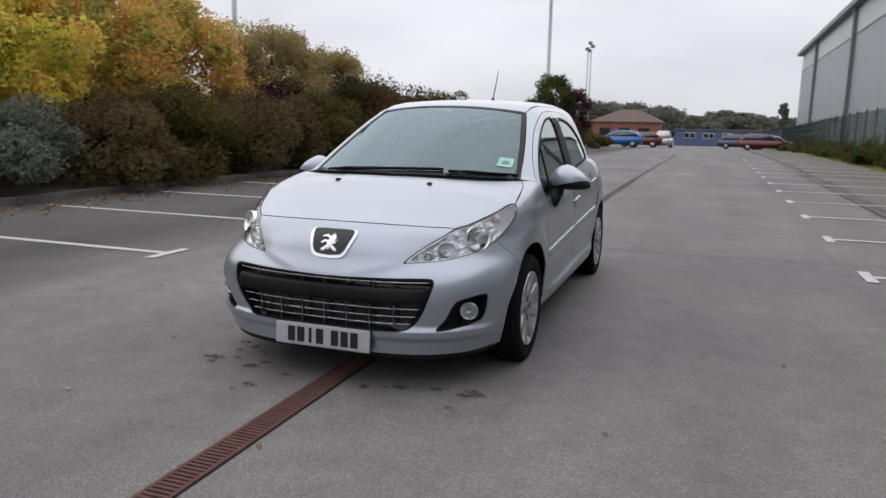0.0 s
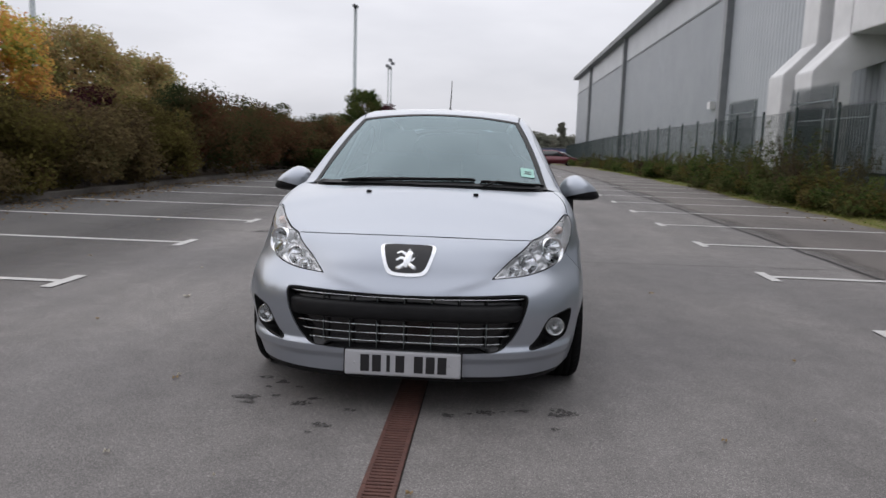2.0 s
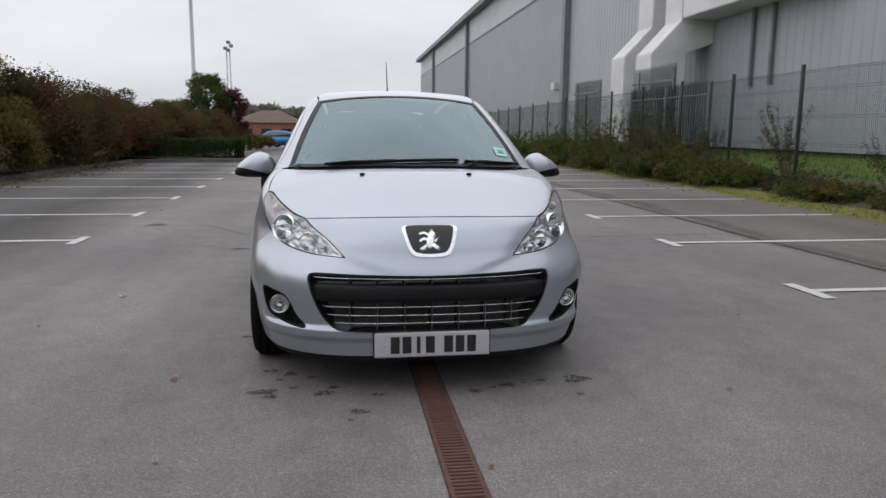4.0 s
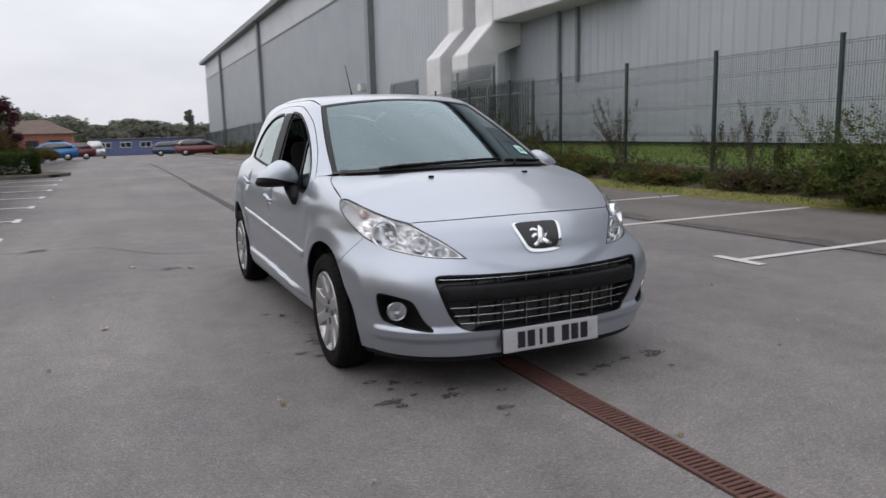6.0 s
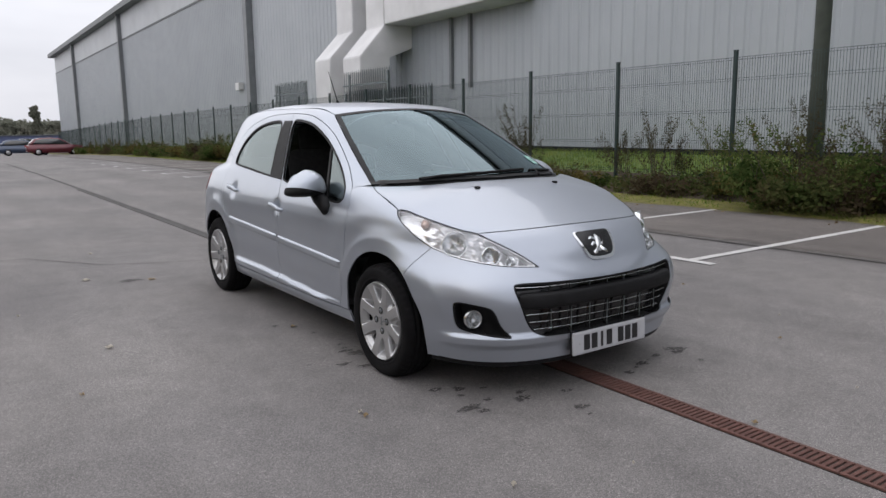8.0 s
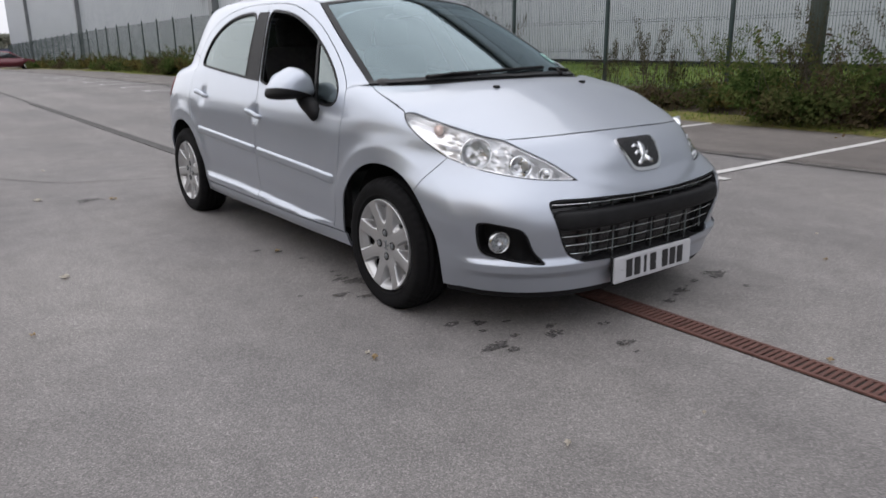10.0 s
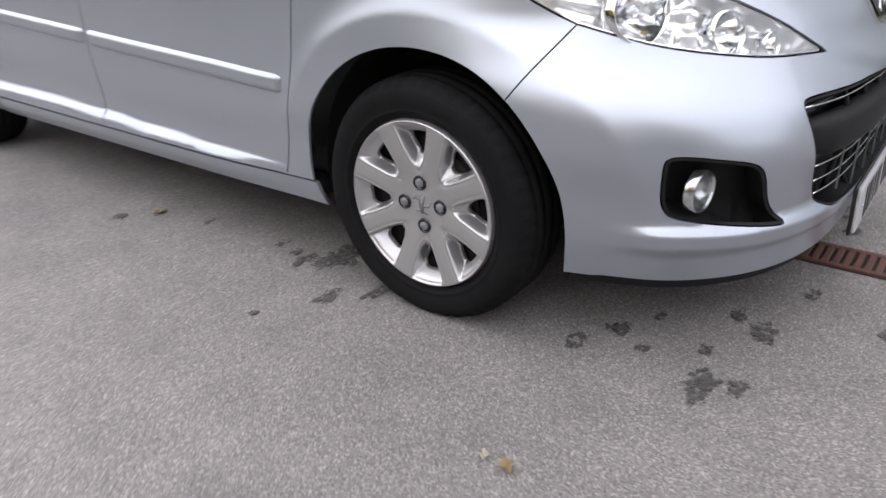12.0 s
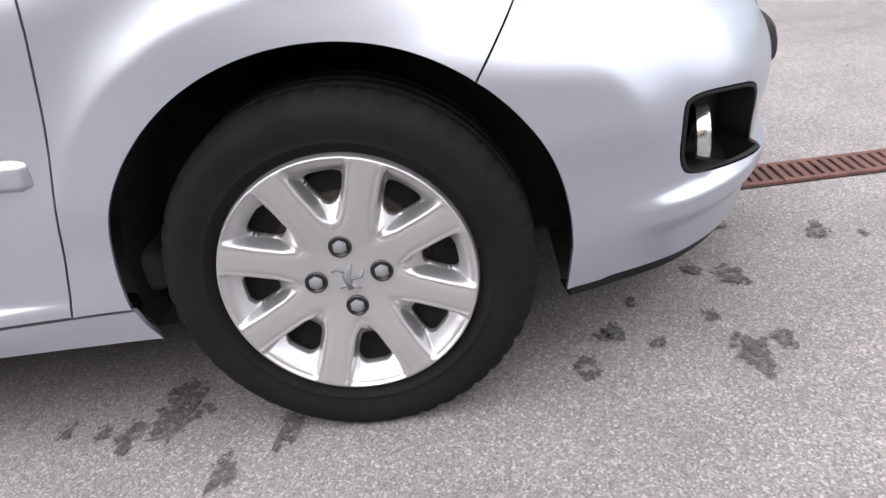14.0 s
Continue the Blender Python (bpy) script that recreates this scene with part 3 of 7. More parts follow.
strip("planted_bed", [(-7.3, y, fall(y) + 0.09) for y in (25.6, 30, 40, 50, 57)], [(-30, y, fall(y) + 0.5) for y in (25.6, 30, 40, 50, 57)], M["soil"], "dark leafy soil of planted bed", "planting bed")


def seam(name, pts, width, label, mat="asphalt_dark"):
    """A narrow dark joint in the tarmac."""
    vs = []
    p = dense_line(pts, 0.12)
    for k, (x, y) in enumerate(p):
        a, b = p[max(k - 1, 0)], p[min(k + 1, len(p) - 1)]
        d = Vector((b[0] - a[0], b[1] - a[1])).normalized()
        w = width * (0.75 + 0.5 * noise.noise((x * 4, y * 4, 1.0)))
        o = 0.02 * noise.noise((x * 2, y * 2, 7.0))
        vs += [(x - d.y * (o - w), y + d.x * (o - w), fall(y) + 0.006), (x - d.y * (o + w), y + d.x * (o + w), fall(y) + 0.006)]
    fs = [(2 * k, 2 * k + 1, 2 * k + 3, 2 * k + 2) for k in range(len(p) - 1)]
    tagged(mesh_part(name, vs, fs, M[mat]), label, "tarmac joint", kind="structure")


def dense_line(pts, step):
    out = []
    for (ax, ay), (bx, by) in zip(pts, pts[1:]):
        n = max(1, int(math.hypot(bx - ax, by - ay) / step))
        out += [(ax + (bx - ax) * k / n, ay + (by - ay) * k / n) for k in range(n)]
    return out + [pts[-1]]


seam("tarmac_joint", [(4.45, -6), (4.38, 1.0), (4.29, 4), (4.27, 12), (4.2, 20)], 0.032, "dark sealed joint along tarmac bays", "joint")
seam("tarmac_joint", [(0.02, 15.1), (0.06, 22), (0.10, 36)], 0.065, "dark filled trench line along tarmac aisle")
seam("tarmac_joint", [(-7.0, 5.6), (-2.0, 5.3), (-1.4, 4.4), (-0.6, 4.05), (1.5, 3.9), (4.3, 4.1)], 0.014, "thin dark crack across tarmac aisle")


def stain(x, y, r, seed, mat="asphalt_wet"):
    """A damp or oily blot with a ragged outline."""
    n = 40
    vs = [(x, y, 0.0042)]
    for k in range(n):
        a = math.tau * k / n
        q = r * (0.72 + 0.55 * noise.noise((math.cos(a) * 1.3 + seed, math.sin(a) * 1.3, seed * 0.37)) + 0.35 * noise.noise((math.cos(a) * 4 + seed, math.sin(a) * 4, seed)))
        vs.append((x + q * 1.25 * math.cos(a), y + q * 0.8 * math.sin(a), 0.0042))
    tagged(mesh_part("stain", vs, [(0, k + 1, (k + 1) % n + 1) for k in range(n)], M[mat]), "dark damp stain on tarmac below car", "stain", "stains on the tarmac", "structure")


for k, (x, y, r) in enumerate(((-0.76, 0.38, 0.085), (-0.81, 0.47, 0.04), (-0.93, 0.26, 0.040), (-0.81, 0.16, 0.05), (-0.75, -0.38, 0.042), (-0.65, -0.44, 0.032), (-0.66, -0.42, 0.022), (-0.70, -0.515, 0.024), (-0.63, -0.635, 0.026), (-0.755, -0.67, 0.060), (-0.725, -0.735, 0.034),
                               (-0.49, -0.72, 0.050), (-0.44, -0.65, 0.028), (-0.24, -0.77, 0.032), (-0.33, -0.965, 0.040), (-0.37, -1.05, 0.016), (-0.55, -0.495, 0.020), (-0.78, 0.61, 0.024), (-0.80, 0.53, 0.022), (-0.94, 1.24, 0.03), (-1.10, 0.36, 0.016), (-0.80, 0.94, 0.024),
                               (0.21, -0.77, 0.030), (0.38, -0.71, 0.042), (0.55, -0.67, 0.032), (0.74, -0.675, 0.070), (0.68, -0.87, 0.024), (0.30, -0.74, 0.018), (0.46, -0.69, 0.016), (-1.35, 3.45, 0.10), (-2.6, 5.4, 0.13), (-0.85, 1.15, 0.03))):
    stain(x, y, r * 1.05, k * 3.7 + 1)


# ---- plants ----
def leaf_material(name, colours, patch=0.9, mix=0.55, pale=1.9):
    """Leaves that differ one from the next and in patches; some light passes through."""
    colours = [tuple(min(0.75, v * pale) for v in c) for c in colours]
    m = bpy.data.materials.new(name)
    m.use_nodes = True
    n, l = m.node_tree.nodes, m.node_tree.links
    n.remove(n["Principled BSDF"])
    geo, co = n.new("ShaderNodeNewGeometry"), n.new("ShaderNodeTexCoord")
    big = n.new("ShaderNodeTexNoise")
    big.inputs["Scale"].default_value, big.inputs["Detail"].default_value = patch, 3.0
    l.new(co.outputs["Object"], big.inputs["Vector"])
    spread = n.new("ShaderNodeMapRange")
    spread.inputs["From Min"].default_value, spread.inputs["From Max"].default_value = 0.3, 0.7
    l.new(big.outputs["Fac"], spread.inputs["Value"])
    both = n.new("ShaderNodeMix")
    both.data_type = "FLOAT"
    both.inputs["Factor"].default_value = mix
    l.new(geo.outputs["Random Per Island"], both.inputs["A"])
    l.new(spread.outputs[0], both.inputs["B"])
    ramp = n.new("ShaderNodeValToRGB")
    el = ramp.color_ramp.elements
    el[0].color, el[1].color = (*colours[0], 1), (*colours[-1], 1)
    el[0].position, el[1].position = 0.1, 0.9
    for k, c in enumerate(colours[1:-1]):
        e = el.new(0.1 + 0.8 * (k + 1) / (len(colours) - 1))
        e.color = (*c, 1)
    l.new(both.outputs[0], ramp.inputs[0])
    dif, tra, mixs = n.new("ShaderNodeBsdfDiffuse"), n.new("ShaderNodeBsdfTranslucent"), n.new("ShaderNodeMixShader")
    mixs.inputs[0].default_value = 0.42
    l.new(ramp.outputs[0], dif.inputs[0])
    l.new(ramp.outputs[0], tra.inputs[0])
    l.new(dif.outputs[0], mixs.inputs[1])
    l.new(tra.outputs[0], mixs.inputs[2])
    l.new(mixs.outputs[0], n["Material Output"].inputs[0])
    return m


L = {
    "grey_green": leaf_material("grey_green_leaves", [(0.035, 0.042, 0.032), (0.085, 0.10, 0.075), (0.16, 0.175, 0.14), (0.07, 0.06, 0.04)], pale=1.5),
    "olive": leaf_material("olive_brown_leaves", [(0.030, 0.022, 0.014), (0.058, 0.046, 0.018), (0.085, 0.077, 0.024), (0.052, 0.034, 0.018)], pale=1.8),
    "brown": leaf_material("brown_twiggy_leaves", [(0.024, 0.018, 0.011), (0.056, 0.041, 0.023), (0.085, 0.066, 0.032), (0.045, 0.042, 0.020)], pale=2.2),
    "yellow": leaf_material("yellow_orange_leaves", [(0.05, 0.065, 0.02), (0.15, 0.15, 0.03), (0.28, 0.20, 0.035), (0.36, 0.165, 0.04), (0.27, 0.105, 0.035), (0.07, 0.08, 0.024)], 1.3, 0.6, pale=3.5),
    "orange": leaf_material("green_and_orange_leaves", [(0.036, 0.048, 0.016), (0.080, 0.090, 0.026), (0.14, 0.12, 0.030), (0.21, 0.095, 0.030), (0.13, 0.062, 0.026), (0.06, 0.065, 0.022)], 1.1, 0.6, pale=4.4),
    "purple": leaf_material("dark_purple_leaves", [(0.018, 0.008, 0.011), (0.045, 0.018, 0.022), (0.07, 0.03, 0.03)], pale=2.0),
    "bronze": leaf_material("bronze_green_leaves", [(0.035, 0.042, 0.018), (0.075, 0.072, 0.03), (0.105, 0.082, 0.036), (0.085, 0.055, 0.03), (0.045, 0.055, 0.024)], pale=4.0),
    "redbrown": leaf_material("red_brown_leaves", [(0.028, 0.036, 0.016), (0.062, 0.060, 0.026), (0.09, 0.055, 0.028), (0.08, 0.036, 0.024), (0.045, 0.05, 0.022)], pale=2.3),
    "hedge": leaf_material("hedge_leaves", [(0.024, 0.034, 0.015), (0.050, 0.054, 0.024), (0.080, 0.056, 0.028), (0.092, 0.042, 0.026), (0.040, 0.048, 0.022)], 0.6, 0.72, pale=1.35),
    "green": leaf_material("dark_green_leaves", [(0.014, 0.026, 0.010), (0.035, 0.055, 0.018), (0.06, 0.08, 0.025)], pale=1.2),
    "bramble": leaf_material("bramble_leaves", [(0.018, 0.032, 0.011), (0.05, 0.076, 0.022), (0.085, 0.10, 0.034), (0.095, 0.050, 0.028)], pale=1.35),
    "weeds": leaf_material("mixed_weeds", [(0.026, 0.040, 0.014), (0.060, 0.074, 0.026), (0.085, 0.082, 0.036), (0.055, 0.040, 0.024)], pale=1.4),
    "far": leaf_material("distant_leaves", [(0.13, 0.14, 0.11), (0.17, 0.175, 0.14), (0.20, 0.19, 0.155)], 0.12, pale=1.2),
    "grass": leaf_material("grass_blades", [(0.05, 0.08, 0.015), (0.10, 0.14, 0.03), (0.16, 0.16, 0.05)], pale=1.8),
    "stalk": leaf_material("weed_heads", [(0.030, 0.034, 0.018), (0.055, 0.050, 0.028), (0.075, 0.062, 0.038)], pale=1.2),
    "dry": leaf_material("dry_stalks", [(0.040, 0.030, 0.020), (0.075, 0.058, 0.036), (0.055, 0.055, 0.030)], pale=1.3),
    "pale": leaf_material("pale_dry_leaf", [(0.40, 0.36, 0.30), (0.55, 0.51, 0.44)], pale=1.0),
    "litter": leaf_material("fallen_leaves", [(0.11, 0.07, 0.045), (0.22, 0.15, 0.085), (0.36, 0.27, 0.16), (0.16, 0.105, 0.065)], pale=1.0),
}
rng = np.random.default_rng(7)


def mesh_np(name, v, faces_n, mat, parent=None):
    """A mesh of loose four-cornered leaves from an array of corners."""
    me = bpy.data.meshes.new(name)
    n = len(v) // faces_n
    me.vertices.add(len(v))
    me.vertices.foreach_set("co", np.ascontiguousarray(v, dtype=np.float32).ravel())
    me.loops.add(len(v))
    me.loops.foreach_set("vertex_index", np.arange(len(v), dtype=np.int32))
    me.polygons.add(n)
    me.polygons.foreach_set("loop_start", np.arange(n, dtype=np.int32) * faces_n)
    me.materials.append(mat)
    me.update(calc_edges=True)
    ob = new(name, me)
    ob.parent = parent
    return ob


def leaf_quads(c, size, flat=0.0, droop=0.0):
    """Kite-shaped leaves at the places c."""
    n = len(c)
    d = rng.normal(size=(n, 3))
    d[:, 2] = d[:, 2] * (1 - flat) - droop
    d /= np.linalg.norm(d, axis=1, keepdims=True)
    e = np.cross(d, rng.normal(size=(n, 3)))
    e /= np.linalg.norm(e, axis=1, keepdims=True) + 1e-9
    s = (size * rng.uniform(0.55, 1.35, n))[:, None]
    a, b = d * s * 0.5, e * s * 0.27
    return np.stack([c - a, c - a * 0.1 + b, c + a, c - a * 0.1 - b], 1).reshape(-1, 3)


def clump_points(centres, radius, n, squash=0.8):
    k = rng.integers(0, len(centres), n)
    o = rng.normal(size=(n, 3))
    o /= np.linalg.norm(o, axis=1, keepdims=True)
    r = radius[k] * rng.uniform(0.35, 1.0, n) ** 0.5 * rng.uniform(0.85, 1.15, n)
    o[:, 2] *= squash
    return centres[k] + o * r[:, None]


def stems_bm(base, tips, r0, r1):
    bm = bmesh.new()
    for b, t in zip(base, tips):
        b, t = Vector(b), Vector(t)
        mid = b.lerp(t, 0.55) + Vector((rng.uniform(-0.1, 0.1), rng.uniform(-0.1, 0.1), 0.08 * (t - b).length))
        tube_bm([b, b.lerp(mid, 0.5), mid, t], [r0, r0 * 0.8, (r0 + r1) / 2, r1], 5, bm, False)
    return bm


def shrub(x, y, rx, ry, h, leaf, n, size, label, name="shrub", base_z=None, low=0.10, twigs=14, k=26, group=""):
    """A shrub: stems from the ground and a crown of clumps that droops to its foot."""
    z0 = fall(y) + 0.1 if base_z is None else base_z
    th = tagged(empty(name, pose(x, y, z0)), label, name.replace("_", " "), group)
    a = rng.uniform(0, math.tau, k)
    el = np.arcsin(rng.uniform(low, 1.0, k))
    rad = rng.uniform(0.62, 0.92, k)
    c = np.stack([rx * np.cos(a) * np.cos(el) * rad, ry * np.sin(a) * np.cos(el) * rad, h * (0.12 + 0.80 * np.sin(el) * rad)], 1)
    cr = rng.uniform(0.20, 0.36, k) * min(rx, ry, h) * 1.15
    fill = leaf_quads(clump_points(c * 0.86, cr * 0.8, n // 6), size * 3.0, 0.3)
    v = np.vstack([leaf_quads(clump_points(c, cr, int(n * 1.5)), size * 1.35, 0.3), fill])
    tw = c + (c - np.array([0, 0, h * 0.3])) * rng.uniform(0.12, 0.4, (k, 1))
    stems = stems_bm([(rng.uniform(-0.15, 0.15) * rx, rng.uniform(-0.15, 0.15) * ry, -0.05) for _ in range(twigs)], tw[:twigs], 0.016, 0.003)
    part("woody_base", stems, M["bark"], th)
    mesh_np("foliage", v, 4, L[leaf], th)
    return th


def tree(x, y, h, spread, leaf, n, size, label, trunk=0.09, clear=0.25, k=40, base_z=None, gaps=0.30, name="tree"):
    """A tree: a tapered trunk, limbs and an uneven crown of clumps with gaps."""
    z0 = fall(y) + 0.1 if base_z is None else base_z
    th = tagged(empty(name, pose(x, y, z0)), label, "tree")
    a = rng.uniform(0, math.tau, k)
    t = rng.uniform(0, 1, k) ** 0.8
    wide = np.sin(np.pi * np.clip(0.12 + 0.80 * t, 0, 1)) ** 0.7 * rng.uniform(0.45, 1.0, k)
    c = np.stack([spread * wide * np.cos(a), spread * wide * np.sin(a), h * (clear + (0.97 - clear) * t)], 1)
    cr = rng.uniform(0.16, gaps, k) * spread + 0.08 * spread
    bm = tube_bm([(0, 0, -0.1), (0.03 * h * 0.2, 0, h * 0.3), (-0.02 * h * 0.2, 0.02 * h, h * 0.6), (0, 0, h * 0.92)], [trunk, trunk * 0.8, trunk * 0.5, trunk * 0.12], 8)
    tr = part("trunk", bm, M["bark"], th)
    part("branching", stems_bm([(0, 0, max(0.2 * h, q[2] * 0.55)) for q in c[:22]], c[:22] * np.array([1.05, 1.05, 1.02]), trunk * 0.32, 0.006), M["bark"], th)
    fill = leaf_quads(clump_points(c * np.array([0.9, 0.9, 0.98]), cr * 0.7, n // 6), size * 2.4, 0.2, 0.1)
    out = c * np.array([1.12, 1.12, 1.0]) + np.array([0, 0, 0.10 * spread])
    shoots = np.vstack([c + (out - c) * q for q in (0.5, 1.0, 1.5, 2.0)])
    v = [leaf_quads(clump_points(c, cr, int(n * 1.5)), size * 1.35, 0.2, 0.15), fill, leaf_quads(clump_points(shoots, np.full(len(shoots), 0.10 * spread), n // 3), size * 1.1, 0.2)]
    mesh_np("crown", np.vstack(v), 4, L[leaf], th)
    return th


# the bed goes on in front of the car: unseen planting added for paint reflections
for k in range(9):
    y = -19.5 + 2.3 * k
    shrub(-9.1 + 0.25 * math.sin(k * 2.3), y, 1.5, 1.6, 1.9 + 0.3 * math.sin(k * 1.3), ("olive", "brown", "redbrown")[k % 3], 3200, 0.10, "dense brown and olive autumn shrub", low=0.0)
for k in range(6):
    tree(-12.2 - 0.5 * math.sin(k * 2.0), -18.5 + 3.5 * k, 5.6 + 0.5 * math.sin(k * 1.7), 2.3, "orange" if k % 2 else "bronze", 5000, 0.16, "green tree turning orange behind shrubs", clear=0.12, k=50)
# bed beside the bays
shrub(-8.7, 4.3, 1.3, 1.8, 1.6, "grey_green", 14000, 0.055, "spreading grey-green shrub over kerb of planted bed", low=0.25)
shrub(-9.3, 1.2, 1.2, 1.5, 1.5, "grey_green", 4000, 0.08, "grey-green shrub in planted bed", low=0.25)
for k, (x, y, rx, ry, h, lf) in enumerate(((-8.5, 6.7, 1.4, 1.6, 1.6, "brown"), (-8.5, 8.9, 1.5, 1.8, 1.95, "olive"), (-8.2, 11.1, 1.5, 1.7, 1.9, "brown"), (-8.2, 13.5, 1.5, 1.8, 2.2, "olive"), (-10.3, 7.6, 1.6, 1.9, 1.95, "olive"), (-10.3, 10.4, 1.6, 1.9, 2.05, "olive"), (-10.4, 13.0, 1.6, 1.9, 2.15, "redbrown"))):
    shrub(x, y, rx, ry, h, lf, 10000, 0.06, "dense brown and olive autumn shrub" if lf == "olive" else "twiggy brown autumn shrub at bed edge", low=0.05)
for x, y, h, s, lf, n, sz, lb in ((-11.1, 6.3, 3.6, 1.9, "yellow", 24000, 0.085, "young maple with yellow and orange autumn leaves"), (-11.9, 3.4, 3.7, 2.0, "yellow", 16000, 0.09, "young maple with yellow and orange autumn leaves"), (-12.6, 10.2, 4.35, 2.2, "orange", 19000, 0.085, "green tree turning orange behind shrubs"),
                                 (-12.9, 13.6, 4.35, 2.2, "orange", 19000, 0.085, "green tree turning orange behind shrubs"), (-12.8, 18.6, 4.35, 2.1, "bronze", 15000, 0.085, "thin bronze-green tree with sparse top"), (-12.4, 22.2, 3.6, 2.0, "bronze", 15000, 0.085, "thin bronze-green tree with sparse top"), (-15.5, 8.5, 4.7, 2.6, "orange", 9000, 0.12, "green tree turning orange behind shrubs")):
    tree(x, y, h, s, lf, n, sz, lb, clear=0.12, k=75 if lf == "yellow" else 120, gaps=0.24 if lf == "yellow" else 0.17)
for x, y in ((-11.6, 15.0), (-11.8, 17.4)):
    shrub(x, y, 1.3, 1.5, 2.75, "purple", 6500, 0.07, "dark purple-leaved shrub in planted bed", low=0.1)
for k in range(15):
    y = 15.8 + 2.45 * k
    h = 2.75 + 0.25 * math.sin(k * 2.1) - 0.012 * (y - 15)
    shrub(-8.15 - 0.2 * math.sin(k * 1.7), y, 1.6, 1.8, h, "hedge", 7500 if k < 8 else 4000, 0.065 if k < 8 else 0.09, "tall red-brown and green autumn hedge shrub", low=0.0, group="hedge shrubs along the bays")
for k in range(6):
    shrub(-11.9 - 0.3 * math.sin(k), 25.5 + 4.2 * k, 1.7, 2.3, 3.1 - 0.1 * k, "bronze", 4500, 0.09, "bronze-green shrub behind hedge", low=0.1)
tree(-9.2, 49, 4.9, 1.7, "bramble", 8000, 0.10, "small dark green tree beside car park", clear=0.05, k=90, gaps=0.22)
shrub(-10.9, 47, 1.6, 1.6, 3.3, "redbrown", 3500, 0.11, "bronze-green shrub behind hedge")
tree(-7.7, 49.5, 3.9, 1.3, "purple", 5000, 0.09, "small red-leaved tree beside car park", clear=0.15)
shrub(-8.6, 53, 1.5, 1.8, 1.9, "redbrown", 3000, 0.12, "rounded brown shrub at end of bed")


def clipped_hedge(x0, x1, y0, y1, h, leaf, n, label):
    th = tagged(empty("hedge", pose(0, 0, fall((y0 + y1) / 2) + 0.08)), label, "hedge")
    p = rng.uniform(0, 1, (n, 3))
    side = rng.integers(0, 4, n)
    p[side == 0, 2] = rng.uniform(0.88, 1.04, (side == 0).sum())
    p[side == 1, 1] = rng.uniform(-0.04, 0.12, (side == 1).sum())
    p[side == 2, 0] = 1 - np.abs(rng.normal(0, 0.015, (side == 2).sum()))
    c = np.stack([x0 + (x1 - x0) * p[:, 0], y0 + (y1 - y0) * p[:, 1], h * p[:, 2] + 0.03 * np.sin(p[:, 0] * 19)], 1)
    mesh_np("foliage", leaf_quads(c, 0.07), 4, L[leaf], th)
    part("woody_base", stems_bm([(x0 + (x1 - x0) * q, (y0 + y1) / 2, 0) for q in np.linspace(0.05, 0.95, 14)], [(x0 + (x1 - x0) * q, (y0 + y1) / 2, h * 0.8) for q in np.linspace(0.05, 0.95, 14)], 0.02, 0.006), M["bark"], th)


clipped_hedge(-8.6, -3.9, 23.9, 25.2, 0.72, "green", 20000, "low clipped dark green hedge on planted island")
clipped_hedge(-8.0, -5.2, 38.0, 39.5, 0.8, "green", 3500, "low clipped dark green hedge further along car park")
shrub(-5.4, 45, 1.3, 1.5, 0.95, "olive", 1800, 0.09, "low rounded shrub at bed end")

# verge below the fence: brambles, tall stalks, grass
def bramble(x, y, rx, ry, h, leaf, n, size, label, z0, canes=9):
    """A ragged scrub: low uneven clumps, and arching canes with leaves along them."""
    th = tagged(empty("bramble", pose(x, y, z0)), label, "bramble", "brambles on the verge")
    k = 18
    c = np.stack([rx * rng.uniform(-1, 1, k), ry * rng.uniform(-1, 1, k), h * rng.uniform(0.05, 0.62, k) * rng.uniform(0.4, 1.0, k)], 1)
    pts = clump_points(c, rng.uniform(0.16, 0.34, k) * min(1.0, h + 0.25), n, 0.85)
    base, tips, along = [], [], []
    for _ in range(canes):
        a, r = rng.uniform(0, math.tau), rng.uniform(0.35, 1.25)
        b0 = Vector((rx * rng.uniform(-0.5, 0.5), ry * rng.uniform(-0.5, 0.5), -0.03))
        t0 = b0 + Vector((rx * r * math.cos(a), ry * r * math.sin(a), h * rng.uniform(0.55, 1.15)))
        base.append(b0)
        tips.append(t0)
        for q in np.linspace(0.35, 1.0, 9):
            p = b0.lerp(t0, q)
            along.append((p.x, p.y, p.z + 0.3 * h * q * (1 - q)))
    sprig = clump_points(np.array(along), np.full(len(along), 0.07), n // 4, 0.8)
    tagged(part("arching_cane", stems_bm(base, tips, 0.007, 0.002), M["bark"], th), kind="stuff")
    v = np.vstack([leaf_quads(pts, size, 0.35), leaf_quads(sprig, size * 0.8, 0.3), leaf_quads(clump_points(c * 0.85, np.full(k, 0.16), n // 8), size * 2.2, 0.4)])
    v[:, 2] = np.maximum(v[:, 2], -0.04)
    mesh_np("foliage", v, 4, L[leaf], th)


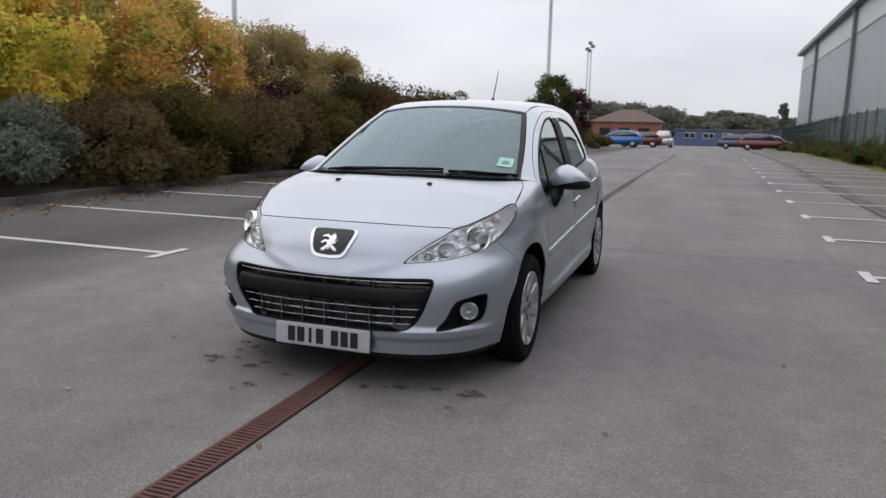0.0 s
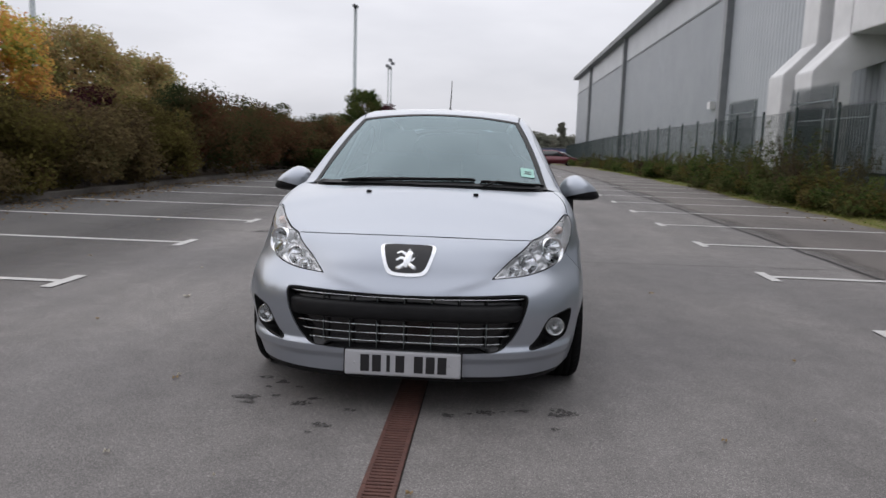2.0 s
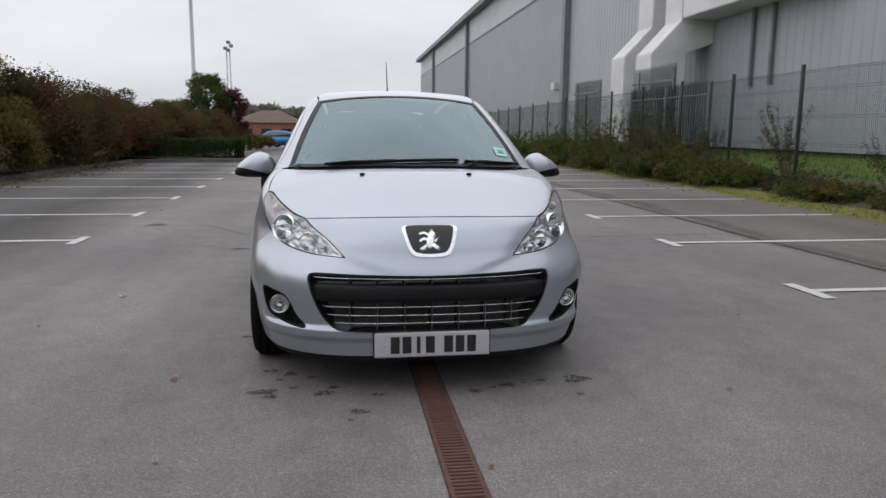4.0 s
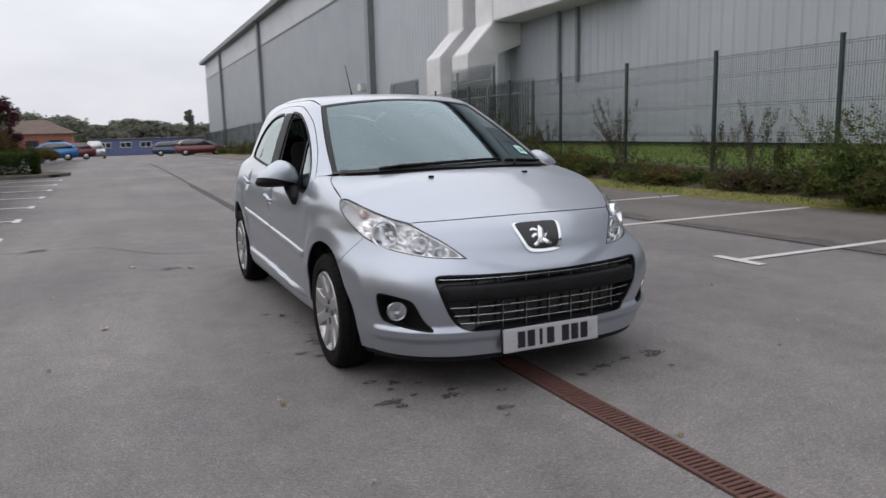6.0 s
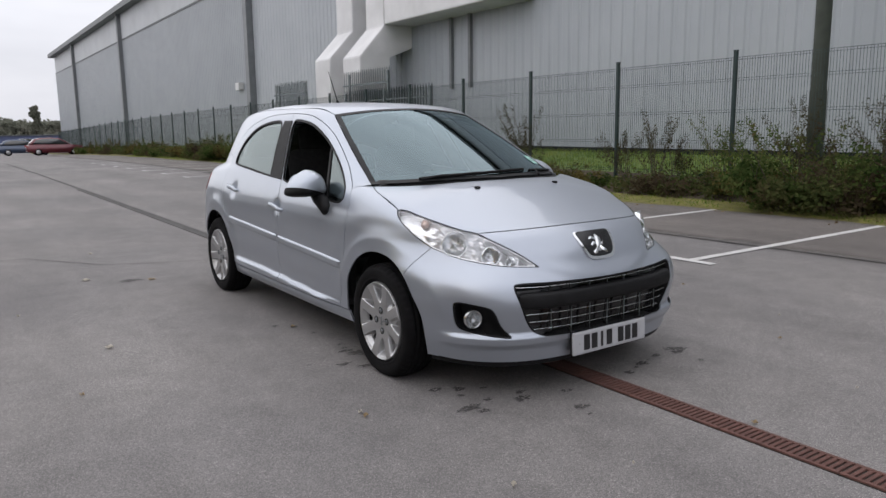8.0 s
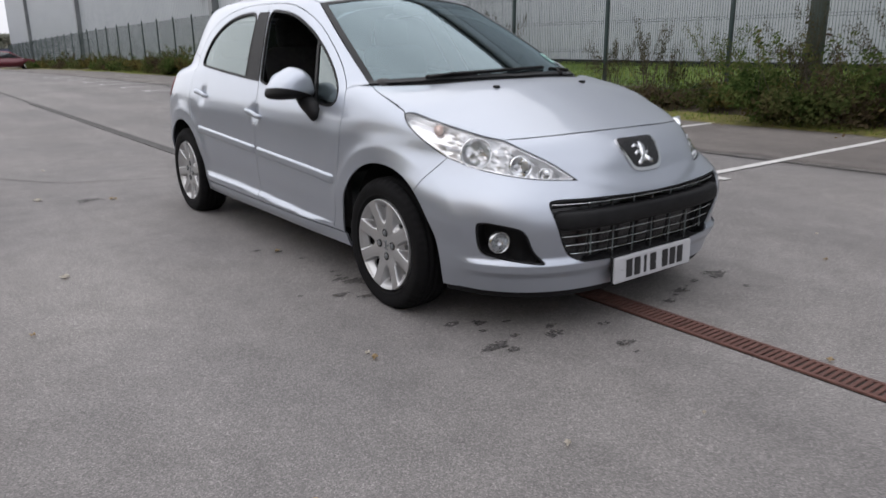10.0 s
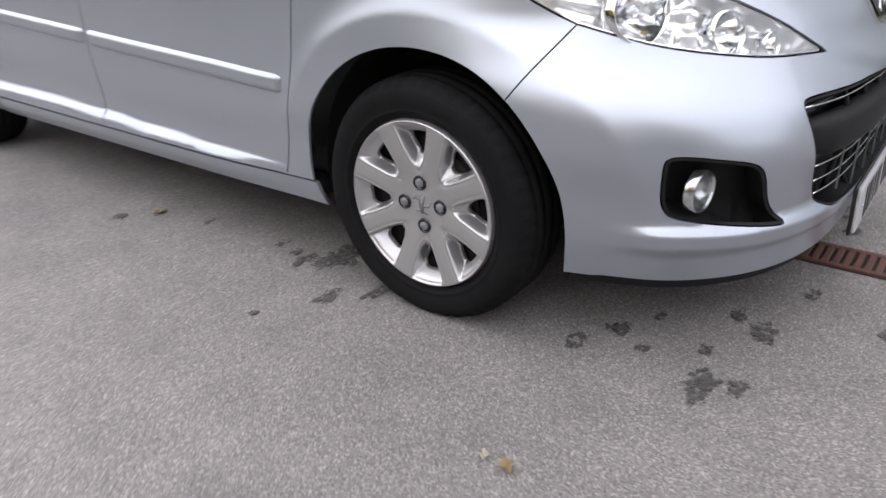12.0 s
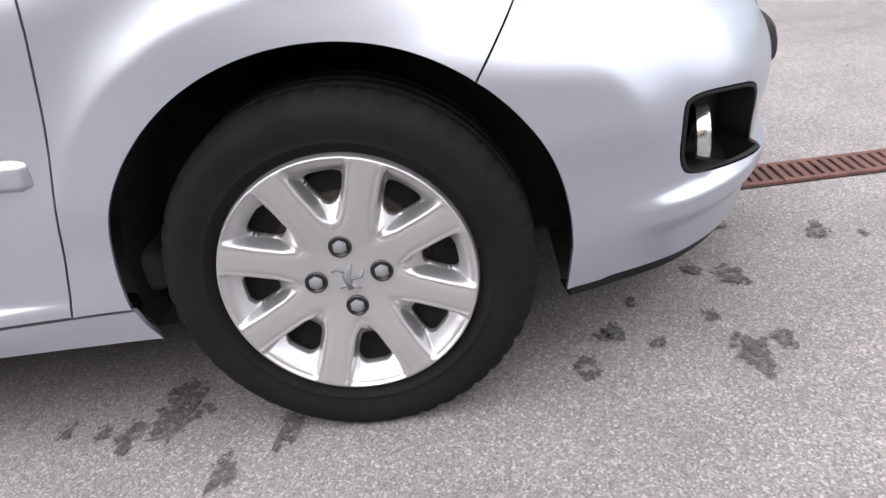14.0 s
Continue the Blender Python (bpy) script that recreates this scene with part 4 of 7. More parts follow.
kinds = ("bramble", "olive", "weeds", "bramble", "dry", "weeds")
for k in range(34):
    y = -8.0 + 0.6 * k + rng.uniform(-0.25, 0.25)
    x = 7.95 + rng.uniform(-0.3, 0.4)
    big = 1.38 if y < 3.2 else 0.68 if y < 4.6 else 0.42 if y < 10 else 0.75
    bramble(x, y, 0.5 * big + 0.25, 0.65, rng.uniform(0.7, 1.1) * big, kinds[k % 6], int(1700 * big) + 300, 0.07, "scrubby bramble and weeds below fence", 0.10)
for k in range(24):
    y = 12.6 + 0.85 * k
    big = 1.55 if 13.5 < y < 22.5 else 0.95
    bramble(7.95 + rng.uniform(-0.35, 0.35), y, 0.65 * big, 0.75 * big, rng.uniform(0.75, 1.15) * big, kinds[(k * 5 + 1) % 6], 2100, 0.085, "overgrown bramble bush on verge", fall(y) + 0.10, 12)
for k in range(18):
    y = 33 + 2.0 * k
    bramble(8.1 + rng.uniform(-0.3, 0.3), y, 0.7, 1.2, rng.uniform(0.6, 1.0), kinds[k % 6], 800, 0.13, "low weeds along foot of fence", fall(y) + 0.10, 6)


def stalk_plant(x, y, h, n=13):
    """A tall thin weed with upright stalks and feathery heads."""
    th = tagged(empty("weed", pose(x, y, 0.2 + fall(y))), "tall thin weed with feathery heads beside fence", "weed", "tall weeds by the fence")
    tips = [(rng.uniform(-0.28, 0.28), rng.uniform(-0.35, 0.85), h * rng.uniform(0.45, 1.0)) for _ in range(n)]
    tagged(part("upright_stalk", stems_bm([(rng.uniform(-0.05, 0.05), rng.uniform(-0.05, 0.05), 0) for _ in range(n)], tips, 0.006, 0.002), M["bark"], th), kind="stuff")
    c = np.array(tips)
    pts = clump_points(np.vstack([c * np.array([q, q, q ** 0.8]) for q in (1.0, 0.93, 0.85, 0.75, 0.62, 0.5)]), np.full(6 * n, 0.05), 1500, 2.0)
    mesh_np("foliage", leaf_quads(pts, 0.032), 4, L["stalk" if rng.uniform() < 0.6 else "bramble"], th)


for x, y, h in ((8.25, 12.0, 1.2), (8.3, 9.3, 1.55), (8.2, 9.0, 1.1), (8.3, 6.4, 1.05), (8.2, 5.6, 1.35), (8.35, 5.3, 0.9), (8.3, 4.2, 1.25), (8.1, 3.5, 0.9), (8.3, 2.9, 1.45), (8.2, 2.5, 1.0), (8.25, 1.5, 1.5), (8.3, 1.1, 1.1), (8.3, -0.2, 1.3), (8.2, 14.0, 1.3), (8.2, 16.5, 1.7)):
    stalk_plant(x, y, h)


def blades(name, n, place, size, leaf, label):
    c = place(n)
    w = rng.uniform(0.004, 0.010, n)
    h = size * rng.uniform(0.5, 1.4, n)
    a = rng.uniform(0, math.tau, n)
    lean = rng.normal(0, 0.35, (n, 2)) * h[:, None]
    d = np.stack([np.cos(a) * w, np.sin(a) * w, np.zeros(n)], 1)
    tip = c + np.stack([lean[:, 0], lean[:, 1], h], 1)
    v = np.stack([c - d, c + d, tip], 1).reshape(-1, 3)
    tagged(mesh_np(name, v, 3, L[leaf]), label, "grass", kind="stuff")


def on_bank(n):
    y = rng.uniform(-8, 30, n)
    t = rng.uniform(0, 1, n)
    x0, x1 = 8.8 + 0.01 * y, 12.4 + 0.01 * y
    return np.stack([x0 + (x1 - x0) * t, y, 0.33 + 0.25 * t - 0.64 * (np.clip(y - 10, 0, None) / 57) ** 2], 1)


def on_edge(n):
    y = rng.uniform(-8, 45, n)
    t = rng.uniform(0, 1, n) ** 1.3
    x0 = 6.85 + 0.006 * y + 0.12 * np.sin(y * 0.7)
    return np.stack([x0 + 0.1 + 1.2 * t, y, 0.01 + 0.09 * t - 0.64 * (np.clip(y - 10, 0, None) / 57) ** 2], 1)


blades("grass", 26000, on_bank, 0.09, "grass", "short green grass on bank below warehouse")
blades("grass", 16000, on_edge, 0.045, "grass", "mossy grass along tarmac edge")


# fallen leaves
def litter(n):
    y = rng.uniform(-4, 30, n)
    return np.stack([-7.6 + np.abs(rng.normal(0, 0.6, n)), y, 0.012 - 0.64 * (np.clip(y - 10, 0, None) / 57) ** 2], 1)


tagged(mesh_np("leaf_litter", leaf_quads(litter(2400), 0.07, 0.9), 4, L["litter"]), "brown fallen leaves gathered along kerb", "leaf litter", kind="stuff")
edge_l = np.stack([rng.uniform(6.3, 7.6, 260), rng.uniform(-5, 20, 260), np.full(260, 0.03)], 1)
tagged(mesh_np("leaf_litter", leaf_quads(edge_l, 0.05, 0.9), 4, L["litter"]), "brown fallen leaves along mossy edge", "leaf litter", kind="stuff")


def fallen_leaf(x, y, r, spin, leaf="litter", label="single curled yellow-brown leaf lying on tarmac"):
    bm = bmesh.new()
    n = 30
    mid = bm.verts.new((0, 0, 0.010))
    ring = []
    for k in range(n):
        a = math.tau * k / n
        q = 0.62 * r * (0.6 + 0.4 * abs(math.cos(2.5 * a)) ** 0.7)
        ring.append(bm.verts.new((q * math.cos(a), q * math.sin(a), 0.006 + 0.012 * abs(math.sin(1.5 * a)))))
    for k in range(n):
        bm.faces.new((mid, ring[k], ring[(k + 1) % n]))
    leaf = tagged(part("fallen_leaf", bm, L[leaf]), label, "leaf", "leaves on the tarmac")
    leaf.matrix_world = pose(x, y, 0.0, 0, 0, spin)


for k, (x, y, r) in enumerate(((-1.82, -1.18, 0.055), (0.12, -1.55, 0.024), (1.76, 2.31, 0.035), (-1.20, -0.47, 0.026), (-1.21, 3.37, 0.05), (-0.85, 1.15, 0.025), (-2.2, 0.6, 0.02), (1.4, -0.9, 0.02), (2.2, 0.4, 0.02), (-3.6, 3.0, 0.03), (-2.9, 7.0, 0.05), (-4.4, 6.2, 0.04))):
    fallen_leaf(x, y, r, k * 77)
for k, (x, y, r) in enumerate(((-1.69, 3.69, 0.06), (-1.93, 1.39, 0.045), (-1.08, -1.36, 0.022), (-1.20, -0.42, 0.018), (-2.3, 2.6, 0.02), (-1.4, 5.2, 0.03), (-2.7, -0.3, 0.015), (0.9, -1.6, 0.012), (1.9, -0.6, 0.012), (-0.6, -1.5, 0.01))):
    fallen_leaf(x, y, r, k * 101 + 20, "pale", "single pale dry leaf lying on tarmac")

# far trees behind the car park
tree(15.9, 172, 8.3, 1.1, "far", 2500, 0.45, "slim pointed tree far behind car park", trunk=0.2, clear=0.05, k=60, base_z=-1.6)
for x, y, h, s in ((-2, 198, 4.7, 6), (3.5, 202, 6.4, 5.5), (8.5, 204, 6.2, 5), (15, 205, 4.8, 7), (21, 204, 4.6, 7), (29, 208, 4.6, 7), (-11, 200, 7.2, 7), (-19, 205, 7.6, 8), (-28, 200, 7.6, 9), (-42, 195, 8, 9), (38, 210, 4.4, 8)):
    tree(x, y, h, s, "far", 6000, 0.7, "broad green tree far behind car park", trunk=0.3, clear=0.02, k=80, base_z=-1.9)


from mathutils.geometry import delaunay_2d_cdt

# ---- the silver hatchback ----
# Its front axle stands at the origin and it faces -y. The body is one smooth
# form, f < 0 inside, from which every panel is cut.
def curve(xs, vs, soft=0.03):
    """A smooth curve through rough control values."""
    lo, hi, n = xs[0] - 1.0, xs[-1] + 1.0, 3000
    t = np.linspace(lo, hi, n)
    v = np.interp(t, xs, vs)
    k = max(1, int(soft / (t[1] - t[0])))
    ker = np.hanning(2 * k + 3)
    ker /= ker.sum()
    v = np.convolve(np.pad(v, k + 1, mode="edge"), ker, mode="valid")
    return lambda q: np.interp(q, t, v)


side_w = curve([0.10, 0.20, 0.27, 0.35, 0.50, 0.66, 0.76, 0.83, 0.89, 0.95, 1.00, 1.10, 1.20, 1.30, 1.38, 1.46],
               [0.800, 0.826, 0.842, 0.848, 0.851, 0.851, 0.847, 0.833, 0.812, 0.788, 0.767, 0.726, 0.684, 0.638, 0.59, 0.51], 0.035)
nose_y = curve([0.10, 0.18, 0.30, 0.45, 0.55, 0.64, 0.76, 0.82, 0.95], [-0.745, -0.775, -0.792, -0.816, -0.806, -0.74, -0.695, -0.65, -0.45], 0.04)
plan_n = curve([0.18, 0.34, 0.49, 0.58, 0.645, 0.72, 0.9], [3.25, 3.5, 3.75, 3.4, 2.75, 2.4, 2.4], 0.05)
tail_y = curve([0.10, 0.30, 0.55, 0.80, 1.00, 1.4], [3.19, 3.27, 3.29, 3.25, 3.19, 3.02], 0.08)
bonnet_c = curve([-0.9, -0.70, -0.60, -0.47, -0.30, -0.115, 0.03, 0.30, 1.2, 2.3, 3.0], [0.66, 0.755, 0.802, 0.846, 0.912, 0.976, 0.995, 1.005, 1.01, 1.05, 1.05], 0.07)
bonnet_drop = curve([-0.2, 0.30, 0.8], [0.185, 0.06, 0.03], 0.1)
roof_c = curve([0.8, 1.0, 1.4, 1.8, 2.2, 2.6, 2.9, 3.0], [1.405, 1.435, 1.468, 1.482, 1.476, 1.446, 1.40, 1.38], 0.12)


def smax(a, b, k):
    h = np.clip(0.5 + 0.5 * (a - b) / k, 0, 1)
    return b + (a - b) * h + k * h * (1 - h)


def smin(a, b, k):
    return -smax(-a, -b, k)


def sstep(a, b, v):
    t = np.clip((v - a) / (b - a), 0, 1)
    return t * t * (3 - 2 * t)


HUB_Z, ARCH_R, BASE = 0.290, 0.367, 2.60


def screen_z(x, y):
    s = y - 0.03 - 0.72 * x * x
    return 0.99 + 0.50 * s - 0.055 * s * np.abs(s)


def field(p):
    x, y, z = np.abs(p[:, 0]), p[:, 1], p[:, 2]
    w = side_w(z)
    # flat band round each arch, and the ledge of the front bumper
    for cy in (0.0, BASE):
        r = np.hypot(y - cy, z - HUB_Z)
        rim = 0.437 + (0.075 * sstep(-0.20, -0.50, y) if cy == 0 else 0.0)
        d = np.logaddexp(0, (r - rim) / 0.003) * 0.003
        w = w + (0.014 * np.exp(-((d / 0.16) ** 2)) - 0.25 * d * np.exp(-((d / 0.085) ** 2))) * sstep(0.36, 0.50, z)
    # door skins: the lower crease above the sill
    taper = sstep(0.36, 0.80, y) * (1 - sstep(2.11, 2.26, y))
    ledge = 0.312 + 0.033 * sstep(0.45, 1.7, y)
    w = w + taper * (0.022 * sstep(ledge, ledge - 0.010 - 0.026 * taper, z) * sstep(0.17, 0.25, z) - 0.008 * np.exp(-((z - ledge - 0.03) / 0.06) ** 2))
    # dished recesses behind the door handles
    for hy, hz in ((1.35, 0.775), (2.22, 0.848)):
        w = w - 0.016 * np.exp(-((y - hy) / 0.052) ** 4 - ((z - hz) / 0.046) ** 2)
    n = np.where(y < 1.0, plan_n(z), 6.0 - 2.6 * sstep(0.95, 1.03, z))
    ny = nose_y(z)
    chin = sstep(-0.42, -0.56, y) * (sstep(0.338, 0.308, z) - 0.55 * sstep(0.285, 0.250, z)) * (1 - 0.35 * np.exp(-(x / 0.35) ** 2))
    # the nose panel between the lamps stands proud and narrows towards the grille
    brow = 0.19 + 0.21 * sstep(0.555, 0.650, z) + 0.5 * np.clip(z - 0.64, 0, None)
    beak = sstep(brow + 0.085, brow - 0.085, x) * sstep(0.500, 0.585, z) * (1 - sstep(0.66, 0.76, z))
    front = (0.25 - y) / (0.25 - ny + 0.027 * chin + 0.015 * beak)
    rear = (y - 1.9) / (tail_y(z) - 1.9)
    e = np.clip(np.where(y < 1.0, front, rear), 0, None)
    side = (np.power(np.power(x / (w + 0.016 * chin), n) + np.power(e, n), 1 / n) - 1) * 0.85
    bonnet = bonnet_c(y) - bonnet_drop(y) * x * x
    cabin = smin(smin(screen_z(x, y), roof_c(y) - 0.10 * x * x, 0.05), 1.385 - 1.9 * (y - 3.05) - 0.25 * x * x, 0.06)
    top = z - smax(bonnet, cabin, 0.02)
    return smax(side, top, 0.055)


def solve(o, d, far=1.4):
    lo, hi = np.zeros(len(o)), np.full(len(o), far)
    for _ in range(34):
        m = (lo + hi) / 2
        inside = field(o + d * m[:, None]) < 0
        lo, hi = np.where(inside, m, lo), np.where(inside, hi, m)
    return o + d * lo[:, None]


def normals(p):
    g = np.stack([field(p + np.eye(3)[k] * 1e-3) - field(p - np.eye(3)[k] * 1e-3) for k in range(3)], 1)
    return g / np.linalg.norm(g, axis=1, keepdims=True)


# three ways of unrolling the form: round the nose, round the length, from above
AX, RZ = 0.25, 0.50


def to_nose(p):
    return np.stack([np.arctan2(p[:, 0], AX - p[:, 1]) * 0.85, p[:, 2]], 1)


def from_nose(q):
    a = q[:, 0] / 0.85
    z = np.zeros(len(q))
    return solve(np.stack([z, z + AX, q[:, 1]], 1), np.stack([np.sin(a), -np.cos(a), z], 1))


def to_tail(p):
    return np.stack([np.arctan2(p[:, 0], p[:, 1] - 1.9) * 0.85, p[:, 2]], 1)


def from_tail(q):
    a = q[:, 0] / 0.85
    z = np.zeros(len(q))
    return solve(np.stack([z, z + 1.9, q[:, 1]], 1), np.stack([np.sin(a), np.cos(a), z], 1), 1.6)


def to_roll(p):
    return np.stack([p[:, 1], np.arctan2(p[:, 2] - RZ, -p[:, 0]) * 0.85], 1)


def from_roll(q):
    a = q[:, 1] / 0.85
    z = np.zeros(len(q))
    return solve(np.stack([z, q[:, 0], z + RZ], 1), np.stack([-np.cos(a), z, np.sin(a)], 1))


def to_top(p):
    return p[:, :2].copy()


def from_top(q):
    z = np.zeros(len(q))
    return solve(np.stack([q[:, 0], q[:, 1], z + 0.5], 1), np.stack([z, z, z + 1], 1))


def side_pt(pts):
    """Places on the flank that show at (y, z) from the side."""
    q = np.array(pts, float)
    z = np.zeros(len(q))
    return solve(np.stack([z, q[:, 0], q[:, 1]], 1), np.stack([z - 1, z, z], 1))


def smooth_line(pts, step=0.012, rounds=2):
    """A denser, softly rounded polyline through points; its ends stay."""
    p = np.array(pts, float)
    for _ in range(rounds):
        a, b = p[:-1] * 0.75 + p[1:] * 0.25, p[:-1] * 0.25 + p[1:] * 0.75
        p = np.vstack([p[:1], np.stack([a, b], 1).reshape(-1, p.shape[1])[1:-1], p[-1:]])
    return dense(p, step)


def dense(p, step=0.012):
    p = np.array(p, float)
    d = np.r_[0, np.cumsum(np.linalg.norm(np.diff(p, axis=0), axis=1))]
    t = np.linspace(0, d[-1], max(2, int(d[-1] / step) + 1))
    return np.stack([np.interp(t, d, p[:, k]) for k in range(p.shape[1])], 1)


def chain(*lines):
    out = [lines[0]]
    for ln in lines[1:]:
        ln = ln[1:] if np.linalg.norm(ln[0] - out[-1][-1]) < 0.02 else ln
        if len(ln):
            out.append(ln)
    p = np.vstack(out)
    if np.linalg.norm(p[0] - p[-1]) < 0.004:
        p = p[:-1]
    keep = np.linalg.norm(p - np.roll(p, 1, 0), axis=1) > 0.002
    return p[keep]


def mirrored(p):
    return p * np.array([-1.0, 1, 1])


def whole(half):
    """A half outline from centre line to centre line, closed with its mirror image."""
    return chain(half, mirrored(half)[::-1])


def inside_poly(q, poly):
    x, y = q[:, 0][:, None], q[:, 1][:, None]
    x0, y0 = poly[:, 0], poly[:, 1]
    x1, y1 = np.roll(x0, -1), np.roll(y0, -1)
    with np.errstate(divide="ignore", invalid="ignore"):
        cross = ((y0 > y) != (y1 > y)) & (x < (x1 - x0) * (y - y0) / (y1 - y0) + x0)
    return cross.sum(1) % 2 == 1


def inset(poly, g):
    """A closed outline drawn in by g; a negative g widens it."""
    if g == 0:
        return poly
    area = np.sum(poly[:, 0] * np.roll(poly[:, 1], -1) - poly[:, 1] * np.roll(poly[:, 0], -1))
    t = np.roll(poly, -1, 0) - np.roll(poly, 1, 0)
    t /= np.linalg.norm(t, axis=1, keepdims=True) + 1e-9
    return poly + np.stack([-t[:, 1], t[:, 0]], 1) * g * np.sign(area)


def sheet(name, loop, ways, mat, parent, holes=(), res=0.022, gap=0.0016, lip=0.012, out=0.0, label="", flip_copy=False, bend=None):
    """A panel of the car: the part of the form inside an outline, with openings, and edges turned in by lip."""
    to, fro = ways
    rings = [inset(to(loop), gap)] + [inset(to(h), -gap) for h in holes]
    lo, hi = rings[0].min(0), rings[0].max(0)
    gx, gy = np.meshgrid(np.arange(lo[0], hi[0], res), np.arange(lo[1], hi[1], res * 0.87))
    gx = gx + (np.arange(gx.shape[0]) % 2)[:, None] * res / 2
    grid = np.stack([gx.ravel(), gy.ravel()], 1)
    edge_pts = np.vstack(rings)
    keep = inside_poly(grid, rings[0])
    for r in rings[1:]:
        keep &= ~inside_poly(grid, r)
    grid = grid[keep]
    if len(grid):
        near = np.array([np.min(((edge_pts - g) ** 2).sum(1)) for g in grid])
        grid = grid[near > (0.45 * res) ** 2]
    coords = [Vector(c) for c in np.vstack([edge_pts, grid])]
    edges, at = [], 0
    for r in rings:
        edges += [(at + i, at + (i + 1) % len(r)) for i in range(len(r))]
        at += len(r)
    vs, _, fs, *_ = delaunay_2d_cdt(coords, edges, [], 0, 1e-6)
    q = np.array([tuple(v) for v in vs])
    cen = np.array([q[list(f)].mean(0) for f in fs])
    ok = inside_poly(cen, rings[0])
    for r in rings[1:]:
        ok &= ~inside_poly(cen, r)
    fs = [tuple(f) for f, k in zip(fs, ok) if k]
    p = fro(q)
    nm = normals(p)
    if out:
        p = p + nm * out
    if bend is not None:
        before = p[:, 0].mean()
        p = bend(p, nm)
        if before * p[:, 0].mean() < 0:
            nm = nm * np.array([-1.0, 1, 1])
    tri = np.array([f[:3] for f in fs])
    fn = np.cross(p[tri[:, 1]] - p[tri[:, 0]], p[tri[:, 2]] - p[tri[:, 0]])
    if np.mean(np.sum(fn * nm[tri[:, 0]], 1)) < 0:
        fs = [f[::-1] for f in fs]
    verts = [tuple(v) for v in p]
    shade = [tuple(v) for v in nm]
    if lip:
        count = {}
        for f in fs:
            for a, b in zip(f, f[1:] + f[:1]):
                count[(a, b)] = True
        rim = [(a, b) for a, b in count if (b, a) not in count]
        dup, low = {}, {}
        for a, b in rim:
            for v in (a, b):
                if v not in dup:
                    dup[v] = len(verts)
                    verts.append(tuple(p[v]))
                    low[v] = len(verts)
                    verts.append(tuple(p[v] - nm[v] * lip))
                    shade += [(0.0, 0.0, 0.0)] * 2
            fs.append((dup[b], dup[a], low[a], low[b]))
    ob = mesh_part(name, verts, fs, mat, parent, label, True)
    if bend is None:
        ob.data.normals_split_custom_set_from_vertices(shade)
    if flip_copy:
        ob2 = mesh_part(name, [(-v[0], v[1], v[2]) for v in verts], [f[::-1] for f in fs], mat, parent, label, True)
        if bend is None:
            ob2.data.normals_split_custom_set_from_vertices([(-v[0], v[1], v[2]) for v in shade])
    return ob


NOSE, ROLL, TOP, TAIL = (to_nose, from_nose), (to_roll, from_roll), (to_top, from_top), (to_tail, from_tail)
car = tagged(empty("car"), "silver metallic five-door hatchback parked across a drain on tarmac", "car")


def on_nose(pts):
    """Outline points (x, z) on the front of the car."""
    q = np.array(pts, float)
    z = np.zeros(len(q))
    return solve(np.stack([q[:, 0], z + 0.2, q[:, 1]], 1), np.stack([z, z - 1, z], 1))


def on_top(pts):
    return from_top(np.array(pts, float))


def arch(cy, a0, a1, n=60, r=ARCH_R):
    """Points (y, z) of a wheel arch; the angle runs from straight ahead over the top."""
    deg = np.linspace(a0, a1, n)
    t = np.radians(deg)
    r = r - 0.009 * sstep(35, -3, deg) - 0.007 * sstep(150, 180, deg)
    return side_pt(np.stack([cy - r * np.cos(t), HUB_Z + r * np.sin(t)], 1))


# shared seams, on the side of negative x
arch_f0 = side_pt([(-0.345, 0.185), (-0.349, 0.25)])
arch_front_low = arch(0, -3, 50, 40)
arch_front_top = arch(0, 50, 181, 90)
seam_bumper = dense(side_pt(dense([(-0.2359, 0.5711), (-0.285, 0.640), (-0.335, 0.711)])))
lamp_low_w = smooth_line(side_pt([(-0.335, 0.711), (-0.275, 0.739), (-0.197, 0.785), (-0.134, 0.824), (-0.094, 0.855), (-0.080, 0.872)]))
lamp_tip = np.array([-0.378, -0.709, 0.630])
lamp_low_b = smooth_line(from_nose(to_nose(np.array([lamp_tip, (-0.496, -0.65, 0.635), (-0.56, -0.60, 0.643), (-0.638, -0.522, 0.659), (-0.687, -0.446, 0.676), (-0.738, -0.335, 0.711)]))))
seam_bumper[-1] = lamp_low_b[-1] = lamp_low_w[0]
lamp_up_b = smooth_line(from_nose(to_nose(np.array([lamp_tip, (-0.45, -0.637, 0.696), (-0.51, -0.565, 0.737), (-0.56, -0.478, 0.779)]))))
lamp_up_h = smooth_line(on_top([(-0.56, -0.478), (-0.612, -0.415), (-0.65, -0.345), (-0.68, -0.28), (-0.717, -0.185), (-0.742, -0.115), (-0.765, -0.080)]))
lamp_up_h[0] = lamp_up_b[-1]
lamp_up_h[-1] = lamp_low_w[-1]
bonnet_front = smooth_line(on_top([(-0.56, -0.478), (-0.45, -0.532), (-0.33, -0.570), (-0.165, -0.598), (0.0, -0.606)]))
bonnet_front[0] = lamp_up_b[-1]
bonnet_side = smooth_line(on_top([(-0.765, -0.080), (-0.757, 0.08), (-0.738, 0.20), (-0.705, 0.275)]))
bonnet_side[0] = lamp_low_w[-1]
bonnet_rear = smooth_line(on_top([(-0.705, 0.275), (-0.5, 0.12), (-0.25, 0.02), (0.0, -0.015)]))
bonnet_rear[0] = bonnet_side[-1]
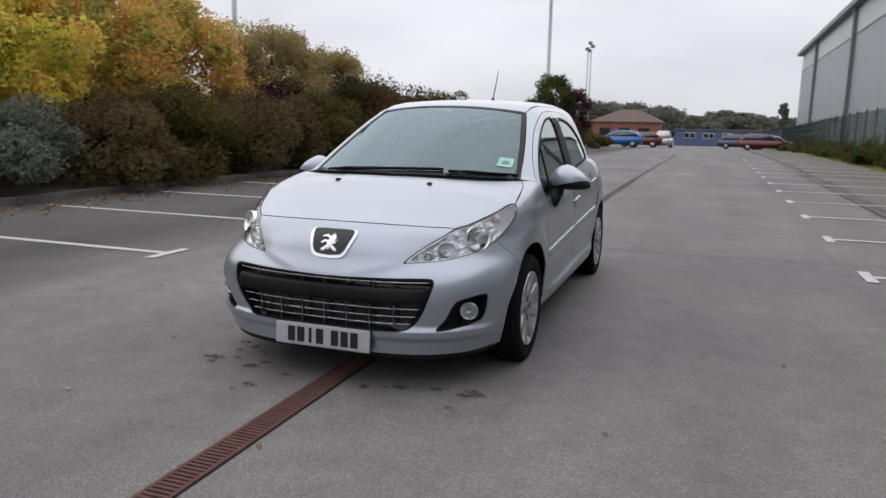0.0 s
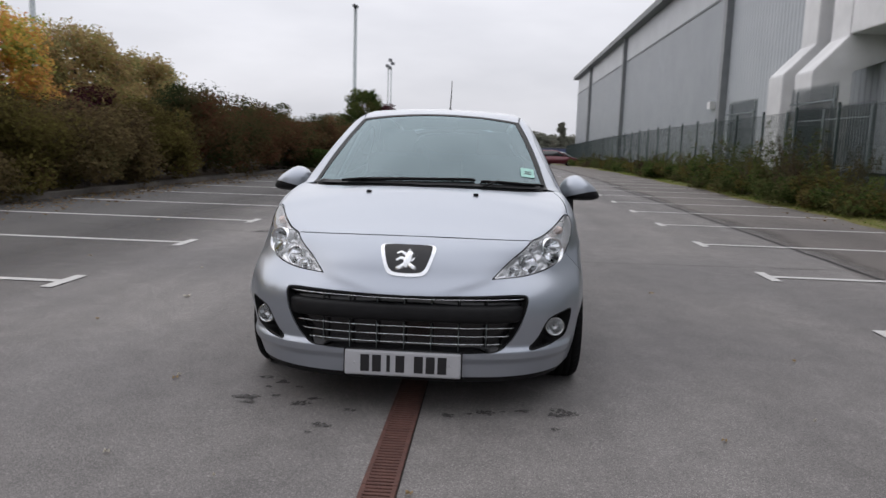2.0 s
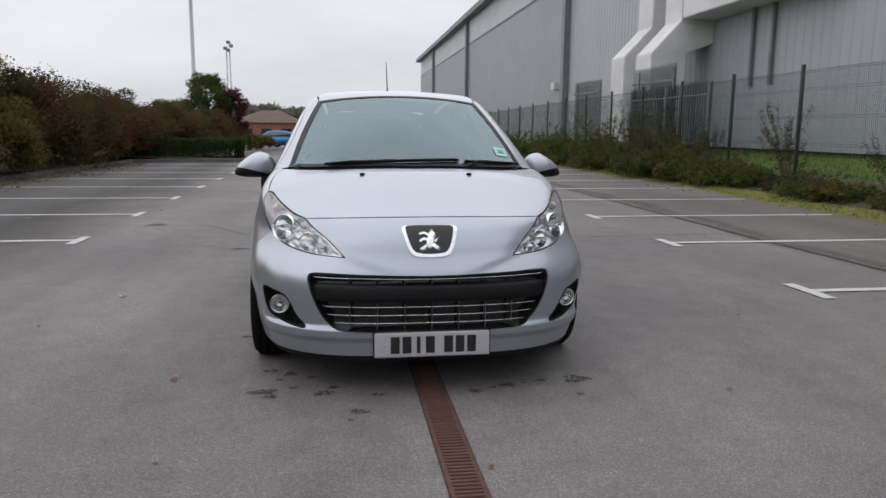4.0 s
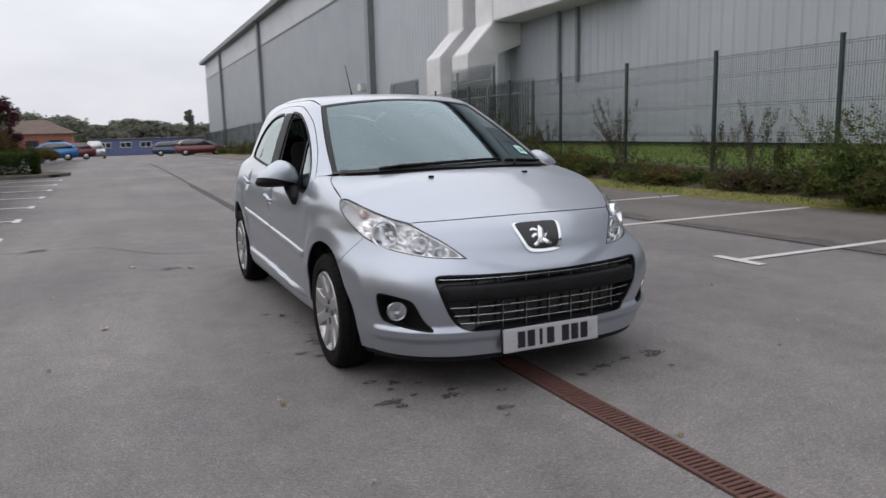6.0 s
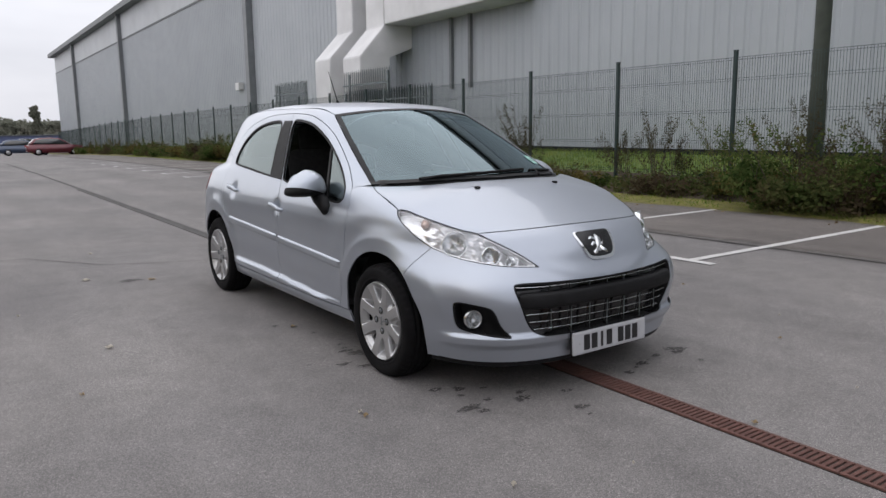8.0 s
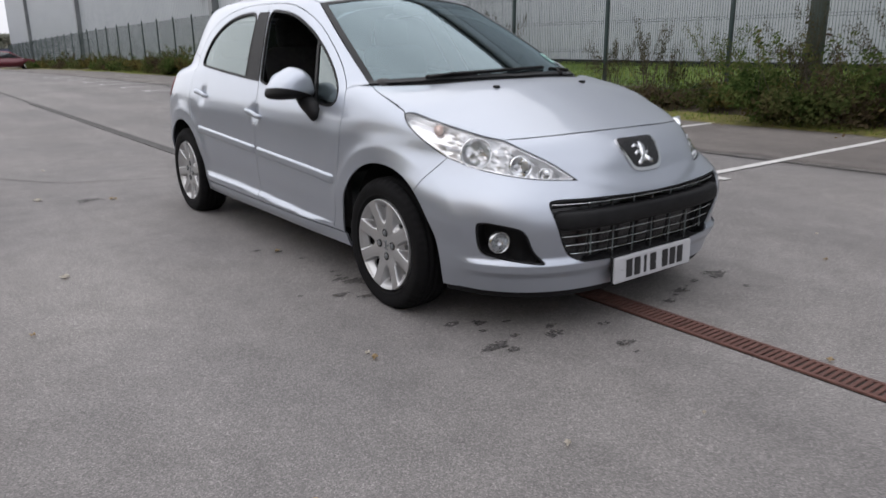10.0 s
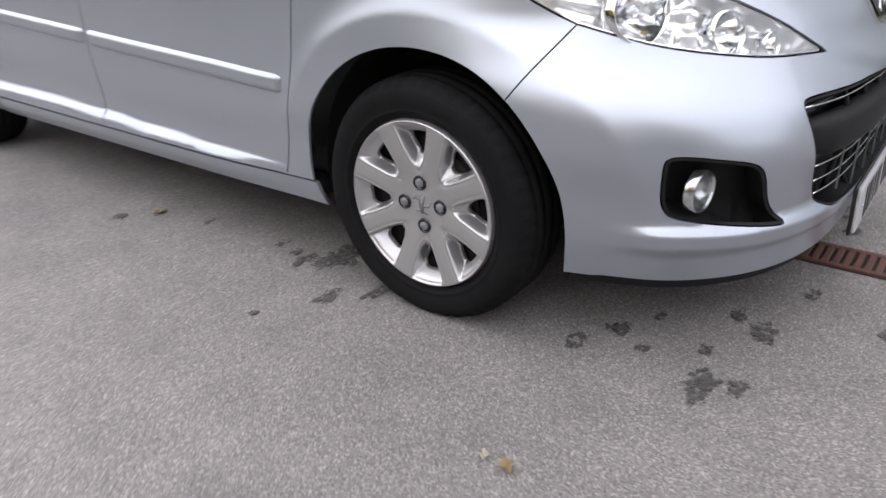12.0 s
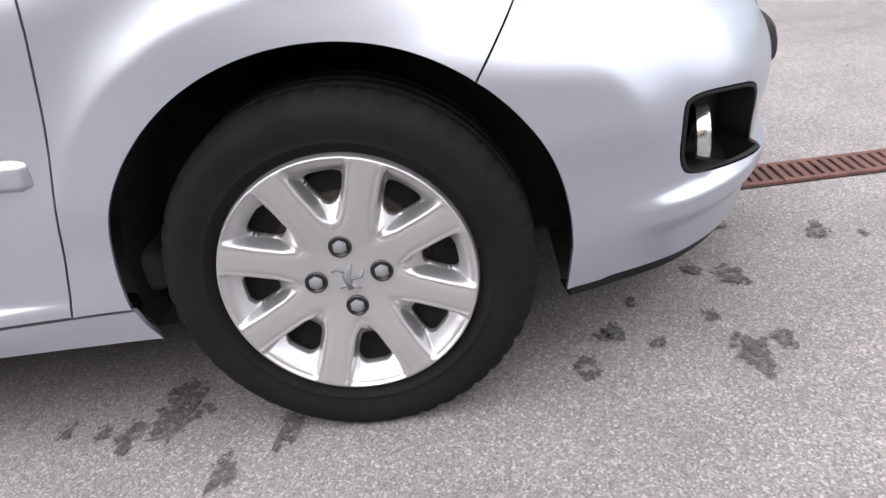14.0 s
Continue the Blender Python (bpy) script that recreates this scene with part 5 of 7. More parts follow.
door_f = smooth_line(side_pt([(0.395, 0.955), (0.352, 0.88), (0.348, 0.76), (0.366, 0.65), (0.388, 0.53), (0.425, 0.40), (0.46, 0.278)]))
wing_top = smooth_line(np.vstack([bonnet_side[-1], side_pt([(0.395, 0.955)])]), rounds=0)
sill_top_f = dense(side_pt(dense([(0.46, 0.278), (0.3592, 0.2785)])))
bumper_low = dense(side_pt(dense([(-0.345, 0.185), (-0.42, 0.185)])))
chin_line = from_nose(np.stack([np.linspace(to_nose(bumper_low[-1:])[0, 0], 0, 60), np.full(60, 0.188)], 1))

# bumper with grille and fog lamp openings
grille_half = smooth_line(np.array([(0.0, 0.557), (-0.30, 0.562), (-0.525, 0.571), (-0.553, 0.557), (-0.541, 0.50), (-0.512, 0.418), (-0.474, 0.352), (-0.432, 0.318), (-0.36, 0.307), (0.0, 0.300)]), 0.010)
grille_half = on_nose(grille_half)
grille_loop = whole(grille_half)
fog_half = smooth_line(np.array([(-0.70, 0.476), (-0.656, 0.465), (-0.634, 0.440), (-0.602, 0.365), (-0.550, 0.316), (-0.60, 0.318), (-0.722, 0.340), (-0.748, 0.366), (-0.766, 0.470), (-0.754, 0.488), (-0.70, 0.476)]), 0.008)
fog_loop = chain(on_nose(fog_half))
bumper_half = chain(chin_line[::-1], bumper_low[::-1], arch_f0[:1], arch_front_low, seam_bumper, lamp_low_b[::-1], lamp_up_b, bonnet_front)
bumper = sheet("front_bumper", whole(bumper_half), NOSE, M["paint"], car, (grille_loop, fog_loop, chain(mirrored(fog_loop))), res=0.0115, lip=0.007)

# bonnet
bonnet_half = chain(bonnet_front[::-1], lamp_up_h, bonnet_side, bonnet_rear)
sheet("bonnet", whole(bonnet_half), TOP, M["paint"], car, res=0.03)

# front wings
wing_loop = chain(seam_bumper, lamp_low_w, bonnet_side, wing_top, door_f, sill_top_f, arch_front_top[::-1])
sheet("front_wing", wing_loop, ROLL, M["paint"], car, res=0.0115, lip=0.007, flip_copy=True, label="silver front wing with rounded arch")

# sills
arch_back_f = side_pt([(0.3592, 0.272), (0.352, 0.24), (0.335, 0.205)])
sill_loop = chain(dense(side_pt(dense([(0.3592, 0.272), (2.25, 0.278)]))), dense(side_pt(dense([(2.25, 0.278), (2.26, 0.205)]))), dense(side_pt(dense([(2.26, 0.205), (0.335, 0.205)]))), arch_back_f[::-1])
sheet("sill", sill_loop, ROLL, M["paint"], car, flip_copy=True, lip=0.010, out=-0.006, res=0.03)

# doors
door_mid = smooth_line(side_pt([(1.60, 1.395), (1.50, 1.20), (1.385, 0.97), (1.345, 0.85), (1.34, 0.60), (1.345, 0.281)]))
door_top_f = smooth_line(side_pt([(0.395, 0.955), (0.529, 1.056), (0.721, 1.170), (0.911, 1.270), (1.149, 1.352), (1.35, 1.386), (1.60, 1.395)]))
door_bot_f = dense(side_pt(dense([(1.345, 0.281), (0.46, 0.278)])))
win_f = chain(smooth_line(side_pt([(0.440, 0.900), (0.445, 0.940), (0.515, 1.008), (0.667, 1.108), (0.82, 1.190), (0.96, 1.252), (1.20, 1.326), (1.45, 1.354), (1.54, 1.350), (1.46, 1.17), (1.385, 0.985), (1.355, 0.948), (1.10, 0.925), (0.80, 0.895), (0.55, 0.868), (0.47, 0.872), (0.440, 0.900)]), 0.01))
front_door_loop = chain(door_f[::-1], door_top_f, door_mid, door_bot_f)
sheet("front_door", front_door_loop, ROLL, M["paint"], car, (win_f,), flip_copy=True, lip=0.02, res=0.0135, gap=0.0024)
door_top_r = smooth_line(side_pt([(1.60, 1.395), (1.90, 1.395), (2.15, 1.365), (2.37, 1.29), (2.485, 1.18), (2.50, 1.08)]))
door_rear = smooth_line(side_pt([(2.50, 1.08), (2.48, 0.95), (2.445, 0.80), (2.385, 0.68), (2.29, 0.55), (2.23, 0.40), (2.21, 0.285)]))
door_bot_r = dense(side_pt(dense([(2.21, 0.285), (1.345, 0.281)])))
win_r = chain(smooth_line(side_pt([(1.585, 0.968), (1.66, 1.20), (1.70, 1.352), (1.95, 1.348), (2.15, 1.31), (2.33, 1.215), (2.40, 1.10), (2.395, 1.036), (2.35, 1.022), (2.0, 0.996), (1.585, 0.968)]), 0.01))
rear_door_loop = chain(door_mid[::-1], door_top_r, door_rear, door_bot_r)
sheet("rear_door", rear_door_loop, ROLL, M["paint"], car, (win_r,), flip_copy=True, lip=0.02, res=0.0145, gap=0.0024)

# black cover of the pillar between the doors, window seals and the glass
pillar = chain(smooth_line(side_pt([(1.548, 1.345), (1.47, 1.17), (1.395, 0.985), (1.385, 0.955)])), dense(side_pt(dense([(1.385, 0.955), (1.575, 0.965)]))), smooth_line(side_pt([(1.575, 0.965), (1.65, 1.20), (1.69, 1.345)])), dense(side_pt(dense([(1.69, 1.345), (1.548, 1.345)]))))
sheet("pillar_cover", pillar, ROLL, M["trim"], car, flip_copy=True, out=0.003, lip=0.004, gap=0)


def seal(loop, w, name="window_seal"):
    sheet(name, loop, ROLL, M["trim"], car, (shrunk(loop, ROLL, w),), gap=0.0, lip=0.012, out=0.001, flip_copy=True, res=0.02)


def shrunk(loop, ways, w):
    return ways[1](inset(ways[0](loop), w))


seal(win_f, 0.010)
seal(win_r, 0.012)
divider = chain(dense(side_pt(dense([(0.645, 0.880), (0.795, 1.168)]))), dense(side_pt(dense([(0.795, 1.168), (0.822, 1.182)]))), dense(side_pt(dense([(0.822, 1.182), (0.672, 0.880)]))), dense(side_pt(dense([(0.672, 0.880), (0.645, 0.880)]))))
sheet("window_divider", divider, ROLL, M["trim"], car, gap=0, lip=0.02, out=-0.002, flip_copy=True)
quarter = chain(smooth_line(side_pt([(0.456, 0.900), (0.460, 0.938), (0.528, 1.004), (0.675, 1.098), (0.792, 1.163)]), 0.01), dense(side_pt(dense([(0.792, 1.163), (0.643, 0.885)]))), smooth_line(side_pt([(0.643, 0.885), (0.55, 0.880), (0.485, 0.884), (0.456, 0.900)]), 0.01))
for ob in [sheet("quarter_light", quarter, ROLL, M["side_glass"], car, gap=0, lip=0, out=-0.008, flip_copy=True, label="small fixed front quarter window"),
           sheet("rear_window", shrunk(win_r, ROLL, 0.008), ROLL, M["side_glass"], car, gap=0, lip=0, out=-0.008, flip_copy=True)]:
    ob.visible_shadow = False
sheet("front_window", shrunk(win_f, ROLL, 0.008), ROLL, M["side_glass"], car, gap=0, lip=0, out=-0.008, bend=lambda p, n: p * np.array([-1.0, 1, 1]), label="closed front passenger window")

# roof, screen and the rails beside them
scr_base = smooth_line(on_top([(-0.693, 0.325), (-0.5, 0.190), (-0.25, 0.072), (0.0, 0.032)]))
scr_side = smooth_line(on_top([(-0.693, 0.325), (-0.655, 0.52), (-0.60, 0.79), (-0.525, 1.085)]))
scr_top = smooth_line(on_top([(-0.525, 1.085), (-0.35, 1.035), (-0.15, 1.005), (0.0, 1.0)]))
scr_loop = whole(chain(scr_base[::-1], scr_side, scr_top))
screen = sheet("windscreen", scr_loop, TOP, M["screen"], car, gap=0.004, lip=0, res=0.05, out=-0.002)
screen.visible_shadow = False
sheet("windscreen_surround", scr_loop, TOP, M["frit"], car, (shrunk(scr_loop, TOP, 0.036),), gap=0.003, lip=0.006, out=0.0005)
roof_side = smooth_line(on_top([(-0.525, 1.085), (-0.535, 1.4), (-0.535, 1.9), (-0.525, 2.4), (-0.49, 2.90)]))
roof_rear = smooth_line(on_top([(-0.49, 2.90), (-0.25, 2.98), (0.0, 3.0)]))
sheet("roof", whole(chain(scr_top[::-1], roof_side, roof_rear)), TOP, M["paint"], car, res=0.05)
rail_back = smooth_line(side_pt([(2.50, 1.08), (2.66, 1.10), (2.85, 1.15)]))
rail_up = dense(np.vstack([side_pt([(2.85, 1.15)]), roof_side[-1:]]))
rail_loop = chain(wing_top[-1:], scr_base[:1], scr_side, roof_side, from_roll(to_roll(rail_up)), rail_back[::-1], door_top_r[::-1], door_top_f[::-1])
sheet("roof_rail", rail_loop, ROLL, M["paint"], car, flip_copy=True, lip=0.015)
cowl_loop = whole(chain(bonnet_rear[::-1], dense(np.vstack([bonnet_rear[:1], scr_base[:1]])), scr_base))
sheet("scuttle", cowl_loop, TOP, M["trim"], car, gap=0.002, lip=0.0, out=-0.012, label="black plastic scuttle below windscreen")

sheet("headlining", whole(chain(scr_top[::-1], roof_side, roof_rear)), TOP, M["lining"], car, res=0.08, out=-0.025, lip=0, gap=0.01)
sheet("pillar_lining", rail_loop, ROLL, M["lining"], car, flip_copy=True, out=-0.018, lip=0, gap=0.004, res=0.03)

# rear of the body
arch_rear = arch(BASE, 4, 184, 120)
quarter_rear = chain(door_rear[:1], rail_back, dense(side_pt(dense([(2.85, 1.15), (3.02, 0.90)]))), dense(side_pt(dense([(3.02, 0.90), (3.02, 0.45), (3.00, 0.27)]))), arch_rear[::-1], dense(side_pt(dense([(2.25, 0.285), (2.21, 0.285)]))), door_rear[::-1])
sheet("rear_quarter_panel", quarter_rear, ROLL, M["paint"], car, flip_copy=True, lip=0.008)
tail_half = chain(from_tail(np.array([[0.0, 0.24]])), from_tail(np.stack([np.linspace(0, to_tail(side_pt([(3.00, 0.27)]))[0, 0], 40), np.full(40, 0.24)], 1)), dense(side_pt(dense([(3.00, 0.27), (3.02, 0.45), (3.02, 0.90)]))), dense(side_pt(dense([(3.02, 0.90), (2.85, 1.15)]))), from_tail(to_tail(rail_up)), from_tail(to_tail(roof_rear)))
back_glass = whole(from_tail(smooth_line(np.array([(0.0, 1.03), (-0.26, 1.04), (-0.30, 1.08), (-0.26, 1.27), (-0.2, 1.31), (0.0, 1.325)]), 0.02)))
sheet("tailgate", whole(tail_half), TAIL, M["paint"], car, (back_glass,), res=0.05)
sheet("tailgate_lining", whole(tail_half), TAIL, M["lining"], car, (back_glass,), res=0.08, out=-0.03, lip=0, gap=0.02)
sheet("back_window", back_glass, TAIL, M["dim_glass"], car, gap=0, lip=0, out=-0.004).visible_shadow = False
tail_lamp = chain(smooth_line(side_pt([(3.06, 0.935), (3.00, 0.93), (2.965, 0.87), (2.99, 0.80), (3.06, 0.79), (3.06, 0.935)]), 0.01))
sheet("tail_lamp", tail_lamp, ROLL, M["tail"], car, flip_copy=True, out=0.006, gap=0, lip=0.012)

# dark shell behind the panels, floor and arch liners, blacked to stand in for shade
part("underbody", box_bm(-0.52, 0.52, -0.70, 3.0, 0.17, 0.24, 0.03), M["deep_shade"], car)
part("underbody", box_bm(-0.76, 0.76, 0.42, 2.1, 0.18, 0.24, 0.03), M["deep_shade"], car)
part("front_bulkhead", box_bm(-0.50, 0.50, -0.58, 0.35, 0.24, 0.66, 0.03), M["deep_shade"], car)
lip_a = to_nose(side_pt([(-0.36, 0.185)]))[0, 0]
sheet("lower_lip", whole(chain(from_nose(np.stack([np.linspace(0, lip_a, 80), np.full(80, 0.196)], 1)), from_nose(np.stack([np.linspace(lip_a, 0, 80), np.full(80, 0.158)], 1)))), NOSE, M["trim"], car, gap=0, lip=0.04, out=-0.010, label="black plastic lip below bumper")


def liner(cy, sx):
    bm = bmesh.new()
    rows = []
    for x, r in ((0.765, 0.385), (0.56, 0.385), (0.55, 0.10)):
        rows.append([bm.verts.new((sx * x, cy - r * math.cos(a), max(0.2, HUB_Z + r * math.sin(a)))) for a in [radians(-28 + 236 * k / 40) for k in range(41)]])
    for r, s in zip(rows, rows[1:]):
        for k in range(40):
            bm.faces.new((r[k], r[k + 1], s[k + 1], s[k]))
    part("arch_liner", bm, M["deep_shade"], car)


for cy in (0.0, BASE):
    for sx in (-1, 1):
        liner(cy, sx)


# ---- parts of the car ----
def strip_on(name, pts, width, height, mat, label="", flip_copy=True, n=9, ends=0.02):
    """A rounded bar laid along the flank through places (y, z)."""
    line = dense(np.array(pts, float), 0.02)
    t = np.linspace(0, 1, len(line)) * (len(line) - 1) * 0.02
    cap = np.clip(np.minimum(t, t[-1] - t) / ends, 0, 1) ** 0.5
    cap = np.maximum(cap, 0.15)
    vs, fs = [], []
    for k, (y, z) in enumerate(line):
        zs = z + np.linspace(-1, 1, n) * width / 2 * (0.75 + 0.25 * cap[k])
        base = side_pt(np.stack([np.full(n, y), zs], 1))
        nm = normals(base)
        lift = height * cap[k] * np.power(np.clip(1 - np.linspace(-1, 1, n) ** 2, 0, 1), 0.35)
        vs += list(base + nm * (lift[:, None] - 0.001))
    for k in range(len(line) - 1):
        for j in range(n - 1):
            a = k * n + j
            fs.append((a, a + n, a + n + 1, a + 1))
    fs = [f[::-1] for f in fs]
    fs += [tuple(range(n)), tuple(range(len(vs) - 1, len(vs) - n - 1, -1))]
    mesh_part(name, vs, fs, mat, car, label, True)
    if flip_copy:
        mesh_part(name, [(-v[0], v[1], v[2]) for v in vs], [f[::-1] for f in fs], mat, car, label, True)


strip_on("side_moulding", [(0.425, 0.528), (1.335, 0.572)], 0.050, 0.013, M["paint"], "silver rubbing strip along door")
strip_on("side_moulding", [(1.355, 0.573), (2.28, 0.618)], 0.050, 0.013, M["paint"], "silver rubbing strip along door")

# door handles
for y0, y1, z0 in ((1.245, 1.455, 0.778), (2.115, 2.325, 0.850)):
    bm = bmesh.new()
    pts, rad = [], []
    for k in range(13):
        t = k / 12
        y = y0 + (y1 - y0) * t
        s = side_pt([(y, z0)])[0]
        pts.append((s[0] + 0.004 - 0.034 * math.sin(math.pi * t) ** 0.5, y, z0 - 0.008 + 0.022 * t))
        rad.append(0.006 + 0.006 * math.sin(math.pi * t) ** 0.4)
    tube_bm(pts, rad, 10, bm)
    for v in bm.verts:
        v.co.z += (v.co.z - z0) * 0.35
    part("door_handle", bm, M["paint"], car, "silver pull handle")
    bm = bmesh.new()
    tube_bm([(-p[0], p[1], p[2]) for p in pts], rad, 10, bm)
    part("door_handle", bm, M["paint"], car, "silver pull handle")

# headlamps
lamp_loop = chain(lamp_low_b, lamp_low_w, lamp_up_h[::-1], lamp_up_b[::-1])


def bowl_bm(r, depth, ring):
    bm = bmesh.new()
    rows = []
    for k in range(9):
        t = k / 8
        rr = r * (0.12 + 0.88 * t)
        rows.append([bm.verts.new((rr * math.cos(a), -depth * (t * t), rr * math.sin(a))) for a in [math.tau * j / 32 for j in range(32)]])
    rows.append([bm.verts.new(((r + ring) * math.cos(a), -depth, (r + ring) * math.sin(a))) for a in [math.tau * j / 32 for j in range(32)]])
    rows.append([bm.verts.new(((r + ring) * math.cos(a), -depth * 0.2, (r + ring) * math.sin(a))) for a in [math.tau * j / 32 for j in range(32)]])
    bm.faces.new(rows[0])
    for p, q in zip(rows, rows[1:]):
        for j in range(32):
            bm.faces.new((p[j], p[(j + 1) % 32], q[(j + 1) % 32], q[j]))
    for f in bm.faces:
        f.smooth = True
    return bm


def facets(p, nm):
    """The stepped, fluted reflector behind a lamp lens."""
    x, z = np.abs(p[:, 0]), p[:, 2]
    back = sstep(-0.36, -0.27, p[:, 1])
    deep = (0.012 * np.sin(x * 90 + 30 * z) + 0.010 * np.sin(z * 130 - 60 * x)) * (1 - back)
    return p - nm * (0.050 - 0.012 * back + deep)[:, None]


for sx in (1, -1):
    flip = (lambda p, nm: p) if sx == 1 else (lambda p, nm: p * np.array([-1.0, 1, 1]))
    lens = sheet("headlamp", lamp_loop, NOSE, M["lens"], car, gap=0.002, lip=0.0, res=0.014, bend=flip, label="clear swept-back headlamp with chrome reflectors")
    lens.visible_shadow = False
    shell = sheet("lamp_housing", lamp_loop, NOSE, M["trim"], lens, (shrunk(lamp_loop, NOSE, 0.0045),), gap=0.002, lip=0.004, res=0.02, bend=flip)
    sheet("lamp_wall", shrunk(lamp_loop, NOSE, 0.003), NOSE, M["reflector"], lens, (shrunk(lamp_loop, NOSE, 0.006),), gap=0.0, lip=0.06, res=0.02, out=-0.003, bend=flip)
    sheet("reflector", shrunk(lamp_loop, NOSE, 0.004), NOSE, M["reflector"], lens, gap=0, lip=0.0, res=0.012, bend=lambda p, nm: flip(facets(p, nm), nm))
    for cx, cz, r, dp, yaw in ((-0.676, 0.738, 0.060, 0.062, -34), (-0.560, 0.700, 0.042, 0.046, -24), (-0.490, 0.668, 0.023, 0.030, -18)):
        c = on_nose([(cx, cz)])[0]
        nn = normals(np.array([c]))[0]
        c = c - nn * (0.050 if r > 0.04 else 0.036)
        bw = part("reflector_bowl", bowl_bm(r, dp, 0.003), M["bowl"], lens)
        bw.matrix_world = pose(-c[0] * -sx if sx == 1 else -c[0], c[1], c[2], -12, 0, yaw * sx)
        bulb = part("bulb", tube_bm([(0, 0.0, 0), (0, -dp * 0.55, 0), (0, -dp * 0.75, 0)], [r * 0.16, r * 0.16, r * 0.05], 12), M["reflector"], lens)
        bulb.matrix_world = bw.matrix_world
    c = side_pt([(-0.205, 0.822)])[0]
    bb = part("indicator_bulb", tube_bm([(0, 0.05, 0), (0, 0.0, 0), (0, -0.03, 0), (0, -0.04, 0)], [0.017, 0.022, 0.018, 0.004], 12), M["amber"], lens, "amber indicator bulb")
    bb.matrix_world = pose(sx * (c[0] + 0.055), c[1] - 0.02, c[2] - 0.012, 0, 0, -35 * sx)

# grille: dark backing, upright ribs, bright lines and the middle bar
gh = np.array([(p[0], p[2]) for p in grille_half])


def half_width(z):
    low = gh[(gh[:, 0] < -0.3) & (gh[:, 1] < 0.556)]
    o = np.argsort(low[:, 1])
    return float(np.interp(z, low[o, 1], -low[o, 0]))


grille = sheet("grille", grille_loop, NOSE, M["gloss_black"], car, gap=0.0, lip=0, out=-0.055, res=0.04, label="black grille with bright horizontal lines")
sheet("grille_surround", grille_loop, NOSE, M["trim"], grille, (shrunk(grille_loop, NOSE, 0.006),), gap=0.001, lip=0.06, out=-0.004)


def nose_line(z, half, back, n=41, sag=0.0):
    pts = []
    for x in np.linspace(-half, half, n):
        p = on_nose([(x, z + sag * (x / 0.5) ** 2)])[0]
        pts.append((p[0], p[1] + back, p[2]))
    return pts


for z, bk in ((0.543, 0.012), (0.416, 0.012), (0.377, 0.012), (0.339, 0.012)):
    part("bright_line", tube_bm(nose_line(z, half_width(z) - 0.012, bk, sag=0.006), 0.0021, 6), M["chrome"], grille, "thin bright grille line")
for k in range(-3, 4):
    x = k * 0.122
    for z0, z1 in ((0.306, 0.440), (0.515, 0.558)):
        zs = [z for z in np.linspace(z0, z1, 6) if half_width(z) - 0.01 > abs(x)]
        if len(zs) > 1:
            pts = [on_nose([(x, z)])[0] for z in zs]
            part("rib", tube_bm([(p[0], p[1] + 0.022, p[2]) for p in pts], 0.006, 6), M["trim"], grille)
            part("bright_tab", box_bm(x - 0.0010, x + 0.0010, pts[-1][1] + 0.012, pts[-1][1] + 0.016, zs[0] + 0.004, zs[-1] - 0.004), M["galv_dark"], grille)
bar, rows = bmesh.new(), []
for x in np.linspace(-0.525, 0.525, 49):
    e = min(1.0, (0.53 - abs(x)) / 0.03)
    ring = []
    for k in range(9):
        a = -math.pi / 2 + math.pi * k / 8
        z = 0.480 + 0.006 * (x / 0.5) ** 2 + 0.038 * math.copysign(abs(math.sin(a)) ** 0.6, math.sin(a)) * (0.6 + 0.4 * e)
        p = on_nose([(x, z)])[0]
        ring.append(bar.verts.new((x, p[1] + 0.018 - 0.031 * math.cos(a) ** 0.5 * e if k not in (0, 8) else p[1] + 0.03, z)))
    rows.append(ring)
for r, q in zip(rows, rows[1:]):
    for k in range(8):
        bar.faces.new((r[k], q[k], q[k + 1], r[k + 1]))
for f in bar.faces:
    f.smooth = True
bmesh.ops.recalc_face_normals(bar, faces=bar.faces)
part("bumper_bar", bar, M["trim"], car, "matt black bumper bar across grille")

# fog lamps
for sx in (1, -1):
    flip = (lambda p, nm: p) if sx == 1 else (lambda p, nm: p * np.array([-1.0, 1, 1]))
    recess = sheet("fog_lamp_recess", fog_loop, NOSE, M["trim"], car, gap=0.0, lip=0, out=-0.062, res=0.02, bend=flip, label="black plastic fog lamp recess")
    sheet("recess_rim", fog_loop, NOSE, M["trim"], recess, (shrunk(fog_loop, NOSE, 0.007),), gap=0.001, lip=0.066, out=0.0, bend=flip)
    c = on_nose([(-0.680, 0.399)])[0]
    at = pose(sx * c[0], -0.578, c[2], 0, 0, -10 * sx)
    fog = part("fog_lamp", bowl_bm(0.040, 0.026, 0.005), M["fog_bowl"], car, "round clear fog lamp in chrome ring")
    fog.matrix_world = at
    dome = bmesh.new()
    rows = [[dome.verts.new((rr * math.cos(a), -0.020 - hh, rr * math.sin(a))) for a in [math.tau * j / 28 for j in range(28)]] for rr, hh in ((0.041, 0.0), (0.036, 0.003), (0.025, 0.005), (0.010, 0.006))]
    for p, q in zip(rows, rows[1:]):
        for j in range(28):
            dome.faces.new((p[j], p[(j + 1) % 28], q[(j + 1) % 28], q[j]))
    dome.faces.new(rows[-1])
    for f in dome.faces:
        f.smooth = True
    dm = part("lens", dome, M["lens"], fog)
    dm.matrix_world = at
    dm.visible_shadow = False

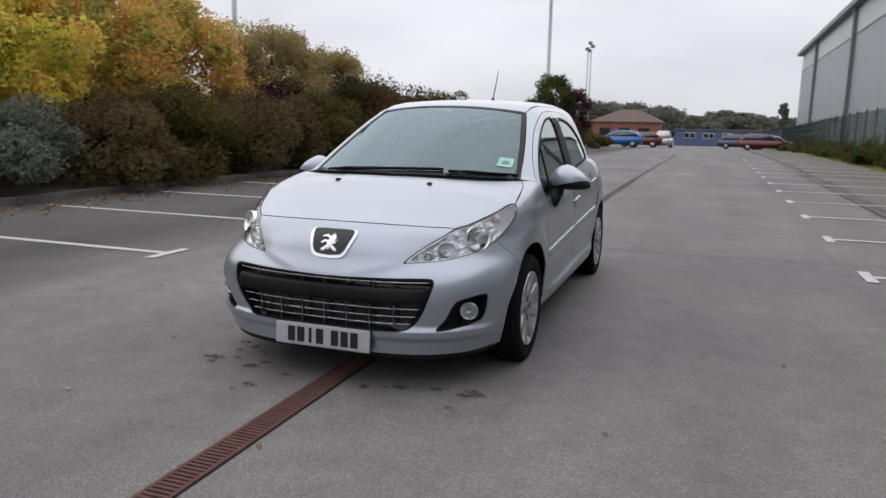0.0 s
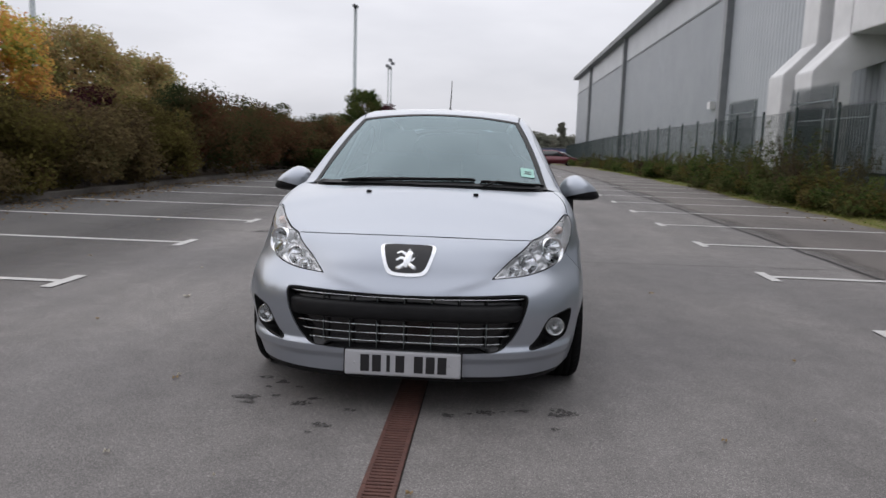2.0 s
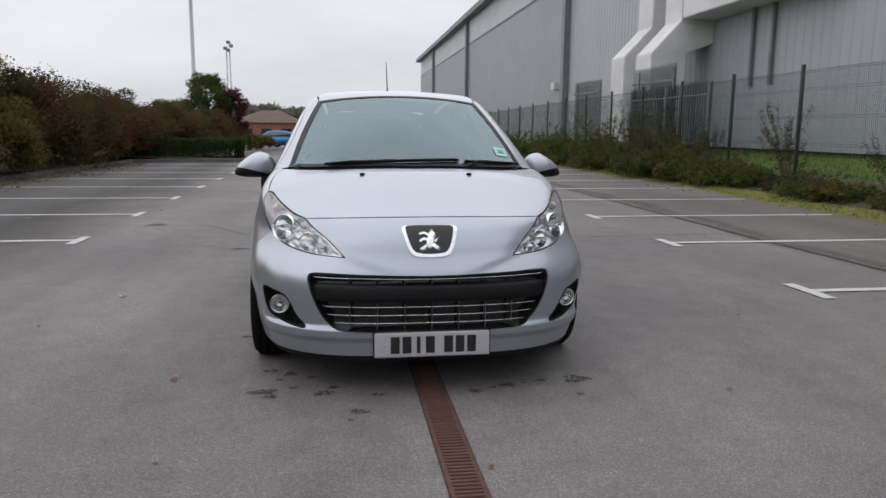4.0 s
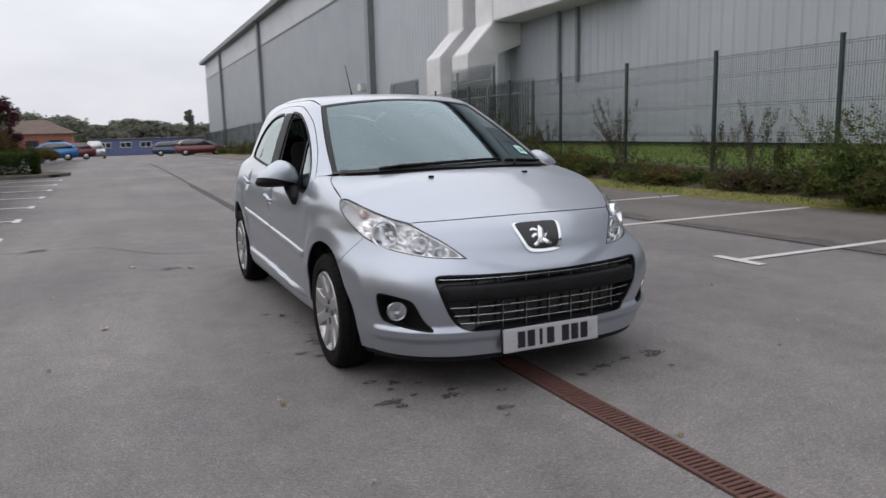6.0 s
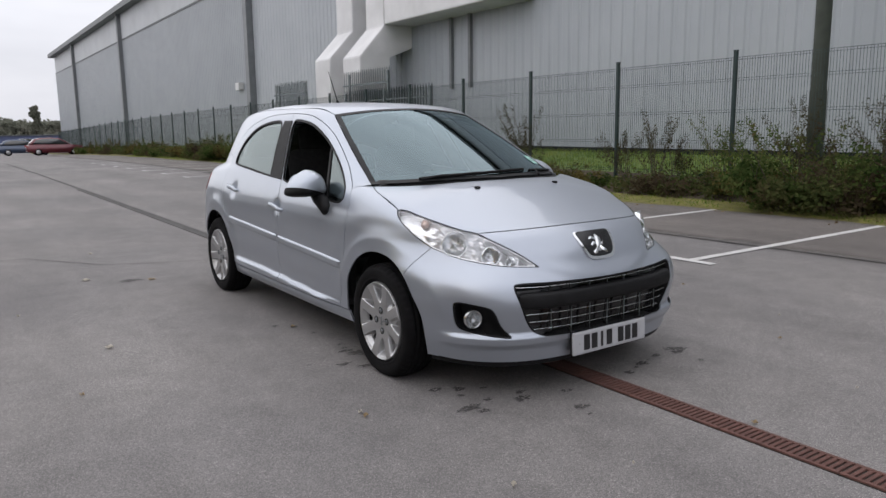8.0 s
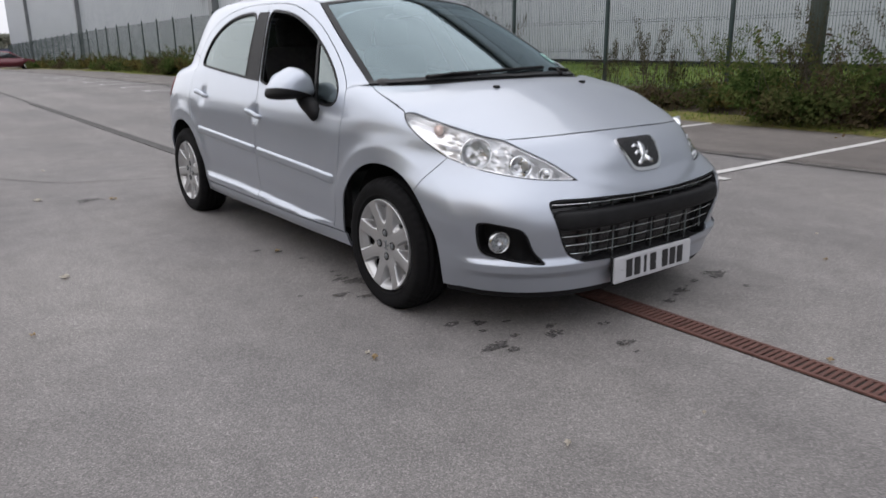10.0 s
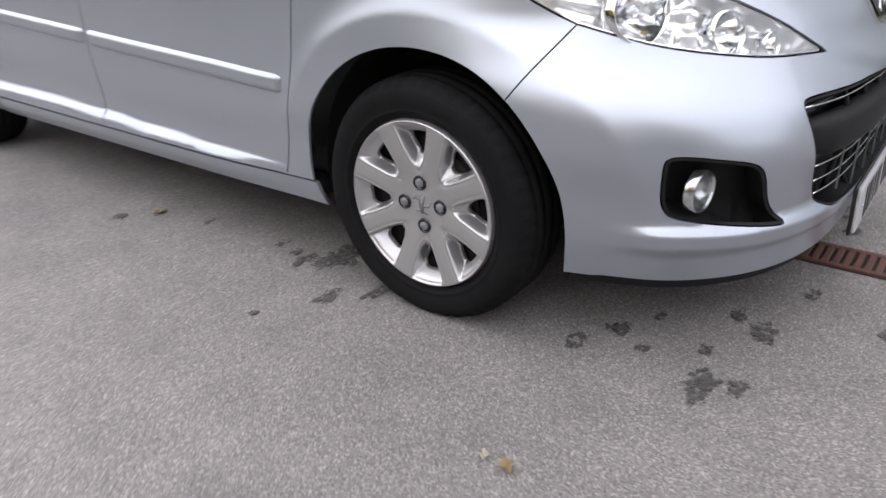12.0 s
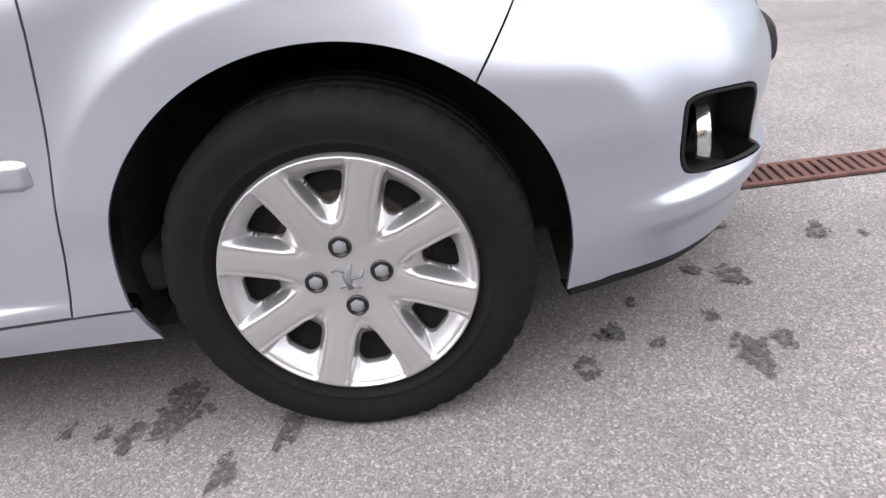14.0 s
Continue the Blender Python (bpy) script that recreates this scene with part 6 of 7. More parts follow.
# badge, number plate
shield = np.array([(0.0, 0.762), (-0.10, 0.763), (-0.123, 0.758), (-0.128, 0.745), (-0.105, 0.675), (-0.085, 0.642), (-0.055, 0.634), (0.0, 0.632)])
shield_loop = whole(on_nose(smooth_line(shield, 0.006)))
badge = sheet("badge", shield_loop, NOSE, M["chrome"], car, gap=0, lip=0.008, out=0.007, res=0.01, label="shield badge with chrome rim and black field")
field_half = np.array([(0.0, 0.761), (-0.10, 0.761), (-0.113, 0.753), (-0.092, 0.685), (-0.075, 0.657), (-0.05, 0.648), (0.0, 0.646)])
sheet("badge_field", whole(on_nose(smooth_line(field_half, 0.006))), NOSE, M["gloss_black"], badge, gap=0, lip=0.002, out=0.0095, res=0.01)
mark = bmesh.new()
for pts, r in (([(-0.012, 0.675), (0.0, 0.70), (0.012, 0.725), (0.006, 0.742)], [0.013, 0.020, 0.021, 0.012]), ([(0.0, 0.722), (-0.028, 0.735), (-0.05, 0.728)], [0.012, 0.010, 0.008]), ([(0.0, 0.706), (-0.03, 0.712), (-0.05, 0.702)], [0.011, 0.009, 0.007]),
               ([(-0.006, 0.69), (-0.034, 0.672), (-0.05, 0.668)], [0.014, 0.010, 0.008]), ([(0.0, 0.69), (0.028, 0.676), (0.042, 0.668)], [0.014, 0.010, 0.008]), ([(0.018, 0.70), (0.045, 0.72), (0.034, 0.748)], [0.007, 0.006, 0.008])):
    tube_bm([tuple(on_nose([(x, z)])[0] + np.array([0, -0.008, 0])) for x, z in pts], r, 8, mark)
for v in mark.verts:
    s = on_nose([(v.co.x, v.co.z)])[0]
    v.co.y = s[1] - 0.0105 + (v.co.y - s[1] + 0.008) * 0.25
part("badge_mark", mark, M["chrome"], badge, "plain bright relief shape")

plate_bm = box_bm(-0.2605, 0.2605, -0.006, 0.006, -0.0565, 0.0565, 0.008)
plate = part("number_plate", plate_bm, M["plate"], car, "white reflective number plate with black characters")
plate.matrix_world = pose(0, -0.822, 0.250, -2, 0, 0.3)
part("plate_frame", box_bm(-0.266, 0.266, 0.004, 0.012, -0.062, 0.062, 0.006), M["gloss_black"], plate)
for k in range(7):
    x = -0.168 + k * 0.0525 + (0.030 if k > 3 else 0.0)
    w = 0.020 if k != 2 else 0.008
    part("character_bar", box_bm(x - w, x + w, -0.0075, -0.0062, -0.038, 0.038, 0.0), M["ink"], plate)
for sx in (-1, 1):
    part("screw_cap", tube_bm([(sx * 0.215, -0.008, 0.0), (sx * 0.215, -0.004, 0)], 0.005, 10), M["plate"], plate)

# washer jets, wipers, aerial, papers on the screen
for sx in (-1, 1):
    p = on_top([(sx * 0.283, -0.112)])[0]
    part("washer_jet", box_bm(p[0] - 0.013, p[0] + 0.013, p[1] - 0.012, p[1] + 0.014, p[2] - 0.002, p[2] + 0.010, 0.004), M["trim"], car)


def base_y(x):
    return 0.032 + 0.61 * x * x


for x0, x1, up0, up1 in ((-0.46, 0.27, 0.035, 0.070), (0.30, 0.665, 0.055, 0.045)):
    pts = []
    for k in range(25):
        t = k / 24
        x = x0 + (x1 - x0) * t
        y = base_y(x) + up0 + (up1 - up0) * t
        q = on_top([(x, y)])[0]
        pts.append((q[0], q[1], q[2] + 0.012))
    wiper = part("wiper", tube_bm(pts, [0.003] + [0.006] * 23 + [0.003], 8), M["trim"], car, "black wiper resting on windscreen")
    part("blade", tube_bm([(a, b, c - 0.008) for a, b, c in pts], 0.004, 6), M["rubber"], wiper)
    arm = [pts[12], pts[4], (pts[0][0] - 0.02, pts[0][1] - 0.06, pts[0][2] - 0.008)] if x0 < 0 else [pts[14], pts[6], (x0 + 0.02, base_y(x0) - 0.02, 0.995)]
    part("arm", tube_bm([(a, b, c + 0.004) for a, b, c in arm], [0.003, 0.005, 0.008], 8), M["trim"], wiper)
aerial = part("aerial", tube_bm([(0, 2.06, 1.47), (0, 2.075, 1.50), (0, 2.08, 1.505), (0, 2.215, 1.735)], [0.016, 0.012, 0.005, 0.0025], 8), M["trim"], car, "thin black roof aerial")
disc = sheet("permit", chain(dense(on_top([(0.532, 0.352), (0.614, 0.396), (0.608, 0.492), (0.526, 0.448), (0.532, 0.352)]), 0.02)), TOP, M["paper"], car, gap=0, lip=0, out=0.0015, res=0.02, label="pale green paper permit stuck inside windscreen")
for a, b in ((0.30, 0.42), (0.52, 0.62)):
    q = [(0.532 + 0.082 * u - 0.006 * v, 0.352 + 0.044 * u + 0.096 * v) for u, v in ((0.2, a), (0.8, a), (0.8, b), (0.2, b), (0.2, a))]
    sheet("print_bar", chain(dense(on_top(q), 0.02)), TOP, M["fence"], disc, gap=0, lip=0, out=0.0025, res=0.02)


# door mirrors
def mirror(sx):
    """A door mirror: domed cap, wider at its foot, over a black shell and a stout arm."""
    m = pose(sx * -0.905, 0.745, 0.967, 0, 0, sx * 8)
    bm = bmesh.new()
    bmesh.ops.create_uvsphere(bm, u_segments=40, v_segments=28, radius=1.0)
    for v in bm.verts:
        c = v.co
        u, h = -sx * c.x, math.copysign(abs(c.z) ** (0.80 if c.z > 0 else 0.5), c.z)
        u = math.copysign(abs(u) ** 0.72, u)
        wide = 0.116 - (0.026 if u < 0 else 0.046) * h
        top = 0.085 - 0.026 * max(0.0, u + 0.1) if h > 0 else 0.072
        v.co = Vector((-sx * u * wide, c.y * (0.115 if c.y < 0 else 0.055), h * top))
    low = bm.copy()
    cut = -0.046
    for mesh, keep in ((bm, 1), (low, -1)):
        bmesh.ops.bisect_plane(mesh, geom=mesh.verts[:] + mesh.edges[:] + mesh.faces[:], plane_co=(0, 0.02, cut), plane_no=Vector((sx * 0.26, 0.12, 1)) * keep, clear_inner=True)
        for f in mesh.faces:
            f.smooth = True
    cap = part("door_mirror", bm, M["paint"], car, "silver door mirror with black lower half")
    cap.matrix_world = m
    part("mirror_shell", low, M["trim"], cap)
    gl = bmesh.new()
    ring = [gl.verts.new((0.080 * math.cos(a), 0.050, 0.062 * math.sin(a))) for a in [math.tau * k / 28 for k in range(28)]]
    gl.faces.new(ring)
    part("mirror_glass", gl, M["chrome"], cap)
    foot = tube_bm([(sx * -0.850, 0.735, 0.912), (sx * -0.838, 0.700, 0.885), (sx * -0.832, 0.640, 0.850), (sx * -0.828, 0.605, 0.822), (sx * -0.820, 0.595, 0.815)], [0.030, 0.042, 0.042, 0.040, 0.020], 14)
    ft = part("mirror_foot", foot, M["trim"], cap)
    ft.matrix_parent_inverse = m.inverted()


mirror(1)
mirror(-1)


# wheels
def lathe(bm, prof, seg, notch=None):
    rows = []
    for j in range(seg):
        a = math.tau * j / seg
        row = []
        for r, u in prof:
            rr = r - (notch(j, r, u) if notch else 0.0)
            row.append(bm.verts.new((-u, -rr * math.sin(a), rr * math.cos(a))))
        rows.append(row)
    for j in range(seg):
        p, q = rows[j], rows[(j + 1) % seg]
        for k in range(len(prof) - 1):
            f = bm.faces.new((p[k], p[k + 1], q[k + 1], q[k]))
            f.smooth = True
    return bm


tread = [(0.302, 0.0), (0.302, 0.014), (0.295, 0.015), (0.295, 0.021), (0.3018, 0.022), (0.301, 0.046), (0.294, 0.047), (0.294, 0.053), (0.3005, 0.054), (0.299, 0.066), (0.295, 0.076), (0.288, 0.0835)]
wall = [(0.280, 0.0885), (0.270, 0.0918), (0.262, 0.0930), (0.255, 0.0932), (0.248, 0.0928), (0.236, 0.0910), (0.2290, 0.0893), (0.2283, 0.0898), (0.2245, 0.0890), (0.2238, 0.0878), (0.214, 0.0835), (0.207, 0.078), (0.203, 0.070)]
wall = [(r, u + 0.005 * min(1.0, max(0.0, (r - 0.203) / 0.02))) for r, u in wall]
outer = (tread + wall)[::-1]
prof = outer + [(r, -u) for r, u in (tread + wall)[1:]]


def notches(j, r, u):
    return 0.006 if abs(u) > 0.060 and r > 0.287 and j % 4 == 0 else 0.0


tyre_bm = lathe(bmesh.new(), prof, 200, notches)
for v in tyre_bm.verts:
    floor_z = -HUB_Z + 0.0015
    if v.co.z < floor_z + 0.02:
        squash = max(0.0, floor_z + 0.012 - v.co.z)
        v.co.x += math.copysign(0.15 * squash, v.co.x)
        v.co.z = max(v.co.z, floor_z)
tyre_bm.normal_update()
tyre_me = bpy.data.meshes.new("tyre")
tyre_bm.to_mesh(tyre_me)
tyre_bm.free()
tyre_me.materials.append(M["rubber"])

TWIST = radians(-4)


def recess_half(r):
    """Half the width of a recess between two spokes."""
    wide = np.clip(r * math.pi / 8 - 0.0255 - 0.002 * sstep(0.15, 0.20, r), 0.0, None)
    return wide * np.power(np.clip((r - 0.082) / 0.030, 0.0, 1.0), 0.40)


def cover_u(r, a):
    """Height of the wheel cover at a radius and an angle from a recess: a shallow dish with sunken bays between its spokes."""
    u = np.interp(r, [0, 0.028, 0.034, 0.06, 0.10, 0.15, 0.19, 0.2005, 0.2045, 0.2085], [0.0775, 0.0775, 0.0765, 0.0775, 0.0825, 0.0885, 0.0935, 0.0945, 0.0940, 0.0800])
    half = recess_half(r)
    across = np.abs(r * a)
    m = sstep(0.0005, -0.0075, across - half) * sstep(0.079, 0.090, r) * sstep(0.2035, 0.1985, r)
    on = sstep(0.084, 0.098, r) * sstep(0.204, 0.196, r)
    ridge = np.exp(-((across - half - 0.0030) / 0.0028) ** 2) * on
    dip = 0.034 * sstep(0.088, 0.130, r) * (1 - 0.86 * sstep(0.166, 0.199, r))
    round_off = 0.0035 * np.exp(-((across - half) / 0.009) ** 2) * sstep(0.066, 0.085, r) * sstep(0.203, 0.19, r)
    return u - m * dip + 0.0022 * ridge - round_off


def in_hole(r, a):
    half = recess_half(r) - 0.0075
    rr = (r - 0.1480) / 0.0285
    return (half > 0.001) & (np.power(np.abs(rr), 4.0) + np.power(np.abs(r * a) / np.maximum(half, 1e-4), 4.0) < 1.0)


NR, NA = 110, 768
radii = np.r_[np.linspace(0.004, 0.08, 14), np.linspace(0.0815, 0.2085, NR - 14)]
aa = np.arange(NA) * math.tau / NA
local = (aa + math.pi / 8) % (math.pi / 4) - math.pi / 8
R, A = np.meshgrid(radii, local, indexing="ij")
U = cover_u(R, A)
cv = np.stack([-U, -R * np.sin(aa + TWIST), R * np.cos(aa + TWIST)], 2).reshape(-1, 3)
Rm, Am = (R[:-1] + R[1:]) / 2, (A + np.roll(A, -1, 1))[:-1] / 2
Am = np.where(np.abs(A[:-1] - np.roll(A, -1, 1)[:-1]) > 0.1, math.pi / 8, Am)
hole = in_hole(Rm, Am)
cf = [(i * NA + j, (i + 1) * NA + j, (i + 1) * NA + (j + 1) % NA, i * NA + (j + 1) % NA) for i in range(len(radii) - 1) for j in range(NA) if not hole[i, j]]
cf.append(tuple(range(NA - 1, -1, -1)))
hole_rim = []
edge_of = {}
for f in cf[:-1]:
    for a, b in zip(f, f[1:] + f[:1]):
        edge_of[(a, b)] = True
extra = {}
cv = [tuple(v) for v in cv]
for a, b in list(edge_of):
    if (b, a) not in edge_of and NA <= a < (len(radii) - 1) * NA:
        for v in (a, b):
            if v not in extra:
                extra[v] = len(cv)
                cv.append((cv[v][0] + 0.012, cv[v][1], cv[v][2]))
        hole_rim.append((b, a, extra[a], extra[b]))
cover_me = bpy.data.meshes.new("wheel_cover")
cover_me.from_pydata(cv, [], cf + hole_rim)
cover_me.polygons.foreach_set("use_smooth", [True] * len(cover_me.polygons))
cover_me.materials.append(M["cover"])
cover_me.update()

nut_bm = bmesh.new()
lathe(nut_bm, [(0.0005, 0.0838), (0.0095, 0.0838), (0.0120, 0.0815), (0.0124, 0.072)], 6)
nut_me = bpy.data.meshes.new("wheel_nut")
nut_bm.to_mesh(nut_me)
nut_bm.free()
nut_me.materials.append(M["clad_mid"])
well_bm = lathe(bmesh.new(), [(0.0060, 0.0792), (0.0152, 0.0792), (0.0164, 0.0812), (0.0180, 0.0808), (0.0192, 0.0760)], 24)
well_me = bpy.data.meshes.new("nut_well")
well_bm.to_mesh(well_me)
well_bm.free()
well_me.materials.append(M["gloss_black"])
disc_bm = lathe(bmesh.new(), [(0.01, 0.034), (0.13, 0.034), (0.133, 0.03), (0.133, 0.02)], 48)
disc_me = bpy.data.meshes.new("brake_disc")
disc_bm.to_mesh(disc_me)
disc_bm.free()
disc_me.materials.append(M["iron"])
rim_bm = lathe(bmesh.new(), [(0.02, 0.030), (0.12, 0.030), (0.165, 0.030), (0.188, 0.036), (0.192, 0.07), (0.206, 0.0775), (0.2085, 0.074), (0.196, 0.03), (0.19, -0.07), (0.206, -0.08)], 72)
rim_me = bpy.data.meshes.new("wheel")
rim_bm.to_mesh(rim_me)
rim_bm.free()
# rim blacked out: painted shade seen through the cover's holes
rim_me.materials.append(M["deep_shade"])
em_bm = bmesh.new()
for pts, r in (([(0.0, -0.018), (0.003, 0.0), (-0.004, 0.018)], [0.004, 0.006, 0.004]), ([(0.0, 0.004), (0.014, 0.012), (0.02, 0.008)], [0.003, 0.003, 0.002]), ([(0.002, -0.004), (-0.014, -0.002), (-0.02, 0.008)], [0.003, 0.003, 0.002]), ([(0.002, -0.012), (0.014, -0.014)], [0.003, 0.002]), ([(0.0, -0.012), (-0.012, -0.018)], [0.003, 0.002])):
    tube_bm([(-0.0782, y * 1.3, z * 1.3) for y, z in pts], [q * 1.2 for q in r], 6, em_bm)
for v in em_bm.verts:
    v.co.x = -0.0782 + (v.co.x + 0.0782) * 0.25
em_me = bpy.data.meshes.new("centre_mark")
em_bm.to_mesh(em_me)
em_bm.free()
em_me.materials.append(M["clad_mid"])

for sx in (-1, 1):
    for cy, spin in ((0.0, 0), (BASE, 17)):
        m = pose(sx * 0.758, cy, HUB_Z, 0, 0, 0 if sx < 0 else 180)
        mc = m @ pose(0, 0, 0, spin, 0, 0)
        wheel = new("wheel", rim_me)
        wheel.parent = car
        wheel.matrix_world = m
        wheel["label"] = "wheel with silver cover and black tyre"
        for nm, me, mm in (("tyre", tyre_me, m), ("wheel_cover", cover_me, mc), ("brake_disc", disc_me, m), ("centre_mark", em_me, mc)):
            ob = new(nm, me)
            ob.parent = wheel
            ob.matrix_parent_inverse = m.inverted()
            ob.matrix_world = mm
        for k in range(4):
            a = TWIST + k * math.pi / 2
            for nm, me in (("wheel_nut", nut_me), ("nut_well", well_me)):
                ob = new(nm, me)
                ob.parent = wheel
                ob.matrix_parent_inverse = m.inverted()
                ob.matrix_world = mc @ Matrix.Translation((0, -0.054 * math.sin(a), 0.054 * math.cos(a)))


# inside the car
def rounded(name, x0, x1, y0, y1, z0, z1, mat, m=None, r=0.04, label=""):
    ob = part(name, box_bm(x0, x1, y0, y1, z0, z1, r, None, 4), mat, car, label)
    for p in ob.data.polygons:
        p.use_smooth = True
    if m is not None:
        ob.matrix_world = m
    return ob


rounded("dashboard", -0.70, 0.70, 0.36, 0.80, 0.62, 0.93, M["dash"], r=0.08)
rounded("dash_top", -0.66, 0.66, 0.28, 0.72, 0.86, 1.0, M["dash"], r=0.035)
rounded("cabin_floor", -0.72, 0.72, 0.35, 2.9, 0.24, 0.32, M["dash"], r=0.02)
for sx in (-1, 1):
    rounded("door_card", sx * 0.755 - 0.02, sx * 0.755 + 0.02, 0.45, 1.36, 0.30, 0.86, M["dash"], r=0.015)
    rounded("door_card", sx * 0.755 - 0.02, sx * 0.755 + 0.02, 1.38, 2.30, 0.30, 0.92, M["dash"], r=0.015)
    rounded("seat_cushion", sx * 0.36 - 0.25, sx * 0.36 + 0.25, 1.02, 1.52, 0.42, 0.60, M["cloth"], r=0.07)
    rounded("seat_back", -0.24, 0.24, -0.07, 0.07, 0.0, 0.60, M["cloth"], pose(sx * 0.36, 1.56, 0.56, -14), r=0.065, label="dark cloth front seat back")
    rounded("headrest", -0.13, 0.13, -0.045, 0.045, 0.0, 0.19, M["cloth"], pose(sx * 0.36, 1.72, 1.13, -8), r=0.042)
rounded("rear_bench", -0.62, 0.62, 2.05, 2.5, 0.42, 0.60, M["cloth"], r=0.07)
rounded("rear_seat_back", -0.62, 0.62, -0.06, 0.06, 0.0, 0.52, M["cloth"], pose(0, 2.52, 0.56, -16), r=0.055)
for x in (-0.38, 0.38):
    rounded("headrest", -0.12, 0.12, -0.04, 0.04, 0.0, 0.13, M["cloth"], pose(x, 2.67, 1.06, -8), r=0.038)
wheel_ring = [(0.185 * math.cos(a), 0.0, 0.185 * math.sin(a)) for a in [math.tau * k / 40 for k in range(41)]]
sw = part("steering_wheel", tube_bm(wheel_ring, 0.015, 10, cap=False), M["gloss_black"], car)
sw.matrix_world = pose(-0.36, 0.90, 0.86, 0, 0, 0) @ pose(0, 0, 0, 24)
part("wheel_boss", box_bm(-0.09, 0.09, -0.03, 0.03, -0.06, 0.06, 0.025, None, 3), M["gloss_black"], sw)
part("inner_mirror", box_bm(-0.12, 0.12, 0.955, 0.985, 1.315, 1.375, 0.018), M["gloss_black"], car)
tagged(part("paper", box_bm(-0.106, 0.117, 0.46, 0.68, 1.0, 1.006, 0.001), M["white_paper"]), "white sheet of paper lying on car dashboard", "paper")


# ---- things at the far end of the car park ----
M["blue_paint"] = material("bright_blue_car_paint", (0.02, 0.16, 0.42), (0.03, 0.19, 0.48), 3, 0.3, 0.2, coat=0.8)
M["red_paint"] = material("dark_red_car_paint", (0.10, 0.010, 0.018), (0.13, 0.014, 0.024), 3, 0.3, 0.2, coat=0.8)
M["dark_paint"] = material("dark_blue_car_paint", (0.03, 0.05, 0.09), (0.04, 0.06, 0.11), 3, 0.3, 0.2, coat=0.8)
M["shed"] = material("blue_cabin_sheet", (0.10, 0.13, 0.25), (0.14, 0.17, 0.30), 0.8, 0.6)
M["brick"] = material("red_brick_far", (0.24, 0.10, 0.07), (0.34, 0.16, 0.11), 1.5, 0.9)
M["tile"] = material("brown_roof_tiles", (0.10, 0.075, 0.062), (0.16, 0.115, 0.095), 1.2, 0.9)
M["dark_glass"] = material("dark_car_glass", (0.012, 0.014, 0.016), (0.02, 0.022, 0.025), 5, 0.08, coat=0.5)


def parked_car(x, y, yaw, mat, label, length=4.1, h=1.45, estate=False):
    """A parked car: shaped body, darker glasshouse, lamps and four wheels."""
    th = tagged(empty("car", pose(x, y, fall(y), 0, 0, yaw)), label, "car", "cars parked at the far end")
    s = length / 4.1
    low = [(-2.05, 0.35), (-2.05, 0.62), (-1.95, 0.78), (-1.0, 0.92), (0.4, 0.95), (1.75, 0.93 if not estate else 0.98), (2.02, 0.85), (2.05, 0.4), (1.8, 0.22), (-1.85, 0.22)]
    top = [(-1.15, 0.90), (-0.35, h - 0.06), (0.2, h), (1.0, h - 0.02), (1.45 if not estate else 1.85, h - 0.12), (1.85 if not estate else 1.98, 0.93)]

    def slab(name, prof, half, inner, m, b):
        bm = bmesh.new()
        rows = [[bm.verts.new((px * s, sy * (half if pz < 0.96 else half - inner * (pz - 0.9) / 0.5), pz)) for px, pz in prof] for sy in (-1, 1)]
        n = len(prof)
        for k in range(n):
            bm.faces.new((rows[0][k], rows[0][(k + 1) % n], rows[1][(k + 1) % n], rows[1][k]))
        bm.faces.new(rows[0][::-1])
        bm.faces.new(rows[1])
        bmesh.ops.recalc_face_normals(bm, faces=bm.faces)
        bmesh.ops.bevel(bm, geom=bm.edges[:], offset=b, segments=3, affect="EDGES")
        for f in bm.faces:
            f.smooth = True
        return part(name, bm, m, th)

    slab("body", low, 0.85, 0.0, mat, 0.06)
    slab("cabin", top, 0.80, 0.22, mat, 0.05)
    shift = [(px * 0.90 + 0.04, pz * 0.90 + 0.085) for px, pz in top]
    slab("window", shift, 0.812, 0.22, M["dark_glass"], 0.03)
    for wx in (-1.3, 1.25):
        for sy in (-1, 1):
            tyre = part("wheel", lathe_y(wx * s, sy * 0.76, 0.30, 0.19), M["rubber"], th)
            part("rim", lathe_y(wx * s, sy * 0.80, 0.19, 0.13), M["cover"], tyre)
    for sy in (-1, 1):
        part("headlamp", box_bm(-2.06 * s, -1.9 * s, sy * 0.62 - 0.16, sy * 0.62 + 0.16, 0.62, 0.76, 0.03), M["chrome"], th)
        part("tail_lamp", box_bm(1.95 * s, 2.06 * s, sy * 0.70 - 0.1, sy * 0.70 + 0.1, 0.68, 0.88, 0.03), M["tail"], th)


